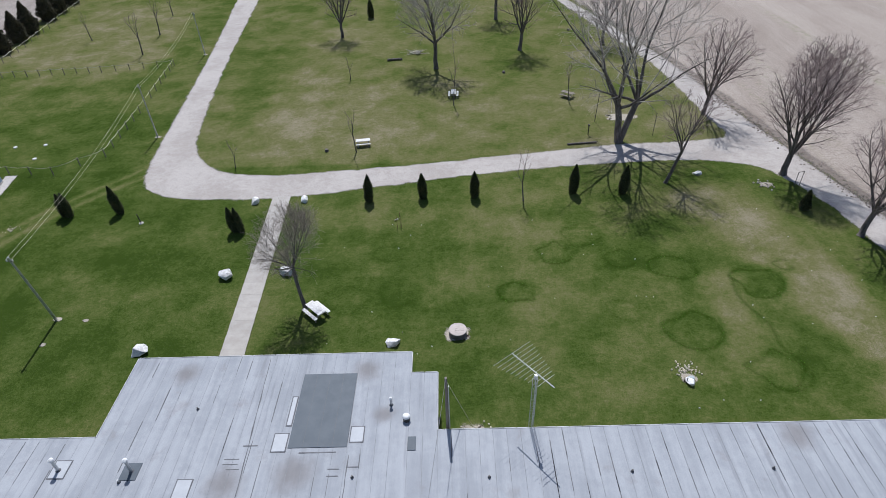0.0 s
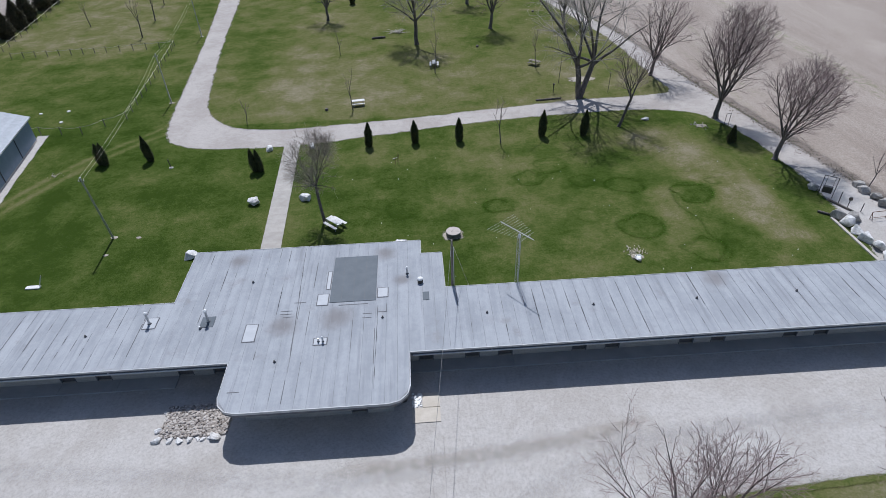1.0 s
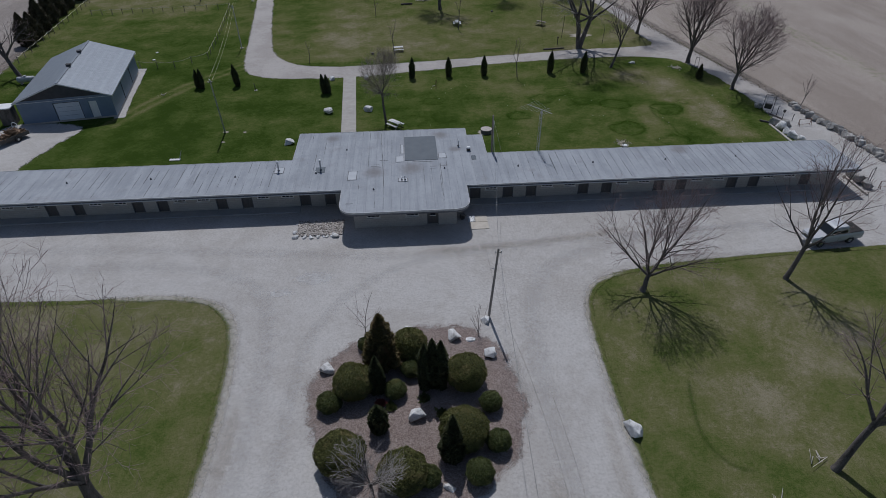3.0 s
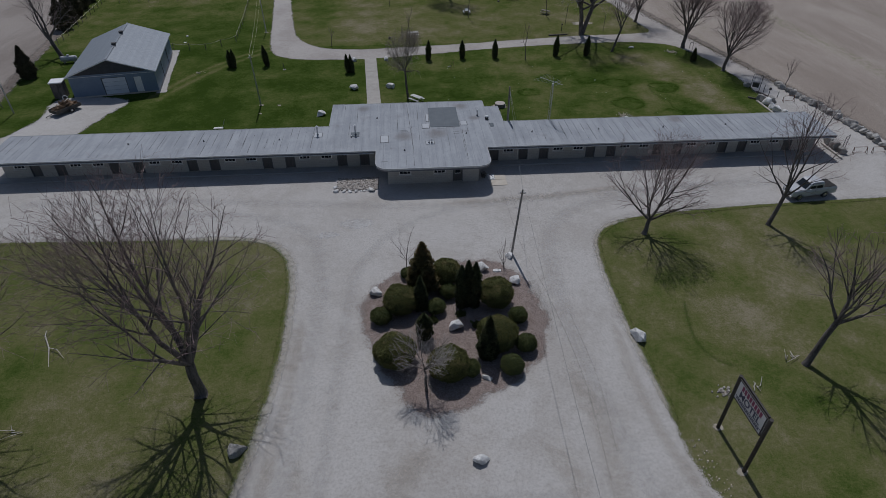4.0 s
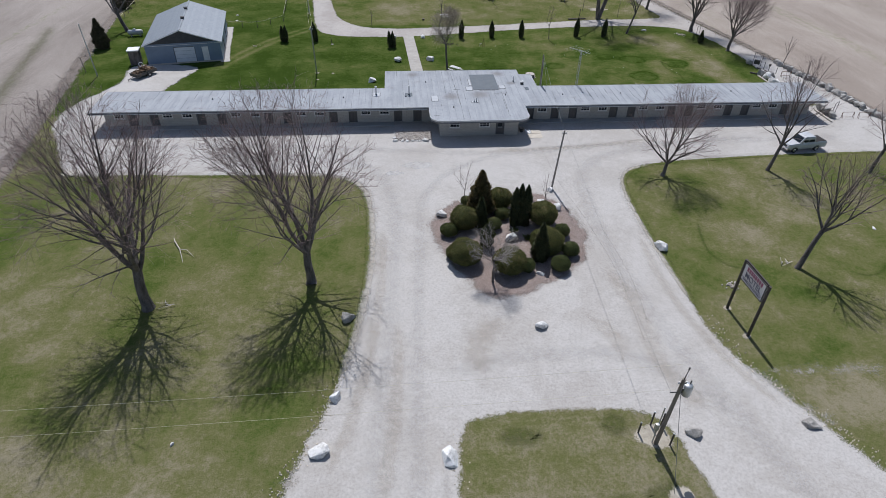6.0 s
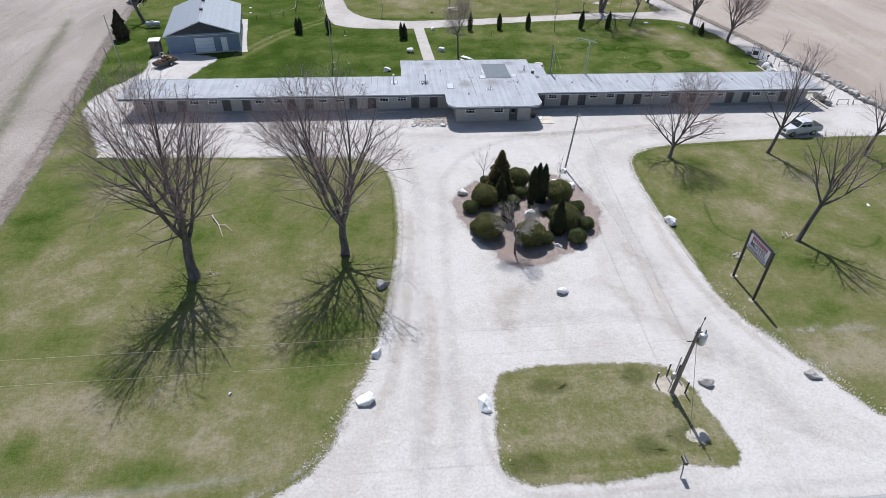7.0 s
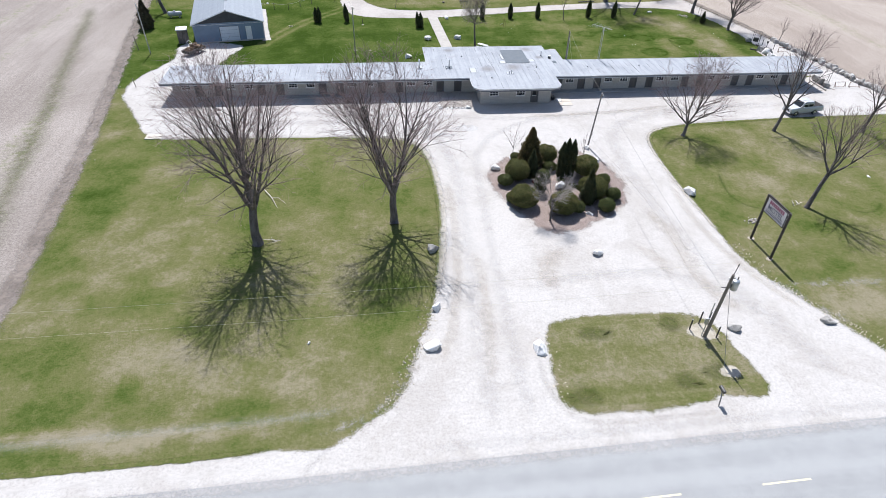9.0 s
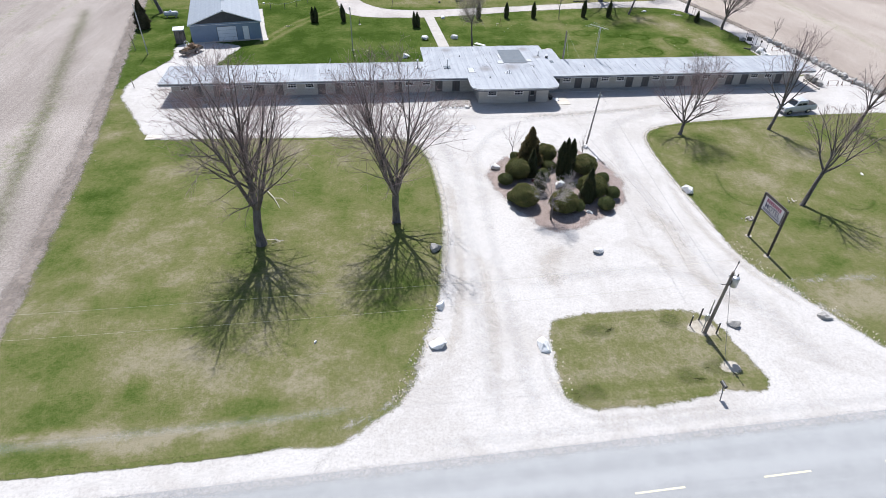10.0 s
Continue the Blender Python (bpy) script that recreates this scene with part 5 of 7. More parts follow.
def words(text, centre, right, up, size, material, parent, name="lettering"):
    """Raised letters facing along right x up."""
    cu = bpy.data.curves.new(name, "FONT")
    cu.body, cu.size, cu.align_x, cu.align_y, cu.extrude = text, size, "CENTER", "CENTER", 0.008
    cu.offset = 0.012
    tmp = bpy.data.objects.new(name, cu)
    scene.collection.objects.link(tmp)
    me = bpy.data.meshes.new_from_object(tmp.evaluated_get(bpy.context.evaluated_depsgraph_get()))
    bpy.data.objects.remove(tmp)
    out = right.cross(up)
    me.transform(Matrix(((right.x, up.x, out.x, centre.x), (right.y, up.y, out.y, centre.y), (right.z, up.z, out.z, centre.z), (0, 0, 0, 1))))
    me.materials.clear()
    me.materials.append(material)
    return part(name, me, material, parent)


UP = Vector((0, 0, 1))
for side in (1, -1):
    # seen from the west the text runs from the far post to the near one
    right, nrm = SD * side, (SD * side).cross(UP)
    face = SC + nrm * 0.088
    words("MOTEL", face + UP * -0.10, right, UP, 0.62, SIGN_INK, board)
    for k in range(8):
        slab_on(face + UP * 0.40 + right * (-0.86 + 0.245 * k), SD, 0.175, 0.34, 0.02, SIGN_RED, "name_bar", board, "faded red name bar")
    slab_on(face + UP * -0.40, SD, SW - 0.2, 0.035, 0.02, SIGN_INK, "rule_bar", board, "dark rule under the lettering")
    for k in range(14):
        slab_on(face + UP * -0.52 + right * (-1.04 + 0.16 * k), SD, 0.11, 0.11, 0.02, SIGN_INK, "small_bar", board, "dark bar of small writing")

# ---- shed ----
shed = thing("shed_building", "blue-grey sided garage with a pale shingled gable roof", "building")
O, U, W = Vector((-44.4, 37.2, 0)), Vector((-math.cos(radians(10)), -math.sin(radians(10)), 0)), Vector((-math.sin(radians(10)), math.cos(radians(10)), 0))
SHED_W, SHED_L, EAVE, RIDGE = 10.2, 15.7, 2.9, 4.72
shed_m = Matrix(((U.x, W.x, 0, O.x), (U.y, W.y, 0, O.y), (0, 0, 1, 0), (0, 0, 0, 1)))


def shed_part(name, bm, material, parent=shed, label=""):
    bmesh.ops.transform(bm, matrix=shed_m, verts=bm.verts)
    bmesh.ops.reverse_faces(bm, faces=bm.faces)
    return part(name, bm, material, parent, label)


shed_part("foundation", B(-0.03, SHED_W + 0.03, -0.03, SHED_L + 0.03, 0, 0.18), CONCRETE)
for name, a in (("wall", (0, 0.15, 0.153, SHED_L - 0.153)), ("wall", (SHED_W - 0.15, SHED_W, 0.153, SHED_L - 0.153)), ("wall", (0, SHED_W, SHED_L - 0.15, SHED_L))):
    shed_part(name, B(*a, 0.18, EAVE), BLUE_SIDING, shed, "blue-grey metal siding")
bm = wall_with_holes(0, SHED_W, 0, 0.15, EAVE, [(1.75, 2.65, 0.18, 2.2), (3.6, 6.4, 0.18, 2.3)], 0.18)
shed_part("wall", bm, BLUE_SIDING, shed, "blue-grey metal siding")
for y in (-0.01, SHED_L + 0.01):
    bm = bmesh.new()
    s = -0.02 if y < 0 else 0.02
    tri = [(0, EAVE), (SHED_W, EAVE), (SHED_W / 2, RIDGE - 0.06)]
    a, b = [bm.verts.new((x, y, z)) for x, z in tri], [bm.verts.new((x, y - s * 4, z)) for x, z in tri]
    bm.faces.new(a), bm.faces.new(b[::-1])
    for i in range(3):
        bm.faces.new((a[i], a[(i + 1) % 3], b[(i + 1) % 3], b[i]))
    bmesh.ops.recalc_face_normals(bm, faces=bm.faces)
    shed_part("gable", bm, GABLE, shed, "dark gable cladding")
garage = shed_part("garage_door", B(3.62, 6.38, 0.06, 0.10, 0.19, 2.28), SHED_DOOR, shed, "pale blue sectional garage door")
for z in (0.71, 1.23, 1.76):
    shed_part("door_groove", B(3.63, 6.37, 0.052, 0.0595, z - 0.012, z + 0.012), BLUE_SIDING, garage)
shed_part("door", B(1.78, 2.62, 0.06, 0.11, 0.2, 2.18), WHITE, shed, "white side door")
for x in (3.56, 6.40):
    shed_part("door_trim", B(x, x + 0.05, -0.02, 0.06, 0.19, 2.32), GABLE, shed)
shed_part("door_trim", B(3.61, 6.39, -0.02, 0.058, 2.29, 2.34), GABLE, shed)
for y in (5.4, 10.8):
    shed_part("downspout", B(-0.06, -0.004, y, y + 0.09, 0.15, EAVE), GABLE, shed, "dark wall batten")
SHINGLE = plain("pale_grey_metal_shingles", (0.215, 0.235, 0.26), (0.29, 0.31, 0.335), 2.2, 0.45, 0.35, bump=0.1, fine=16, vary=0.2)
for side in (0, 1):
    rows = 30
    e = -0.3 if side == 0 else SHED_W + 0.3
    deck = bmesh.new()
    pts = [(e, -0.35, EAVE - 0.1), (SHED_W / 2, -0.35, RIDGE), (SHED_W / 2, SHED_L + 0.35, RIDGE), (e, SHED_L + 0.35, EAVE - 0.1)]
    lo, hi = [deck.verts.new((x, y, z - 0.1)) for x, y, z in pts], [deck.verts.new(p) for p in pts]
    deck.faces.new(lo), deck.faces.new(hi[::-1])
    for i in range(4):
        deck.faces.new((lo[i], lo[(i + 1) % 4], hi[(i + 1) % 4], hi[i]))
    bmesh.ops.recalc_face_normals(deck, faces=deck.faces)
    slope = shed_part("roof", deck, WHITE, shed, "white roof edge under pale shingles")
    for k in range(rows):
        f0, f1 = k / rows, (k + 1) / rows + 0.006
        at = lambda f, dz: (e + (SHED_W / 2 - e) * f, EAVE - 0.1 + (RIDGE - EAVE + 0.1) * f + dz)
        (xa, za), (xb, zb) = at(f0, 0.022), at(min(f1, 1), 0.008)
        bm = bmesh.new()
        vs = [bm.verts.new(p) for p in ((xa, -0.33, za), (xa, SHED_L + 0.33, za), (xb, SHED_L + 0.33, zb), (xb, -0.33, zb), (xa, -0.33, za - 0.028), (xa, SHED_L + 0.33, za - 0.028))]
        bm.faces.new([vs[0], vs[1], vs[2], vs[3]]), bm.faces.new([vs[4], vs[5], vs[1], vs[0]])
        bmesh.ops.recalc_face_normals(bm, faces=bm.faces)
        shed_part("shingle_course", bm, SHINGLE, slope)
    shed_part("barge_board", B(min(e, SHED_W / 2), max(e, SHED_W / 2), -0.372, -0.352, EAVE - 0.16, EAVE - 0.12), WHITE, slope)
shed_part("ridge_cap", B(SHED_W / 2 - 0.12, SHED_W / 2 + 0.12, -0.35, SHED_L + 0.35, RIDGE + 0.01, RIDGE + 0.06, bevel=0.02), SHINGLE, shed)
for y in (5.6, 10.9):
    v = shed_part("ridge_vent", B(SHED_W / 2 - 0.24, SHED_W / 2 + 0.24, y - 0.24, y + 0.24, RIDGE + 0.05, RIDGE + 0.30, bevel=0.03), GABLE, shed, "dark box roof vent")
    shed_part("vent_hood", B(SHED_W / 2 - 0.27, SHED_W / 2 + 0.27, y - 0.27, y + 0.27, RIDGE + 0.302, RIDGE + 0.33), DARK_STEEL, v)
structure(sheet("shed_gravel_strip", [(O + U * a + W * b).to_2d().to_tuple() for a, b in ((0.3, -0.6), (-0.9, -0.5), (-0.75, 5), (-0.85, 11), (-0.9, 16.8), (0.3, 17))], 0.018, SHOULDER, 0.4, tuple(range(6))), "pale gravel strip along the shed wall", "gravel")

# ---- trees ----


def raw_mesh(name, verts, faces, smooth=True):
    me = bpy.data.meshes.new(name)
    me.from_pydata(verts, [], faces)
    if smooth:
        me.polygons.foreach_set("use_smooth", [True] * len(me.polygons))
    return me


class Wood:
    """Gathers tapered branch pipes into one mesh."""

    def __init__(self):
        self.v, self.f = [], []

    def limb(self, pts, radii, sides):
        first = len(self.v)
        ang = [2 * math.pi * i / sides for i in range(sides)]
        cs = [(math.cos(a), math.sin(a)) for a in ang]
        for k, p in enumerate(pts):
            d = (pts[min(k + 1, len(pts) - 1)] - pts[max(k - 1, 0)]).normalized()
            u = d.cross(Vector((0.3, 0.2, 0.93)) if abs(d.z) < 0.8 else Vector((1, 0.1, 0))).normalized()
            w = d.cross(u)
            r = radii[k]
            self.v += [tuple(p + u * (c * r) + w * (s * r)) for c, s in cs]
        for k in range(len(pts) - 1):
            a = first + k * sides
            for i in range(sides):
                j = (i + 1) % sides
                self.f.append((a + i, a + j, a + sides + j, a + sides + i))


def tree(x, y, h, seed, trunk_r, fork, limbs, spread, wide, twig=TWIG, lean=(0, 0), label="", group="bare trees", thick=0.010, dense=1.0, rise=0.03, stems=1, drift=(0, 0), levels=4, bend=0.07, low=0.12, droop=0.0):
    """A leafless tree whose branches end at an egg-shaped crown. fork: the bare trunk's share of the height. wide: the crown's radius.
    drift: how far the crown's top stands off its foot. stems: trunks from the ground. low: where along a limb its first side branch leaves."""
    rng = random.Random(seed)
    fork_h = h * fork
    tall = h - fork_h
    size = h / 15.0
    bark_from = 0.12 if twig is TWIG_PALE else 0.035
    trunk, crown = Wood(), Wood()
    phase = [rng.uniform(0, 6.28) for _ in range(3)]

    def inside(p):
        t = (p.z - fork_h * 0.92) / (h - fork_h * 0.92)
        if t <= 0 or t >= 1:
            return False
        dx, dy = p.x - x - lean[0] - drift[0] * t, p.y - y - lean[1] - drift[1] * t
        a = math.atan2(dy, dx)
        lump = 1 + 0.13 * math.sin(2 * a + phase[0]) + 0.11 * math.sin(3 * a + phase[1] + 5 * t) + 0.07 * math.sin(5 * a + phase[2] + 9 * t)
        prof = min(1.0, 0.58 + 1.25 * t) * math.sqrt(max(0.0, 1 - max(0.0, (t - 0.45) / 0.56) ** 2.2))
        return math.hypot(dx, dy) < wide * prof * lump

    def room(p, d):
        s = 0.0
        while s < h and inside(p + d * (s + 0.3)):
            s += 0.3
        return s

    def side(axis, angle, turn):
        u = axis.cross(Vector((0.2, 0.3, 0.9)) if abs(axis.z) < 0.9 else Vector((1, 0, 0))).normalized()
        w = axis.cross(u)
        return (axis * math.cos(angle) + (u * math.cos(turn) + w * math.sin(turn)) * math.sin(angle)).normalized()

    def branch(p, d, length, r0, level):
        k = max(2, min(9, int(length / (0.75 * size + 0.15)))) if level < 4 else 2
        pts, way = [p], d.copy()
        for i in range(k):
            way = (way + Vector((rng.gauss(0, 1), rng.gauss(0, 1), rng.gauss(0, 0.8))) * bend * (1.0 if level < 3 else 1.7) + Vector((0, 0, rise if level < 3 else rise - droop))).normalized()
            pts.append(pts[-1] + way * (length / k))
        end = thick * (1.0 if level < 3 else 0.6)
        radii = [max(end, r0 + (end - r0) * (i / k) ** (0.8 if level < 2 else 1.0)) for i in range(k + 1)]
        (trunk if r0 > bark_from or (level == 1 and twig is not TWIG_PALE) else crown).limb(pts, radii, (8, 5, 3, 3)[level - 1])
        if level >= levels:
            return
        gap = (0.70, 0.51, 0.31)[level - 1] * size ** 0.7 / dense
        count = max(2, int(length * (1 - low) / gap))
        turn = rng.uniform(0, 6.28)
        for c in range(count):
            f = low + (0.985 - low) * (c + rng.random() * 0.9) / count
            q = min(f, 0.985) * k
            i = int(q)
            at, axis, rad = pts[i].lerp(pts[i + 1], q - i), (pts[i + 1] - pts[i]).normalized(), radii[i] + (radii[i + 1] - radii[i]) * (q - i)
            turn += 2.4 + rng.uniform(-0.5, 0.5)
            major = level == 1 and f < 0.62 and c % 4 == 1
            cd = side(axis, radians(rng.uniform(16, 30) if major else rng.uniform(26, 54)), turn)
            free = room(at, cd)
            if level == 1:
                ln = free * rng.uniform(0.82, 1.0) if major else min(free * rng.uniform(0.75, 1.05), length * 0.5 * (1.15 - f) + 0.9 * size)
            elif level == 2:
                ln = min(free * 1.1, length * 0.55 * (1.15 - f) + 0.35 * size) * rng.uniform(0.7, 1.15)
            else:
                ln = rng.uniform(0.35, 0.95) * size ** 0.8
            if ln < 0.22 * size:
                ln = rng.uniform(0.22, 0.5) * size
            cr = rad * (0.72 if major else 0.55)
            branch(at, cd, ln, max(thick * 0.8, min(cr, 0.010 * ln ** 1.15 + thick * (1.0 if level < 3 else 0.3))) if not major else cr, 2 if major and ln < 2 else level + 1 if not major else 1 if c < 6 else 2)

    base = Vector((x, y, 0))
    for q in range(stems):
        a0 = 0.4 + q * math.tau / stems
        off = Vector((math.cos(a0), math.sin(a0), 0)) * (0.0 if stems == 1 else 0.28 * fork_h)
        foot = [base + off * f + Vector((lean[0] * f, lean[1] * f, fork_h * f)) + Vector((rng.gauss(0, 0.15), rng.gauss(0, 0.15), 0)) * trunk_r * (0 < f < 1) for f in (-0.03, 0.06, 0.3, 0.65, 1.0)]
        trunk.limb(foot, [trunk_r * v for v in (1.4, 1.14, 0.98, 0.9, 0.84)], 10)
        turn = rng.uniform(0, 6.28)
        for k in range(limbs):
            turn += math.tau / limbs + rng.uniform(-0.35, 0.35)
            a = radians(spread * (0.30 + 0.85 * ((k * 2) % limbs) / max(1, limbs - 1)) + rng.uniform(-4, 4))
            d = (Vector((math.sin(a) * math.cos(turn), math.sin(a) * math.sin(turn), math.cos(a))) + Vector((drift[0], drift[1], 0)) * 0.6 / tall + Vector((lean[0], lean[1], 0)) * 0.2 / max(fork_h, 0.5)).normalized()
            p = foot[-1] - Vector((0, 0, fork_h * 0.10 * (k > 1) * rng.random()))
            ln = max(room(p + d * 0.4, d) + 0.4, 0.4 * tall) * rng.uniform(0.92, 1.0)
            branch(p, d, ln, trunk_r * rng.uniform(0.48, 0.66) * min(1.0, (6 / limbs) ** 0.6), 1)
    ob = thing("tree", label, "tree", group)
    part("trunk", raw_mesh("trunk", trunk.v, trunk.f), BARK, ob)
    part("crown", raw_mesh("crown", crown.v, crown.f), twig, ob, "leafless branches and twigs")
    return ob


BIG = "large bare maple with a forked trunk on the front lawn"
tree(-37.9, -16.8, 16.4, 5, 0.38, 0.21, 6, 42, 6.8, TWIG, (0.1, 0.2), BIG, thick=0.009, drift=(-1.2, 0.3), droop=0.05, dense=1.0)
tree(-26.2, -14.6, 16.2, 8, 0.34, 0.18, 6, 44, 6.1, TWIG, (0.0, 0.1), BIG, thick=0.009, dense=1.0, rise=0.035)
LAWN = "bare young maple casting a branched shadow on the lawn"
tree(8.1, 0.7, 9.8, 12, 0.19, 0.15, 6, 54, 4.3, TWIG, (0.2, 0.1), LAWN, thick=0.008, drift=(0.3, 0), dense=0.98)
tree(19.7, 1.2, 12.2, 14, 0.18, 0.25, 6, 36, 3.8, TWIG, (0.5, 0.1), LAWN, thick=0.009, drift=(1.2, 0.1), dense=0.72)
tree(13.6, -14.9, 10.4, 17, 0.20, 0.36, 6, 36, 3.4, TWIG, (0.95, 0.3), "sparse bare tree with a leaning dark trunk", thick=0.012, dense=0.75, drift=(0.5, 0))
tree(30.3, 0.2, 10.2, 19, 0.18, 0.26, 5, 40, 3.3, TWIG, (0.5, 0.1), LAWN, thick=0.010, drift=(0.8, 0), dense=0.95)
tree(38.5, -4.0, 10.0, 20, 0.18, 0.3, 5, 40, 3.4, TWIG, (0.5, 0.1), LAWN, thick=0.010, dense=0.9)
LANE_T = "bare maple with reddish twigs beside the gravel lane"
tree(31.8, 49.5, 13.2, 21, 0.30, 0.16, 5, 26, 4.1, TWIG, (0.15, 0.05), LANE_T, thick=0.010, drift=(0.9, 0.4), dense=1.15)
tree(33.5, 39.2, 10.8, 22, 0.24, 0.20, 5, 36, 4.5, TWIG, (0.3, 0.1), LANE_T, thick=0.010, drift=(0.8, 0.3), dense=1.15)
tree(29.2, 63.8, 10.8, 23, 0.24, 0.18, 5, 36, 4.8, TWIG, (0.2, 0), LANE_T, thick=0.012, drift=(0.3, 0), dense=0.85)
tree(17.8, 57.4, 21.5, 24, 0.36, 0.20, 5, 52, 8.8, TWIG_PALE, (0.4, 0.3), "tall pale-twigged tree with twin trunks beside the lane", thick=0.012, stems=2, rise=0.0, droop=0.12, bend=0.11, dense=0.95, low=0.22)
tree(20.2, 48.6, 9.4, 25, 0.16, 0.36, 5, 36, 3.0, TWIG, (0.9, 0), "thin bare tree with a slender curved trunk", thick=0.011, dense=0.9)
PARK = "bare tree standing on the grass behind the lane"
tree(-17.7, 97.5, 10.8, 26, 0.24, 0.2, 5, 36, 4.2, TWIG, (0, 0), PARK, thick=0.018, dense=0.8)
tree(-2.2, 81.6, 13.5, 27, 0.30, 0.28, 5, 46, 6.2, TWIG_PALE, (0, 0), PARK, thick=0.020, dense=0.95, rise=0.01, droop=0.08, bend=0.1)
tree(10.4, 88.2, 12.0, 28, 0.27, 0.2, 5, 30, 4.0, TWIG, (0.2, 0), PARK, thick=0.018, dense=0.8)
tree(8.0, 104.5, 11.0, 29, 0.28, 0.3, 5, 36, 4.2, TWIG, (0, 0), PARK, thick=0.020, dense=0.9)
tree(23.2, 89.8, 11.0, 30, 0.24, 0.2, 5, 36, 4.2, TWIG, (0, 0), PARK, thick=0.018, dense=0.8)
tree(-63.2, 52.0, 10.5, 31, 0.30, 0.25, 4, 46, 5.0, TWIG, (-0.8, 0.2), "gnarled bare tree behind the shed", thick=0.014, dense=0.6, bend=0.14)
tree(-11.72, 32.25, 9.0, 32, 0.14, 0.42, 15, 78, 2.4, TWIG_TAN, (-0.25, 0.1), "round-headed fine-twigged bare tree beside the picnic table", thick=0.008, dense=1.5, rise=0.03, bend=0.12)
SAPLING = "slender bare sapling in the grass"
for k, (x, y, h, r, w) in enumerate(((-60.7, 100.3, 5.4, 0.07, 0.8), (-48.7, 92.2, 6.8, 0.10, 1.7), (-49.9, 102.4, 6.2, 0.10, 1.4), (-52.0, 114.2, 5.0, 0.08, 1.2), (6.2, 46.1, 5.6, 0.06, 1.1), (-10.7, 56.9, 5.8, 0.06, 0.9), (-23.2, 54.2, 3.4, 0.04, 0.6), (-14.0, 78.4, 3.6, 0.05, 0.5), (0.1, 68.6, 8.0, 0.06, 0.9), (14.4, 69.0, 6.0, 0.06, 1.0))):
    tree(x, y, h, 60 + k, r, 0.34, 3, 22, w, TWIG, (random.uniform(-0.2, 0.2), 0), SAPLING, "saplings", thick=0.012, dense=0.55, levels=3)
tree(-11.9, -15.3, 5.6, 80, 0.085, 0.40, 20, 104, 1.9, TWIG_LIGHT, (-0.1, 0.0), "small round-headed bare tree in the planting bed", thick=0.009, dense=1.5, rise=0.0, levels=3)
tree(38.9, 32.6, 4.6, 83, 0.05, 0.3, 4, 24, 0.9, TWIG, (0.4, 0.2), SAPLING, "saplings", thick=0.010, dense=0.6, levels=3)
tree(-12.85, -2.6, 4.2, 81, 0.035, 0.2, 5, 36, 1.2, TWIG, (0, 0), "thin bare shrub at the edge of the planting bed", "saplings", thick=0.006, dense=0.6, levels=3)
tree(-5.0, -3.0, 3.2, 82, 0.03, 0.05, 5, 18, 0.55, TWIG, (0, 0), "thin bare shrub at the edge of the planting bed", "saplings", thick=0.007, dense=0.5, levels=3)

# ---- evergreens ----


def sprays(name, place, count, size, up, rng, jitter=0.35):
    """Many small pointed leaf sprays that lie roughly on a surface. place(rng) gives a point and its outward direction."""
    v, f = [], []
    for _ in range(count):
        p, o = place(rng)
        loose = Vector((rng.gauss(0, jitter), rng.gauss(0, jitter), rng.gauss(0, jitter)))
        n = (o + loose).normalized()
        t = Vector((rng.gauss(0, 1), rng.gauss(0, 1), rng.gauss(0, 1) + 3 * up))
        t = (t - n * t.dot(n)).normalized()
        d = (t * 0.85 + n * 0.5).normalized()
        u = d.cross(n).normalized()
        s = size * rng.uniform(0.6, 1.4)
        k = len(v)
        b = p - d * s * 0.4
        v += [tuple(b), tuple(b + d * s * 0.35 + u * s * 0.34), tuple(b + d * s * 0.62 + u * s * 0.12), tuple(b + d * s), tuple(b + d * s * 0.62 - u * s * 0.12), tuple(b + d * s * 0.35 - u * s * 0.34)]
        f += [(k, k + 1, k + 2, k + 3), (k, k + 3, k + 4, k + 5)]
    return raw_mesh(name, v, f, False)


def dome_shrub(x, y, r, h, seed, material=YEW, label="clipped dome-shaped yew shrub with dark shaded base"):
    rng = random.Random(seed)
    off = Vector((rng.uniform(0, 50), rng.uniform(0, 50), 0))

    def radius(d):
        return 1 + 0.13 * noise.noise(d * 1.9 + off) + 0.06 * noise.noise(d * 5 + off)

    def shape(d):
        z = d.z * (h * 0.52 if d.z > 0 else h * 0.42)
        return Vector((x + d.x * r * radius(d), y + d.y * r * radius(d), h * 0.48 + z * radius(d)))

    def place(g):
        d = Vector((g.gauss(0, 1), g.gauss(0, 1), g.gauss(0.15, 1))).normalized()
        return shape(d) - d * g.uniform(-0.02, 0.14), d

    t = thing("shrub", label, "shrub", "bed shrubs")
    bm = bmesh.new()
    bmesh.ops.create_icosphere(bm, subdivisions=3, radius=1)
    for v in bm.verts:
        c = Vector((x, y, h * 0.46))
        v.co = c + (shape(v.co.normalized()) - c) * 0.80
    part("shade_dark_core", bm, CORE, t, smooth=True)
    part("foliage", sprays("foliage", place, int(10500 * r * r + 1800), 0.088, 0.1, rng, 0.5), material, t)
    part("stem", T([(x, y, 0), (x, y, h * 0.3)], 0.08, 6), BARK, t)
    return t


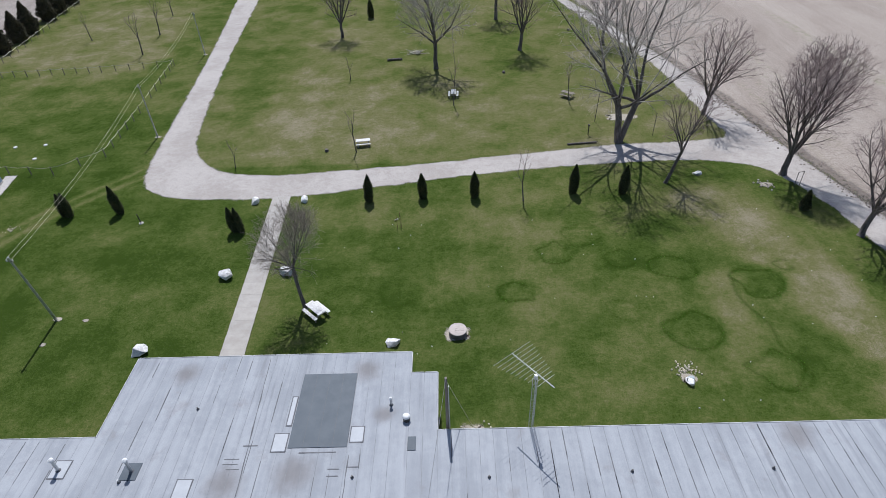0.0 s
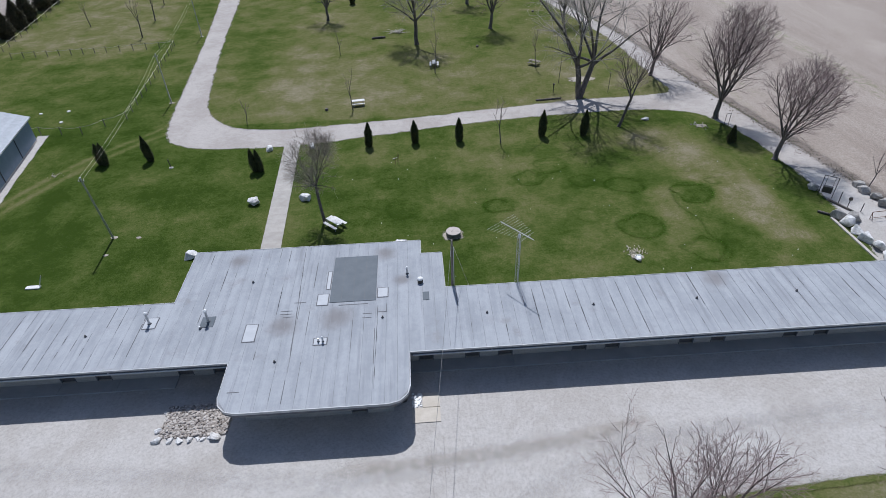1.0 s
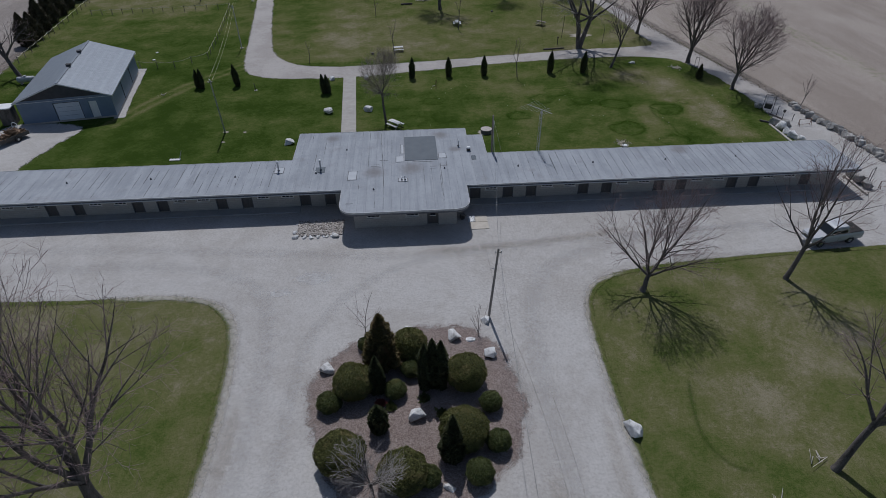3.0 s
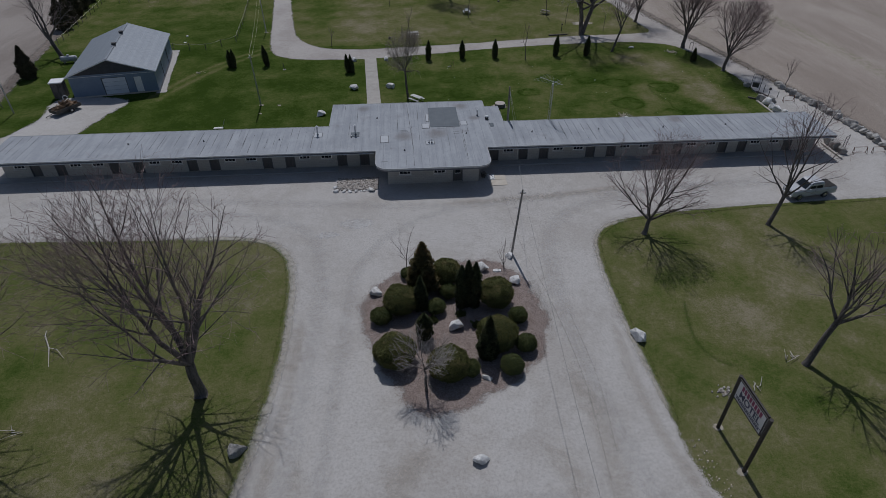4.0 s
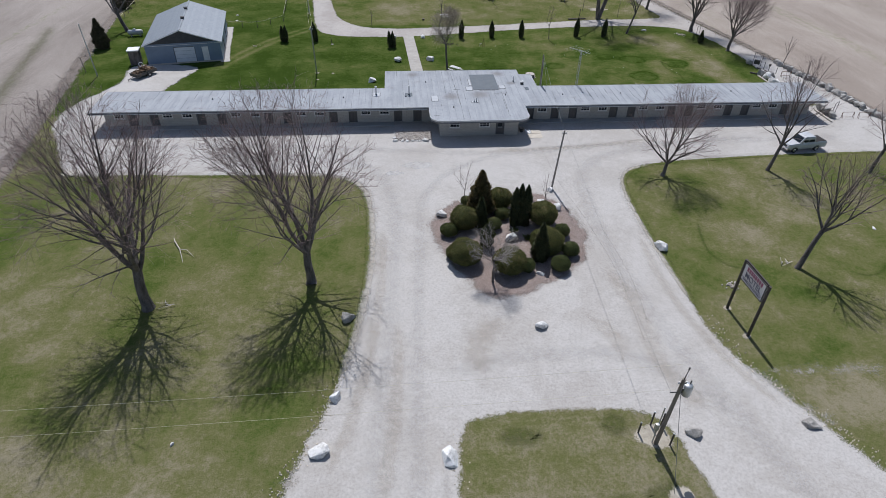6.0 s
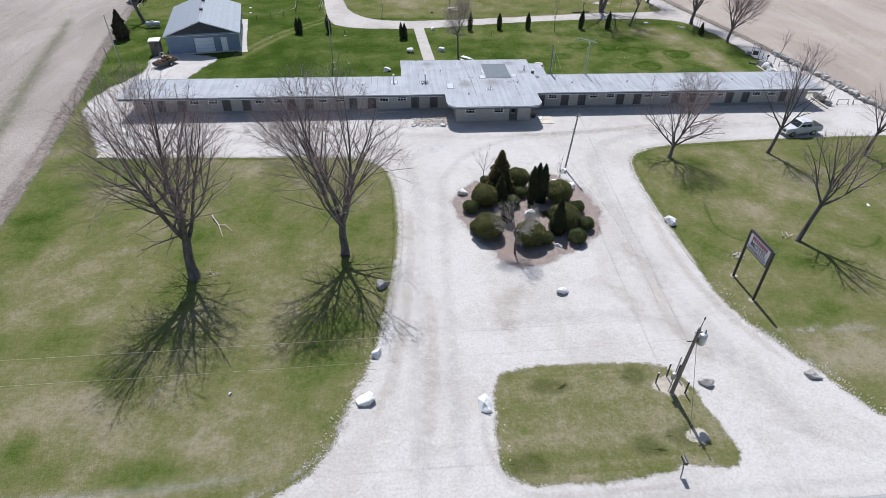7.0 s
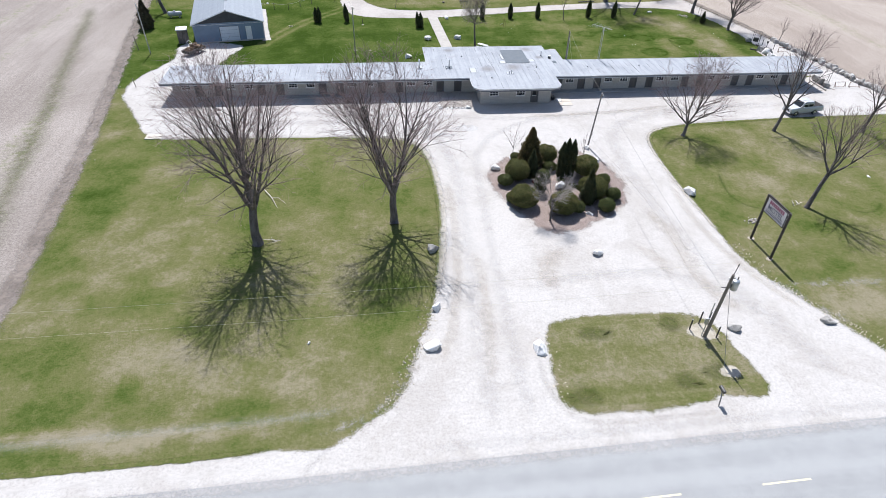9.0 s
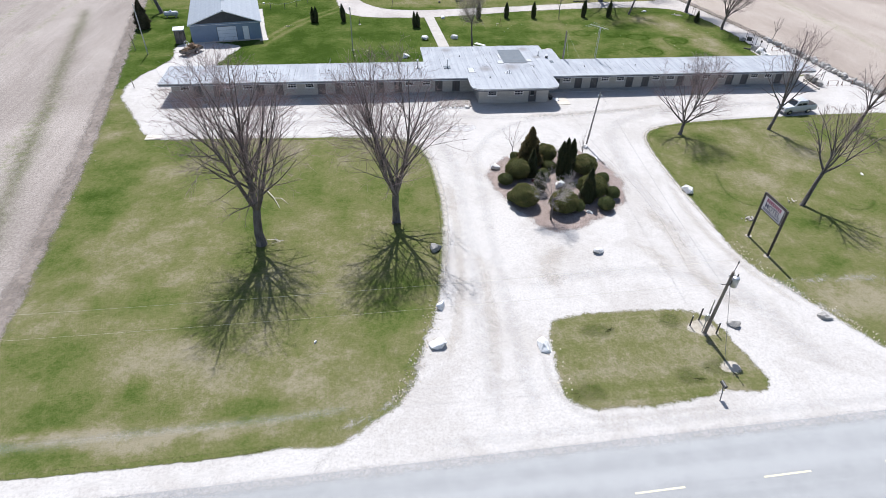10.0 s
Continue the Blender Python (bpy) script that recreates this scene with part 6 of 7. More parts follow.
def column(x, y, r, h, seed, material=CEDAR, label="narrow dark columnar cedar", group="columnar cedars", tips=1, count=None, size=0.16, blunt=0.55, lean=0.0, ragged=0.22):
    """A narrow evergreen, with one or more tips."""
    rng = random.Random(seed)
    spots = [(x, y, r, h)] if tips == 1 else [(x + (k - (tips - 1) / 2) * r * 1.9 / tips, y + rng.uniform(-0.15, 0.15), r * (0.72 if tips == 2 else 0.58), h * rng.uniform(0.88, 1.0)) for k in range(tips)]

    def girth(f):
        return (min(1.0, (1 - f) / (1 - blunt)) ** 0.8) * (0.72 + 0.28 * min(1, f * 5))

    def place(g):
        cx, cy, cr, ch = spots[g.randrange(len(spots))]
        f, a = g.random() ** 1.15, g.uniform(0, 6.283)
        rr = cr * girth(f) * (0.9 + ragged * noise.noise(Vector((math.cos(a) * 2, math.sin(a) * 2, f * ch * 1.6 + seed)))) * g.uniform(0.7, 1.1)
        return Vector((cx + rr * math.cos(a) + lean * f, cy + rr * math.sin(a), 0.05 + f * (ch - 0.1))), Vector((math.cos(a), math.sin(a), 0))

    t = thing("evergreen", label, "evergreen", group)
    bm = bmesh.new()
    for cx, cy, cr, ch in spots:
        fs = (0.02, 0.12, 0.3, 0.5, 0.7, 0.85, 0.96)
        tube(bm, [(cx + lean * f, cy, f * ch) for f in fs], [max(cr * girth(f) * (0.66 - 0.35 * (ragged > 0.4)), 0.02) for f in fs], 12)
    part("shade_dark_core", bm, CORE, t, smooth=True)
    part("foliage", sprays("foliage", place, int((count or 1500 * r * h) * 1.3), size * 1.35, 0.9, rng, 0.45), material, t)
    part("trunk", T([(x, y, 0), (x, y, h * 0.2)], 0.06, 6), BARK, t)
    return t


for k, (x, y, r, h) in enumerate(((-13.4, -7.5, 1.22, 1.9), (-14.85, -8.65, 0.72, 1.05), (-9.8, -4.6, 1.1, 2.0), (-9.75, -6.2, 0.66, 0.95), (-10.8, -7.9, 0.64, 1.0), (-6.3, -7.3, 1.24, 2.0), (-4.97, -9.3, 0.64, 1.1), (-6.85, -11.5, 1.32, 2.1), (-4.9, -12.1, 0.68, 1.15), (-6.2, -14.0, 0.73, 1.2), (-13.85, -12.6, 1.28, 2.0), (-14.75, -11.9, 0.6, 1.0), (-10.4, -14.0, 1.24, 2.05), (-8.95, -14.05, 0.58, 1.1), (-12.8, -3.75, 0.52, 0.8))):
    dome_shrub(x, y, r * 1.08, h * 1.04, 100 + k, YEW if r > 1 else YEW_DEEP, "broad clipped yew mound in the planting bed" if r > 1 else "small round clipped evergreen in the planting bed")
column(-11.65, -5.3, 1.0, 4.4, 130, JUNIPER, "bronzed juniper rising to a ragged point in the planting bed", "bed conifers", count=9000, size=0.24, blunt=0.35, ragged=0.8)
column(-11.95, -7.55, 0.58, 3.2, 131, CEDAR, "slim dark cedar in the planting bed", "bed conifers", count=3500, size=0.12, blunt=0.4)
column(-8.42, -7.5, 0.80, 4.3, 132, CEDAR, "dark columnar cedar with three pointed tips in the planting bed", "bed conifers", 3, 8500, 0.12, 0.72)
column(-7.6, -12.6, 0.80, 3.75, 133, CEDAR, "conical dark cedar in the planting bed", "bed conifers", count=5500, size=0.13, blunt=0.25)
column(-11.8, -10.5, 0.60, 2.3, 134, CEDAR, "slim dark cedar behind the small bare tree", "bed conifers", count=3200, size=0.12, blunt=0.6)
for k, (x, y) in enumerate(((-36.7, 45.7), (-31.8, 46.0), (-19.6, 42.4), (-8.3, 46.8), (-3.2, 47.1), (1.7, 47.0), (11.0, 47.2), (15.6, 46.9))):
    tips = 2 if k in (0, 2) else 1
    column(x, y, (0.58 if tips == 2 else 0.45), 1.0 * (2.8, 3.0, 2.7, 2.9, 2.7, 2.8, 3.1, 3.0)[k], 140 + k, CEDAR, "twin-topped dark columnar cedar on the lawn" if tips == 2 else "narrow dark columnar cedar on the lawn", "columnar cedars", tips, 2400, 0.11, 0.58, (0.0, -0.25, -0.2, 0.05, -0.05, 0.0, 0.1, 0.15)[k])
column(30.8, 43.3, 0.5, 2.0, 150, CEDAR, "small conical cedar near the lane", "columnar cedars", count=1300, blunt=0.2)
column(-14.0, 108.2, 0.6, 3.2, 151, CEDAR, "small dark cedar on the grass behind the lane", "columnar cedars", count=1300)
for k, (x, y, h) in enumerate(((-69.0, 66.5, 5.0), (-69.6, 70.0, 4.2), (-70.4, 74.5, 5.4), (-71.3, 79.5, 5.2), (-72.2, 84.5, 4.6), (-73.0, 89.5, 5.0), (-72.9, 95.4, 5.2), (-73.6, 101.2, 5.0), (-74.3, 106.0, 5.4), (-75.5, 114.0, 5.2), (-76.3, 119.5, 5.4), (-77.2, 126, 5.0), (-63.8, 43.4, 4.4))):
    column(x, y, 1.55 if k < 12 else 1.15, h, 160 + k, CONIFER, "dense dull brownish conifer at the field edge", "field-edge conifers", count=4200, size=0.24, blunt=0.35, ragged=0.45)
for k, (x, y) in enumerate(((-9.0, -8.4), (-8.0, -9.6), (-11.1, -8.9), (-7.6, -10.0), (-11.7, -8.6))):
    rng = random.Random(200 + k)
    t = thing("grass_clump", "low spiky tuft in the wood-chip bed" if k != 4 else "low reddish barberry tuft in the wood-chip bed", "plant", "bed tufts")
    part("blades", sprays("blades", lambda g: (Vector((x + g.gauss(0, 0.12), y + g.gauss(0, 0.12), 0.12)), Vector((g.gauss(0, 1), g.gauss(0, 1), 0.6)).normalized()), 260, 0.3, 0.5, rng), MAROON if k == 4 else YEW_DEEP, t)

# ---- rocks ----


def rock_mesh(seed, sx, sy, sz):
    """An angular block: the hull of points on a rounded box, its edges worn and its faces pitted."""
    rng = random.Random(seed)
    bm = bmesh.new()
    for _ in range(17):
        d = Vector((rng.gauss(0, 1), rng.gauss(0, 1), rng.gauss(0, 1))).normalized()
        k = rng.uniform(0.80, 1.0) / (abs(d.x) ** 4.5 + abs(d.y) ** 4.5 + abs(d.z) ** 4.5) ** (1 / 4.5)
        bm.verts.new((d.x * k * sx, d.y * k * sy, max(d.z * k, -0.45) * sz * 0.66))
    bmesh.ops.convex_hull(bm, input=bm.verts)
    bmesh.ops.delete(bm, geom=[v for v in bm.verts if not v.link_faces], context="VERTS")
    bmesh.ops.dissolve_limit(bm, angle_limit=radians(9), verts=bm.verts, edges=bm.edges)
    bmesh.ops.bevel(bm, geom=list(bm.edges), offset=0.05 * min(sx, sy), segments=1, affect="EDGES", profile=0.6)
    bmesh.ops.triangulate(bm, faces=bm.faces)
    bmesh.ops.subdivide_edges(bm, edges=[e for e in bm.edges if e.calc_length() > 0.25], cuts=1)
    bmesh.ops.triangulate(bm, faces=bm.faces)
    off = Vector((seed * 3.1, seed * 1.7, 0))
    for v in bm.verts:
        v.co += Vector((noise.noise(v.co * 4 + off), noise.noise(v.co * 4 - off), noise.noise(v.co * 5 + off))) * 0.10 * min(sx, sy)
    low = min(v.co.z for v in bm.verts)
    for v in bm.verts:
        v.co.z -= low + 0.02
    bmesh.ops.recalc_face_normals(bm, faces=bm.faces)
    return mesh_of(bm, "boulder")


def boulder(x, y, sx, sy, sz, seed, label="pale angular limestone boulder", group="boulders", turn=None, material=ROCK):
    ob = part("boulder", rock_mesh(seed, sx * 0.92, sy * 0.92, sz * 0.95), material)
    ob.matrix_basis = pose(x, y, 0, 0, 0, random.Random(seed).uniform(0, 180) if turn is None else turn)
    return tagged(ob, label, "boulder", group)


LAWN_ROCK = "pale limestone boulder resting on the lawn"
for k, (x, y, a, b, c) in enumerate(((-19.3, 47.2, 0.6, 0.5, 0.6), (-14.5, 47.3, 0.6, 0.5, 0.6), (-18.75, 36.0, 0.75, 0.6, 0.7), (-14.0, 36.2, 0.75, 0.55, 0.7), (-22.5, 27.9, 0.75, 0.55, 0.7), (-4.8, 28.3, 0.6, 0.5, 0.75), (14.3, 24.2, 0.4, 0.32, 0.34))):
    boulder(x, y, a, b, c, 300 + k, LAWN_ROCK, "lawn boulders")
BED_ROCK = "white-topped limestone boulder by the planting bed"
for k, (x, y, a, b, c) in enumerate(((-15.3, -5.6, 0.62, 0.5, 0.65), (-12.95, -3.4, 0.55, 0.4, 0.45), (-9.5, -9.7, 0.62, 0.6, 0.8), (-4.4, -5.0, 0.6, 0.55, 0.7), (-4.35, -1.75, 0.42, 0.4, 0.5), (-6.7, -3.3, 0.75, 0.5, 0.65), (-9.7, -2.4, 0.7, 0.35, 0.4), (-7.9, -14.5, 0.4, 0.3, 0.35))):
    boulder(x, y, a, b, c, 320 + k, BED_ROCK, "bed boulders", 15 + 17 * k)
boulder(-5.6, -3.5, 0.42, 0.3, 0.14, 333, "flat pale stone by the planting bed", "bed boulders", 0)
DRIVE_ROCK = "pale limestone boulder marking the drive edge"
for k, (x, y, a, b, c) in enumerate(((3.15, -11.7, 0.6, 0.75, 0.75), (-24.1, -29.9, 0.75, 0.6, 0.65), (-23.5, -26.2, 0.45, 0.55, 0.6), (-16.6, -30.8, 0.55, 0.8, 0.75), (-1.85, -30.1, 0.62, 0.45, 0.42), (5.75, -29.9, 0.68, 0.5, 0.42), (-9.05, -20.5, 0.62, 0.42, 0.6), (-23.0, -18.9, 0.7, 0.5, 0.65))):
    boulder(x, y, a, b, c, 340 + k, DRIVE_ROCK, "drive boulders", (0, 20, 0, 10, -15, -20, 0, 10)[k], ROCK_GREY if k in (4, 5, 7) else ROCK)
EDGE_ROCK = "large grey boulder in a row along the gravel drive"
edge = [(38.2, 33.2), (38.4, 32.2), (38.5, 31.0), (38.6, 29.8), (38.9, 28.2), (39.1, 26.6), (39.4, 25.2), (39.7, 23.8), (39.8, 22.3), (40.0, 20.9), (40.1, 19.6), (40.3, 18.4), (40.3, 17.2), (40.4, 15.9), (40.6, 14.5), (40.9, 13.2), (41.2, 11.9), (41.5, 10.4)]
edge += [((a[0] + b[0]) / 2 + 0.1, (a[1] + b[1]) / 2) for a, b in zip(edge[3:], edge[4:])]
for k, (x, y) in enumerate(edge):
    g = random.Random(k)
    boulder(x + g.uniform(-0.15, 0.15), y, g.uniform(0.52, 0.68), g.uniform(0.46, 0.6), g.uniform(0.68, 0.9), 360 + k, EDGE_ROCK, "drive-edge boulders", None, ROCK_GREY)
for k, (x, y) in enumerate(((33.55, 27.3), (33.6, 26.05), (33.65, 24.85), (34.05, 23.7), (34.15, 22.5), (34.2, 21.2), (34.5, 27.9), (34.0, 33.3), (33.4, 28.4), (34.6, 15.0), (34.9, 14.0), (34.5, 16.1))):
    g = random.Random(50 + k)
    boulder(x, y, g.uniform(0.58, 0.74), g.uniform(0.5, 0.64), g.uniform(0.8, 1.05), 390 + k, EDGE_ROCK if k < 9 else "grey boulder by the end wall of the motel", "lawn-corner boulders", None, ROCK if k < 6 else ROCK_GREY)
for k, (x, y, s) in enumerate(((-19.4, 9.7, 0.36), (-19.5, 10.5, 0.3), (-18.6, 9.72, 0.3), (-18.05, 9.65, 0.3), (-17.45, 9.68, 0.28), (-17.0, 9.7, 0.2), (-16.65, 9.68, 0.22), (-15.95, 9.75, 0.45), (-16.3, 9.7, 0.2), (-19.45, 11.8, 0.18))):
    boulder(x, y, s, s * 0.75, s * 0.85, 410 + k, "rounded tan field stone edging the cobble bed", "edging stones", None, ROCK)
bed = new("cobble_bed", raw_mesh("cobble_bed", *(lambda v, f: (v, f))([], [])))
vs, fs = [], []
g = random.Random(5)
for _ in range(1500):
    x, y, r = g.uniform(-19.3, -15.3), g.uniform(9.9, 12.2), g.uniform(0.045, 0.13)
    k = len(vs)
    z = 0.03 + g.uniform(0, 0.06)
    t = g.uniform(0, 3)
    ring = [(x + r * math.cos(t + a) * g.uniform(0.8, 1.2), y + r * math.sin(t + a) * g.uniform(0.7, 1.1)) for a in (0, 1.05, 2.1, 3.14, 4.2, 5.24)]
    vs += [(px, py, 0.01) for px, py in ring] + [(x + (px - x) * 0.75, y + (py - y) * 0.75, z + r * 0.45) for px, py in ring] + [(x, y, z + r * 0.6)]
    fs += [(k + i, k + (i + 1) % 6, k + 6 + (i + 1) % 6, k + 6 + i) for i in range(6)] + [(k + 6 + i, k + 6 + (i + 1) % 6, k + 12) for i in range(6)]
bed.data = raw_mesh("cobble_bed", vs, fs, False)
bed.data.materials.append(COBBLE)
tagged(bed, "loose mixed cobbles filling a bed beside the office", "cobbles", kind="stuff")
vs, fs = [], []
for _ in range(60):
    x, y, r = g.uniform(-4.2, -3.62), g.uniform(10.95, 12.0), g.uniform(0.05, 0.13)
    k = len(vs)
    ring = [(x + r * math.cos(a) * g.uniform(0.8, 1.2), y + r * math.sin(a) * g.uniform(0.7, 1.1)) for a in (0, 1.05, 2.1, 3.14, 4.2, 5.24)]
    vs += [(px, py, 0.01) for px, py in ring] + [(x + (px - x) * 0.75, y + (py - y) * 0.75, 0.05 + r * 0.35) for px, py in ring]
    fs += [(k + i, k + (i + 1) % 6, k + 6 + (i + 1) % 6, k + 6 + i) for i in range(6)] + [tuple(k + 6 + i for i in range(6))]
wb = new("white_stones", raw_mesh("white_stones", vs, fs, False))
wb.data.materials.append(WHITE)
tagged(wb, "white decorative stones beside the step slab", "stones", kind="stuff")
vs, fs = [], []
HEAPS = ((14.4, 25.3, 0.40, 75, CHIP, "scatter of small tan stone chips on the lawn"), (29.4, 47.7, 0.5, 26, COBBLE, "low ring of grey stones sunk in the grass"), (-41.0, 43.8, 0.4, 22, CHIP, "few pale stones in the grass beside the wheel tracks"), (0.9, 20.9, 0.4, 26, CHIP, "few pale pebbles in the grass behind the motel"), (6.95, -16.8, 0.3, 40, COBBLE, "little ring of white stones in the grass by the sign"))
for hx, hy, hs, count, mt, label in HEAPS:
    vs, fs = [], []
    for _ in range(count):
        x, y, r = hx + g.gauss(0, hs), hy + g.gauss(0, hs * 0.7), g.uniform(0.025, 0.075) * (1.6 if mt is COBBLE else 1.0)
        k = len(vs)
        ring = [(x + r * math.cos(a) * g.uniform(0.8, 1.2), y + r * math.sin(a) * g.uniform(0.7, 1.1)) for a in (0, 1.05, 2.1, 3.14, 4.2, 5.24)]
        vs += [(px, py, 0.01) for px, py in ring] + [(x + (px - x) * 0.75, y + (py - y) * 0.75, 0.05 + r * 0.5) for px, py in ring]
        fs += [(k + i, k + (i + 1) % 6, k + 6 + (i + 1) % 6, k + 6 + i) for i in range(6)] + [tuple(k + 6 + i for i in range(6))]
    wb = new("stone_heap", raw_mesh("stone_heap", vs, fs, False))
    wb.data.materials.append(mt)
    tagged(wb, label, "stones", kind="stuff")
blk = thing("concrete_block", "pale blue-grey block with a short dark pipe in the gravel", "block")
part("block", B(14.30, 14.68, 24.40, 24.66, 0.02, 0.14, bevel=0.03), PALE_BLUE, blk)
part("pipe", T([(14.08, 24.2, 0.0), (14.12, 24.25, 0.42)], 0.03, 8), DARK_STEEL, blk)
kb = new("walk_kerb")
structure(kb, "pale concrete kerb at the end of the motel walk", "kerb")
for k in range(3):
    part("kerb_stone", B(33.82, 34.02, 12.5 + 1.2 * k, 13.69 + 1.2 * k, 0.0, 0.2, bevel=0.02), CONCRETE, kb)
# loose chips along the drive edges and single pale stones in the back lawn
def chips(name, spots, low, high, material, label):
    vs, fs, g = [], [], random.Random(len(spots))
    for x, y in spots:
        r, k = g.uniform(low, high), len(vs)
        ring = [(x + r * math.cos(a) * g.uniform(0.7, 1.2), y + r * math.sin(a) * g.uniform(0.7, 1.2)) for a in (0, 1.26, 2.5, 3.77, 5.0)]
        vs += [(px, py, 0.0) for px, py in ring] + [(x + (px - x) * 0.6, y + (py - y) * 0.6, 0.035 + r * 0.6) for px, py in ring]
        fs += [(k + i, k + (i + 1) % 5, k + 5 + (i + 1) % 5, k + 5 + i) for i in range(5)] + [tuple(k + 5 + i for i in range(5))]
    ob = new(name, raw_mesh(name, vs, fs, False))
    ob.data.materials.append(material)
    tagged(ob, label, "stones", kind="stuff")


g = random.Random(31)
edge_spots = []
for ax, ay, bx, by, n_chips in ((-23.3, -24.5, -24.9, -29.5, 90), (-24.9, -29.5, -27.2, -34.6, 110), (3.2, -20.0, 4.5, -25.6, 70), (4.5, -25.6, 8.6, -33.2, 130), (8.6, -33.2, 14.5, -36.6, 70), (-16.2, -29.0, -16.3, -35.0, 50)):
    edge_spots += [(ax + (bx - ax) * f + g.gauss(0, 0.35), ay + (by - ay) * f + g.gauss(0, 0.3)) for f in (g.random() for _ in range(n_chips))]
chips("edge_chips", edge_spots, 0.025, 0.07, CHIP, "loose limestone chips along the drive edges")
chips("lawn_pebbles", [(g.uniform(-12, 32), g.uniform(20.5, 44)) for _ in range(48)], 0.02, 0.05, FLAKED, "single pale pebbles scattered over the back lawn")
# stray stones and clods along the field edge and drive edges
vs, fs = [], []
for _ in range(1800):
    if g.random() < 0.4:
        f = g.random()
        x, y = 42.0 - 9.6 * f + g.gauss(0, 0.4) - 0.4, 18 + 52 * f
    else:
        f = g.random()
        x, y = -57.2 - 9.2 * f + g.gauss(0, 0.5), -8 + 55 * f
    r = g.uniform(0.04, 0.15) if x > 0 else g.uniform(0.03, 0.10)
    k = len(vs)
    ring = [(x + r * math.cos(a) * g.uniform(0.7, 1.2), y + r * math.sin(a) * g.uniform(0.7, 1.2)) for a in (0, 1.26, 2.5, 3.77, 5.0)]
    vs += [(px, py, 0.0) for px, py in ring] + [(x, y, r * g.uniform(0.6, 1.1))]
    fs += [(k + i, k + (i + 1) % 5, k + 5) for i in range(5)]
cl = new("field_edge_clods", raw_mesh("field_edge_clods", vs, fs, False))
cl.data.materials.append(DIRT)
tagged(cl, "stones and dark soil clods along the field edges", "clods", kind="stuff")

# ---- lawn furniture and small things ----


def picnic_table(x, y, turn, top_mat, label, size=0.86):
    t = thing("picnic_table", label, "picnic table", "picnic tables", at=pose(x, y, 0, 0, 0, turn) @ Matrix.Scale(size, 4))
    for k in range(5):
        part("tabletop_plank", B(-0.92, 0.92, -0.36 + 0.146 * k, -0.36 + 0.146 * k + 0.136, 0.70, 0.745, bevel=0.006), top_mat, t)
    for s in (-1, 1):
        for k in range(2):
            y0 = s * 0.62 - 0.14 + 0.145 * k
            part("bench_plank", B(-0.92, 0.92, y0, y0 + 0.135, 0.41, 0.45, bevel=0.006), top_mat, t)
        part("crossbar", B(s * 0.62 - 0.03, s * 0.62 + 0.03, -0.8, 0.8, 0.36, 0.408), WOOD_GREY, t)
        for q in (-1, 1):
            part("leg", T([(s * 0.68, q * 0.62, 0), (s * 0.68, q * 0.24, 0.70)], 0.045, 6), WOOD_GREY, t)
    return t


picnic_table(-10.68, 31.4, -45, FLAKED, "picnic table with flaking white planks under a bare tree", 0.92)
picnic_table(-10.1, 58.5, 8, FLAKED, "white-planked picnic table beside a sapling")
picnic_table(0.1, 71.4, 88, FLAKED, "white-planked picnic table beside a sapling")
picnic_table(14.4, 70.0, -40, WOOD_POLE, "dark weathered picnic table on the grass")
fr = thing("well_cap", "round concrete well cap with a worn flat top", "well cap")
part("ring", tube(bmesh.new(), [(-0.3, 29.02, z) for z in (0, 0.40)], [0.63, 0.61], 28), WELL_RING, fr, "dark weathered concrete ring")
part("lid", tube(bmesh.new(), [(-0.3, 29.02, z) for z in (0.40, 0.415, 0.46, 0.472)], [0.605, 0.635, 0.63, 0.60], 28), WELL_LID, fr, "buff concrete lid with dark cracks")
g = random.Random(77)
for k in range(5):
    a, q = g.uniform(0, 6.28), Vector((-0.3 + g.uniform(-0.25, 0.25), 29.02 + g.uniform(-0.2, 0.2), 0.474))
    w = Vector((math.cos(a), math.sin(a), 0))
    part("crack", T([q, q + w * 0.12, q + w * 0.2 + Vector((w.y, -w.x, 0)) * 0.06], 0.008, 4), DARK_STEEL, fr)
log = part("log", T([(-9.4, 85.3, 0.16), (-8.4, 85.5, 0.17), (-7.2, 85.6, 0.16)], [0.17, 0.16, 0.15], 10), BARK)
tagged(log, "dark fallen log lying on the grass", "log")
for bx, by, n_twigs, size, seed in ((-5.2, 88.2, 26, 1.0, 9), (-36.8, -16.4, 3, 0.45, 11), (-5.6, 43.4, 3, 0.3, 12), (9.2, -16.6, 4, 0.4, 13), (12.9, -14.2, 5, 0.5, 14)):
    br, g = Wood(), random.Random(seed)
    for k in range(n_twigs):
        a = Vector((bx + g.uniform(-0.4, 0.5) * size, by + g.uniform(-0.4, 0.4) * size, 0.06))
        br.limb([a, a + Vector((g.gauss(0, 0.6), g.gauss(0, 0.5), 0.2)) * size, a + Vector((g.gauss(0, 1.2), g.gauss(0, 1.0), g.uniform(0.1, 0.5))) * size], [0.035, 0.025, 0.012], 4)
    lb = new("fallen_branch", raw_mesh("fallen_branch", br.v, br.f))
    lb.data.materials.append(STICK)
    tagged(lb, "pale fallen branch lying on the grass", "branch", "fallen branches")
st = Wood()
for line, rr in (([(-38.6, -7.9, 0.05), (-38.3, -8.6, 0.22), (-37.6, -9.7, 0.12), (-36.9, -11.4, 0.05)], [0.02, 0.05, 0.045, 0.015]), ([(-37.6, -9.7, 0.12), (-36.9, -10.0, 0.25), (-36.2, -10.7, 0.06)], [0.035, 0.03, 0.012])):
    st.limb([Vector(p) for p in line], rr, 5)
stick = new("fallen_branch", raw_mesh("fallen_branch", st.v, st.f))
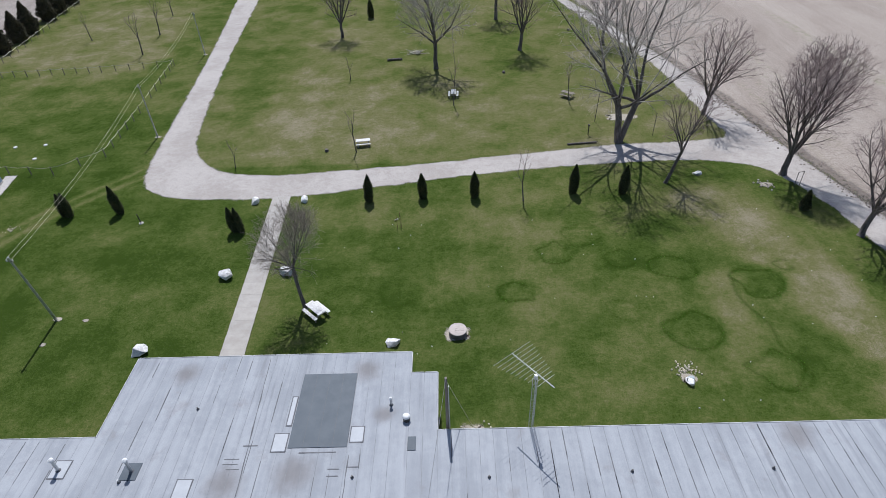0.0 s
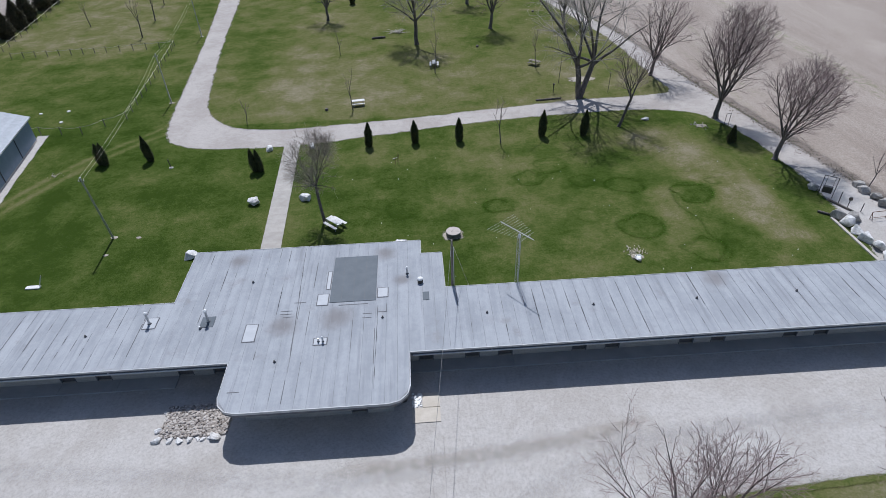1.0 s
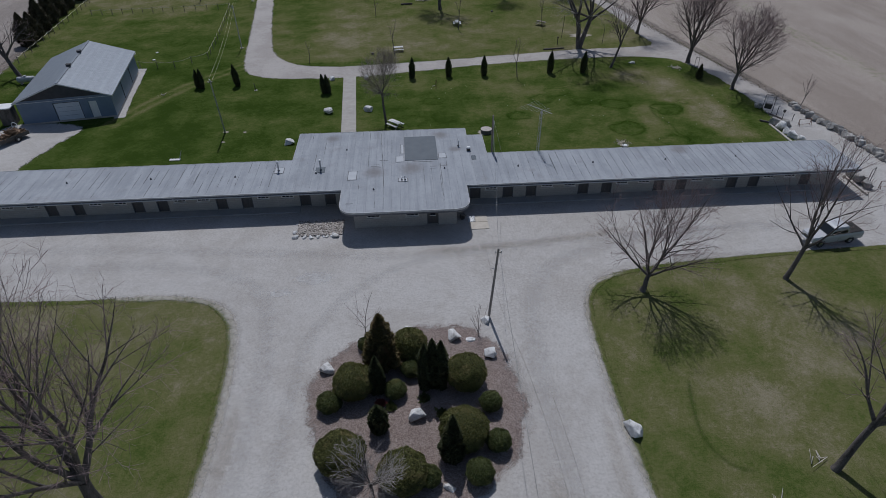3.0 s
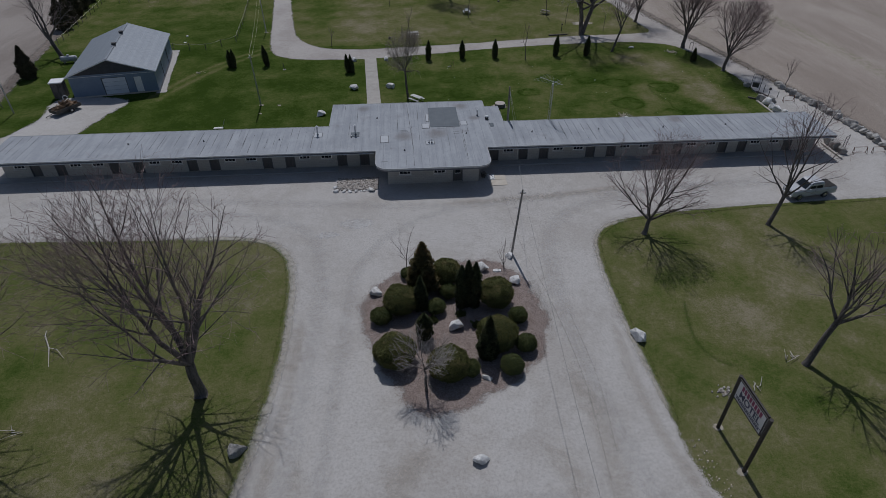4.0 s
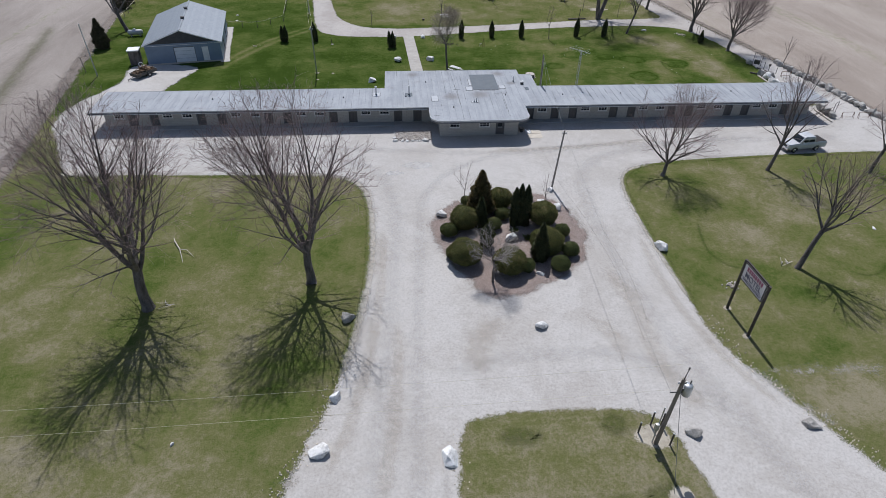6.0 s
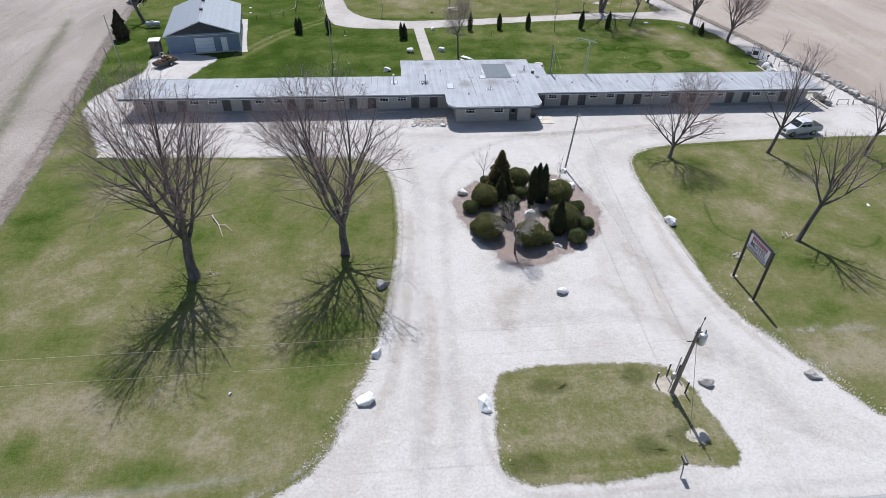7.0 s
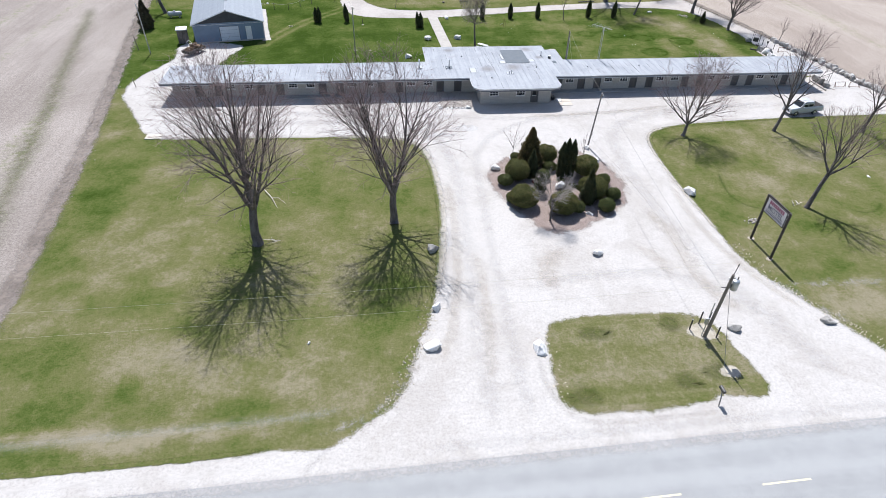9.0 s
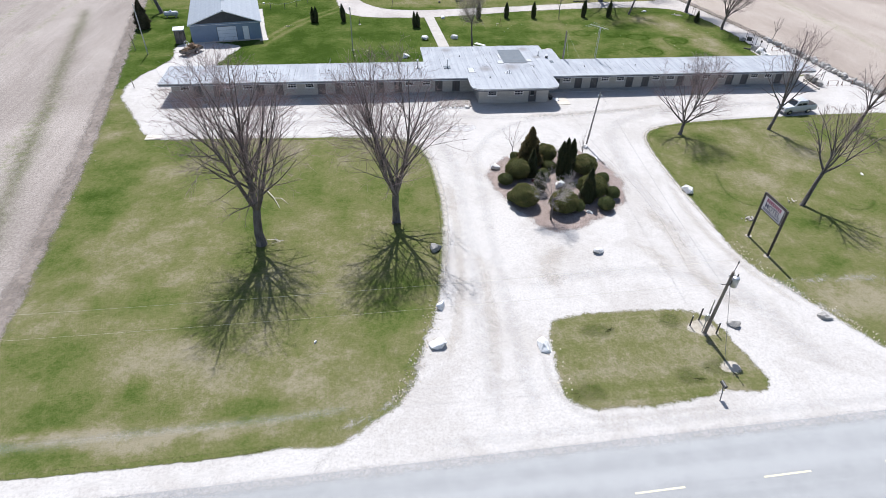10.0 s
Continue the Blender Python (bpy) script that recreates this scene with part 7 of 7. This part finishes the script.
stick.data.materials.append(STICK)
tagged(stick, "long bleached forked branch lying on the front lawn", "branch", "fallen branches")
boulder(23.9, -9.7, 0.34, 0.22, 0.12, 442, "flat pale stone lying on the front lawn", "loose stones")
boulder(-32.7, -28.85, 0.17, 0.14, 0.2, 441, "small white stone lying in the dry grass", "loose stones")
for x, y in ((-14.0, 57.3), (7.2, 79.0), (19.2, 97.0), (22.0, 92.6)):
    s = thing("tree_stump", "low dark tree stump in the grass", "stump", "stumps")
    part("stump", tube(bmesh.new(), [(x, y, 0), (x, y, 0.25), (x, y, 0.27)], [0.22, 0.19, 0.15], 10), BARK, s)
for k, (x, y) in enumerate(((-5.35, 42.2), (-5.0, 42.3), (-5.15, 42.9))):
    st = thing("garden_stake", "thin rusty stake standing in the lawn", "stake", "stakes")
    part("rod", T([(x, y, 0), (x + 0.03, y, 1.25)], 0.018, 6), RUST, st)
hy = thing("water_hydrant", "dark iron yard hydrant in the grass", "hydrant")
part("standpipe", T([(14.9, 59.4, 0), (14.9, 59.4, 1.0)], 0.05, 8), DARK_STEEL, hy)
part("head", B(14.8, 15.0, 59.25, 59.5, 1.0, 1.2, bevel=0.03), DARK_STEEL, hy)
part("handle", T([(14.9, 59.4, 1.2), (14.7, 59.25, 1.35)], 0.02, 6), RUST, hy)
tp = thing("tether_pole", "tall thin dark pole standing in the grass", "pole")
part("rod", T([(16.3, 62.6, 0), (16.5, 62.7, 3.4)], 0.035, 8), DARK_STEEL, tp)
tp = thing("tether_pole", "tall thin dark pole standing in the grass", "pole")
part("rod", T([(21.8, 58.6, 0), (21.9, 58.7, 2.6)], 0.03, 8), DARK_STEEL, tp)
pale = thing("garden_bench", "white garden bench seat beside the twin-trunked tree", "bench")
part("seat", B(18.3, 18.9, 59.0, 59.5, 0.35, 0.42, bevel=0.01), WHITE, pale)
for q in (18.4, 18.8):
    part("leg", B(q - 0.04, q + 0.04, 59.1, 59.4, 0, 0.35), WOOD_GREY, pale)
for x, y, h in ((-29.1, 44.2, 1.0), (-27.4, 31.4, 0.0)):
    if h:
        p = thing("marker_post", "short dark marker post with a pale collar", "post", "marker posts")
        part("post", T([(x, y, 0), (x - 0.1, y, h)], 0.045, 8), DARK_STEEL, p)
        part("collar", tube(bmesh.new(), [(x, y, 0), (x, y, 0.06)], [0.22, 0.2], 12), CONCRETE, p)
for x, y in ((-50.5, 60.6), (-47.2, 61.0), (-46.6, 57.6), (-52.5, 57.8)):
    c = thing("tank_cover", "round white septic cover set in the grass", "cover", "tank covers")
    part("disc", tube(bmesh.new(), [(x, y, 0), (x, y, 0.08), (x, y, 0.1)], [0.22, 0.22, 0.18], 14), FLAKED, c)
sl = thing("stone_slab", "pale flat stone leaning with a broken branch", "stone")
part("slab", B(-34.6, -33.5, 24.9, 25.3, 0, 0.1, bevel=0.03), FLAKED, sl)
part("stick", T([(-33.6, 25.2, 0.05), (-33.3, 25.5, 0.9)], 0.03, 6), FLAKED, sl)
boulder(23.75, 50.05, 0.5, 0.42, 0.3, 334, "pale flat stone resting on the lawn near the lane", "lawn boulders", 20)


def hoop(x, y, turn, w, h, material, label, name="metal_frame", brace=False):
    t = thing(name, label, "frame", "", at=pose(x, y, 0, 0, 0, turn))
    for s in (-1, 1):
        part("upright", T([(s * w / 2, 0, 0), (s * w / 2, 0, h)], 0.03, 6), material, t)
        if brace:
            part("brace", T([(s * w / 2, -0.3, 0), (s * w / 2, 0, h)], 0.025, 6), material, t)
    part("rail", T([(-w / 2, 0, h), (w / 2, 0, h)], 0.03, 6), material, t)
    if brace:
        part("low_rail", T([(-w / 2, 0, 0.12), (w / 2, 0, 0.12)], 0.02, 6), material, t)
    return t


hoop(32.1, 47.3, 15, 0.6, 1.5, DARK_STEEL, "thin dark metal frame standing by the lane")
hoop(36.65, 13.7, 0, 1.5, 0.75, RUST, "low rusty barrier frame across the gravel", "barrier_frame", True)
hoop(38.75, 13.6, 0, 1.5, 0.75, RUST, "low rusty barrier frame across the gravel", "barrier_frame", True)
hoop(35.25, 14.4, 34, 0.95, 1.75, DARK_STEEL, "dark metal frame leaning at the end of the motel")
hoop(36.7, 27.9, 5, 1.5, 0.75, RUST, "low rusty barrier frame across the gravel", "barrier_frame", True)
sw = hoop(34.3, 31.8, -38, 1.15, 2.1, DARK_STEEL, "dark timber swing frame with a dark hanging seat", "swing_frame")
part("seat", B(-0.4, 0.4, -0.12, 0.25, 0.45, 1.05, bevel=0.05), DARK_STEEL, sw, "dark hanging seat")
for q in (-0.32, 0.32):
    part("chain", T([(q, 0.05, 1.05), (q, 0, 2.1)], 0.012, 4), DARK_STEEL, sw)
for x, y, h in ((34.85, 30.6, 1.2), (35.1, 29.7, 0.9), (35.9, 29.0, 0.9)):
    p = thing("marker_post", "short dark post beside the boulders", "post", "marker posts")
    part("post", T([(x, y, 0), (x, y, h)], 0.04, 8), DARK_STEEL, p)
    if h == 0.9 and x < 35.5:
        part("box", B(x - 0.12, x + 0.12, y - 0.1, y + 0.1, 0.85, 1.15, bevel=0.02), DARK_STEEL, p)
for k, (x, y, dx, dy) in enumerate(((34.2, 31.2, 1.2, -2.6), (32.2, 29.4, 1.8, -1.5), (12.2, 57.0, 3.2, 0.3))):
    lg = part("log", T([(x, y, 0.11), (x + dx, y + dy, 0.11)], [0.11, 0.09], 8), BARK)
    tagged(lg, "weathered log lying beside the lane", "log", "logs")


def rope_fence(points, label, spacing=2.6):
    """Low posts with a pale rope that sags between them."""
    f = thing("rope_fence", label, "fence", "rope fences")
    tops = []
    for (x0, y0), (x1, y1) in zip(points, points[1:]):
        k = max(1, round(math.hypot(x1 - x0, y1 - y0) / spacing))
        tops += [(x0 + (x1 - x0) * i / k, y0 + (y1 - y0) * i / k) for i in range(k)]
    tops.append(points[-1])
    post = None
    for x, y in tops:
        if post is None:
            post = mesh_of(T([(0, 0, 0), (0, 0, 1.0)], 0.05, 6), "post")
            post.materials.append(WOOD_POLE)
        part("post", post, WOOD_POLE, f).location = (x, y, 0)
    for a, b in zip(tops, tops[1:]):
        A, C = Vector((*a, 0.92)), Vector((*b, 0.92))
        part("rope", T([A.lerp(C, t) - Vector((0, 0, 0.55 * t * (1 - t))) for t in (0, 0.25, 0.5, 0.75, 1)], 0.022, 4), ROPE, f)


rope_fence([(-50.0, 54.6), (-42.4, 53.8), (-38.6, 57.6), (-39.6, 69.3), (-41.6, 86.6)], "low post-and-rope fence round the back pasture")
rope_fence([(-66.0, 83.6), (-51.7, 84.6), (-41.8, 86.2)], "low post-and-rope fence across the pasture", 1.9)
rope_fence([(-66.3, 58.0), (-67.3, 68.0), (-68.6, 80.0), (-70.8, 98.0), (-73.4, 114.0), (-75.2, 127)], "low post-and-rope fence in front of the conifers")

# ---- beside the shed ----
bx = thing("storage_hut", "narrow dark hut with a white top beside the shed", "hut", at=pose(-56.4, 36.3, 0, 0, 0, 10))
part("body", B(-0.7, 0.7, -0.7, 0.7, 0, 2.0, bevel=0.02), BARK, bx)
part("top", B(-0.8, 0.8, -0.85, 0.85, 2.0, 2.14, bevel=0.03), WHITE, bx, "white roof slab")
hr = thing("hose_reel", "pale hose coiled against the shed wall", "hose")
tor = [(-55.3 + 0.32 * math.cos(a), 34.85, 0.36 + 0.32 * math.sin(a)) for a in (k * math.pi / 8 for k in range(17))]
part("coil", T(tor, 0.045, 6), WHITE, hr)
trl = thing("wood_trailer", "low dark trailer heaped with cut yellowish firewood", "trailer", at=pose(-53.7, 31.4, 0, 0, 0, 58) @ Matrix.Diagonal((1.0, 0.8, 0.9, 1.0)))
part("bed", B(-1.7, 1.5, -0.85, 0.85, 0.42, 0.52, bevel=0.01), DARK_STEEL, trl)
for a in ((-1.7, 1.5, -0.9, -0.853), (-1.7, 1.5, 0.853, 0.9), (1.503, 1.55, -0.9, 0.9), (-1.75, -1.703, -0.9, 0.9)):
    part("side_board", B(*a, 0.42, 0.86), WOOD_GREY if a[0] > 0 else DARK_STEEL, trl)
for s in (-1, 1):
    wl = part("wheel", T([(0.1, s * 0.92, 0.33), (0.1, s * 1.1, 0.33)], 0.33, 16), BLACK, trl)
    part("hub", T([(0.1, s * 1.101, 0.33), (0.1, s * 1.13, 0.33)], 0.14, 10), GALV, wl)
part("drawbar", T([(-1.7, 0, 0.45), (-2.7, 0, 0.3)], 0.05, 6), DARK_STEEL, trl)
part("jockey_leg", T([(-2.65, 0, 0), (-2.65, 0, 0.34)], 0.03, 6), DARK_STEEL, trl)
g = random.Random(77)
for k in range(170):
    x, y = g.uniform(-1.5, 1.4), g.uniform(-0.7, 0.7)
    z = 0.6 + g.random() * 1.15 * (1 - abs(x) / 1.8) * (1 - abs(y) / 1.1)
    a, b = g.uniform(0, 3.14), g.gauss(0, 0.3)
    d = Vector((math.cos(a) * math.cos(b), math.sin(a) * math.cos(b), math.sin(b))) * g.uniform(0.18, 0.42)
    c = Vector((x, y, z))
    part("firewood_log", T([c - d, c + d], [g.uniform(0.05, 0.09), g.uniform(0.05, 0.09)], 6), WOOD_CUT, trl)
tk = thing("propane_tank", "long pale propane tank on short legs under a tree", "tank", at=pose(-60.9, 49.4, 0, 0, 0, 8) @ Matrix.Scale(0.85, 4))
part("shell", tube(bmesh.new(), [(x, 0, 0.72) for x in (-1.35, -1.28, -1.1, 1.1, 1.28, 1.35)], [0.12, 0.34, 0.47, 0.47, 0.34, 0.12], 18), FASCIA, tk, smooth=True)
part("dome_lid", tube(bmesh.new(), [(0, 0, 1.17), (0, 0, 1.36), (0, 0, 1.4)], [0.22, 0.2, 0.1], 12), FASCIA, tk)
for s in (-0.8, 0.8):
    part("saddle", B(s - 0.1, s + 0.1, -0.35, 0.35, 0, 0.32), CONCRETE, tk)
for x, y, h in ((-58.3, 18.6, 1.2), (-62.2, 33.0, 2.0)):
    p = thing("marker_post", "short leaning dark post at the gravel edge", "post", "marker posts")
    part("post", T([(x, y, 0), (x - 0.15, y, h)], 0.05, 8), WOOD_POLE, p)
cur = thing("parking_slab", "pale square concrete slab at the lot corner", "slab")
part("slab", B(-53.0, -51.3, 3.5, 4.6, 0.0, 0.09, bevel=0.02), SLAB, cur)
hy = thing("planter_pot", "dark planter with dead stems by the office corner", "planter")
part("pot", tube(bmesh.new(), [(-4.7, 11.6, z) for z in (0, 0.35, 0.4)], [0.2, 0.28, 0.26], 14), DARK_STEEL, hy)
part("stems", sprays("stems", lambda q: (Vector((-4.7 + q.gauss(0, 0.12), 11.6 + q.gauss(0, 0.12), 0.5)), Vector((q.gauss(0, 1), q.gauss(0, 1), 1)).normalized()), 60, 0.25, 0.8, random.Random(3)), WOOD_GREY, hy)

# ---- pickup ----
truck = thing("pickup_truck", "silver extended-cab pickup with a dark bed cover parked on gravel", "pickup", at=pose(26.1, 5.9, 0, 0, 0, 8) @ Matrix.Scale(0.84, 4))


def loft(bm, sections):
    """Joins equal-length rings of points, front to back, into a closed skin."""
    rings = [[bm.verts.new(p) for p in s] for s in sections]
    k = len(rings[0])
    for a, b in zip(rings, rings[1:]):
        for i in range(k):
            bm.faces.new((a[i], a[(i + 1) % k], b[(i + 1) % k], b[i]))
    bm.faces.new(rings[0][::-1]), bm.faces.new(rings[-1])
    bmesh.ops.recalc_face_normals(bm, faces=bm.faces)
    return bm


def cross(x, w, z0, z1, top=0.9, belly=1.0):
    h = z1 - z0
    return [(x, -w * 0.94, z0), (x, -w * belly, z0 + h * 0.3), (x, -w, z0 + h * 0.75), (x, -w * top, z1), (x, w * top, z1), (x, w, z0 + h * 0.75), (x, w * belly, z0 + h * 0.3), (x, w * 0.94, z0)]


part("body", loft(bmesh.new(), [cross(-2.82, 0.80, 0.55, 1.02), cross(-2.74, 0.90, 0.48, 1.16), cross(-2.2, 0.95, 0.45, 1.22), cross(-1.35, 0.97, 0.44, 1.28), cross(-1.2, 0.97, 0.44, 1.28), cross(0.85, 0.97, 0.44, 1.28), cross(0.9, 0.97, 0.46, 1.30), cross(2.75, 0.96, 0.46, 1.30), cross(2.8, 0.93, 0.52, 1.26)]), SILVER, truck)
cab = part("cab", loft(bmesh.new(), [cross(-1.32, 0.88, 1.26, 1.30, 0.95), cross(-0.70, 0.86, 1.26, 1.98, 0.88), cross(-0.46, 0.86, 1.26, 2.06, 0.88), cross(0.78, 0.86, 1.26, 2.06, 0.88), cross(0.92, 0.86, 1.26, 2.0, 0.88), cross(1.0, 0.88, 1.26, 1.32, 0.95)]), SILVER, truck, "silver extended cab")


def quad(name, pts, material, parent, label="", t=0.012):
    bm = bmesh.new()
    p = [Vector(q) for q in pts]
    nrm = (p[1] - p[0]).cross(p[2] - p[0]).normalized() * t
    a, b = [bm.verts.new(q) for q in p], [bm.verts.new(q + nrm) for q in p]
    bm.faces.new(a[::-1]), bm.faces.new(b)
    for i in range(4):
        bm.faces.new((a[i], a[(i + 1) % 4], b[(i + 1) % 4], b[i]))
    bmesh.ops.recalc_face_normals(bm, faces=bm.faces)
    return part(name, bm, material, parent, label)


quad("windscreen", [(-1.30, -0.76, 1.325), (-1.30, 0.76, 1.325), (-0.76, 0.68, 1.93), (-0.76, -0.68, 1.93)][::-1], GLASS, cab)
quad("rear_window", [(1.02, -0.70, 1.38), (1.02, 0.70, 1.38), (0.95, 0.66, 1.92), (0.95, -0.66, 1.92)], GLASS, cab)
for s in (-1, 1):
    for a, b, c, d in ((-1.0, -0.1, -0.06, -0.62), (0.0, 0.82, 0.76, 0.0)):
        pts = [(a, s * 0.872, 1.36), (b, s * 0.872, 1.36), (c, s * 0.80, 1.93), (d, s * 0.80, 1.93)]
        quad("side_window", pts if s < 0 else pts[::-1], GLASS, cab, t=0.03)
    quad("door_seam", [(-0.05, s * 0.972, 0.55), (-0.035, s * 0.972, 0.55), (-0.035, s * 0.972, 1.2), (-0.05, s * 0.972, 1.2)][::-s], DARK_STEEL, truck, "", 0.004)
    quad("headlamp", [(-2.80, s * 0.5, 0.82), (-2.76, s * 0.82, 0.82), (-2.74, s * 0.82, 1.02), (-2.80, s * 0.5, 1.02)] if s > 0 else [(-2.76, s * 0.82, 0.82), (-2.80, s * 0.5, 0.82), (-2.80, s * 0.5, 1.02), (-2.74, s * 0.82, 1.02)], CHROME, truck, "clear headlamp", -0.04)
    part("tail_lamp", B(2.76, 2.83, s * 0.87 - 0.06, s * 0.87 + 0.06, 0.75, 1.12, bevel=0.01), LAMP_RED, truck)
    part("mirror", B(-0.98, -0.86, s * 1.05 - 0.09, s * 1.05 + 0.09, 1.3, 1.46, bevel=0.03), SILVER, truck)
    for x in (-1.85, 1.45):
        w = part("wheel", tube(bmesh.new(), [(x, s * 0.74, 0.37), (x, s * 0.76, 0.37), (x, s * 0.96, 0.37), (x, s * 0.985, 0.37)], [0.33, 0.37, 0.37, 0.33], 22), BLACK, truck)
        part("rim", tube(bmesh.new(), [(x, s * 0.986, 0.37), (x, s * 1.0, 0.37)], [0.22, 0.17], 14), CHROME, w)
        part("wheel_arch", T([(x + 0.44 * math.cos(a), s * 0.962, 0.37 + 0.44 * math.sin(a)) for a in (math.pi * k / 8 for k in range(9))], 0.03, 6), DARK_STEEL, truck)
part("bed_cover", B(1.08, 2.70, -0.84, 0.84, 1.30, 1.335, bevel=0.01), BEDLINER, truck, "dark bed cover")
part("front_bumper", B(-2.92, -2.78, -0.86, 0.86, 0.45, 0.66, bevel=0.04), CHROME, truck)
part("grille", B(-2.845, -2.80, -0.46, 0.46, 0.74, 1.0), DARK_STEEL, truck)
part("rear_bumper", B(2.78, 2.92, -0.88, 0.88, 0.48, 0.66, bevel=0.04), CHROME, truck)
part("number_plate", B(2.921, 2.93, -0.16, 0.16, 0.5, 0.64), PAPER, truck)
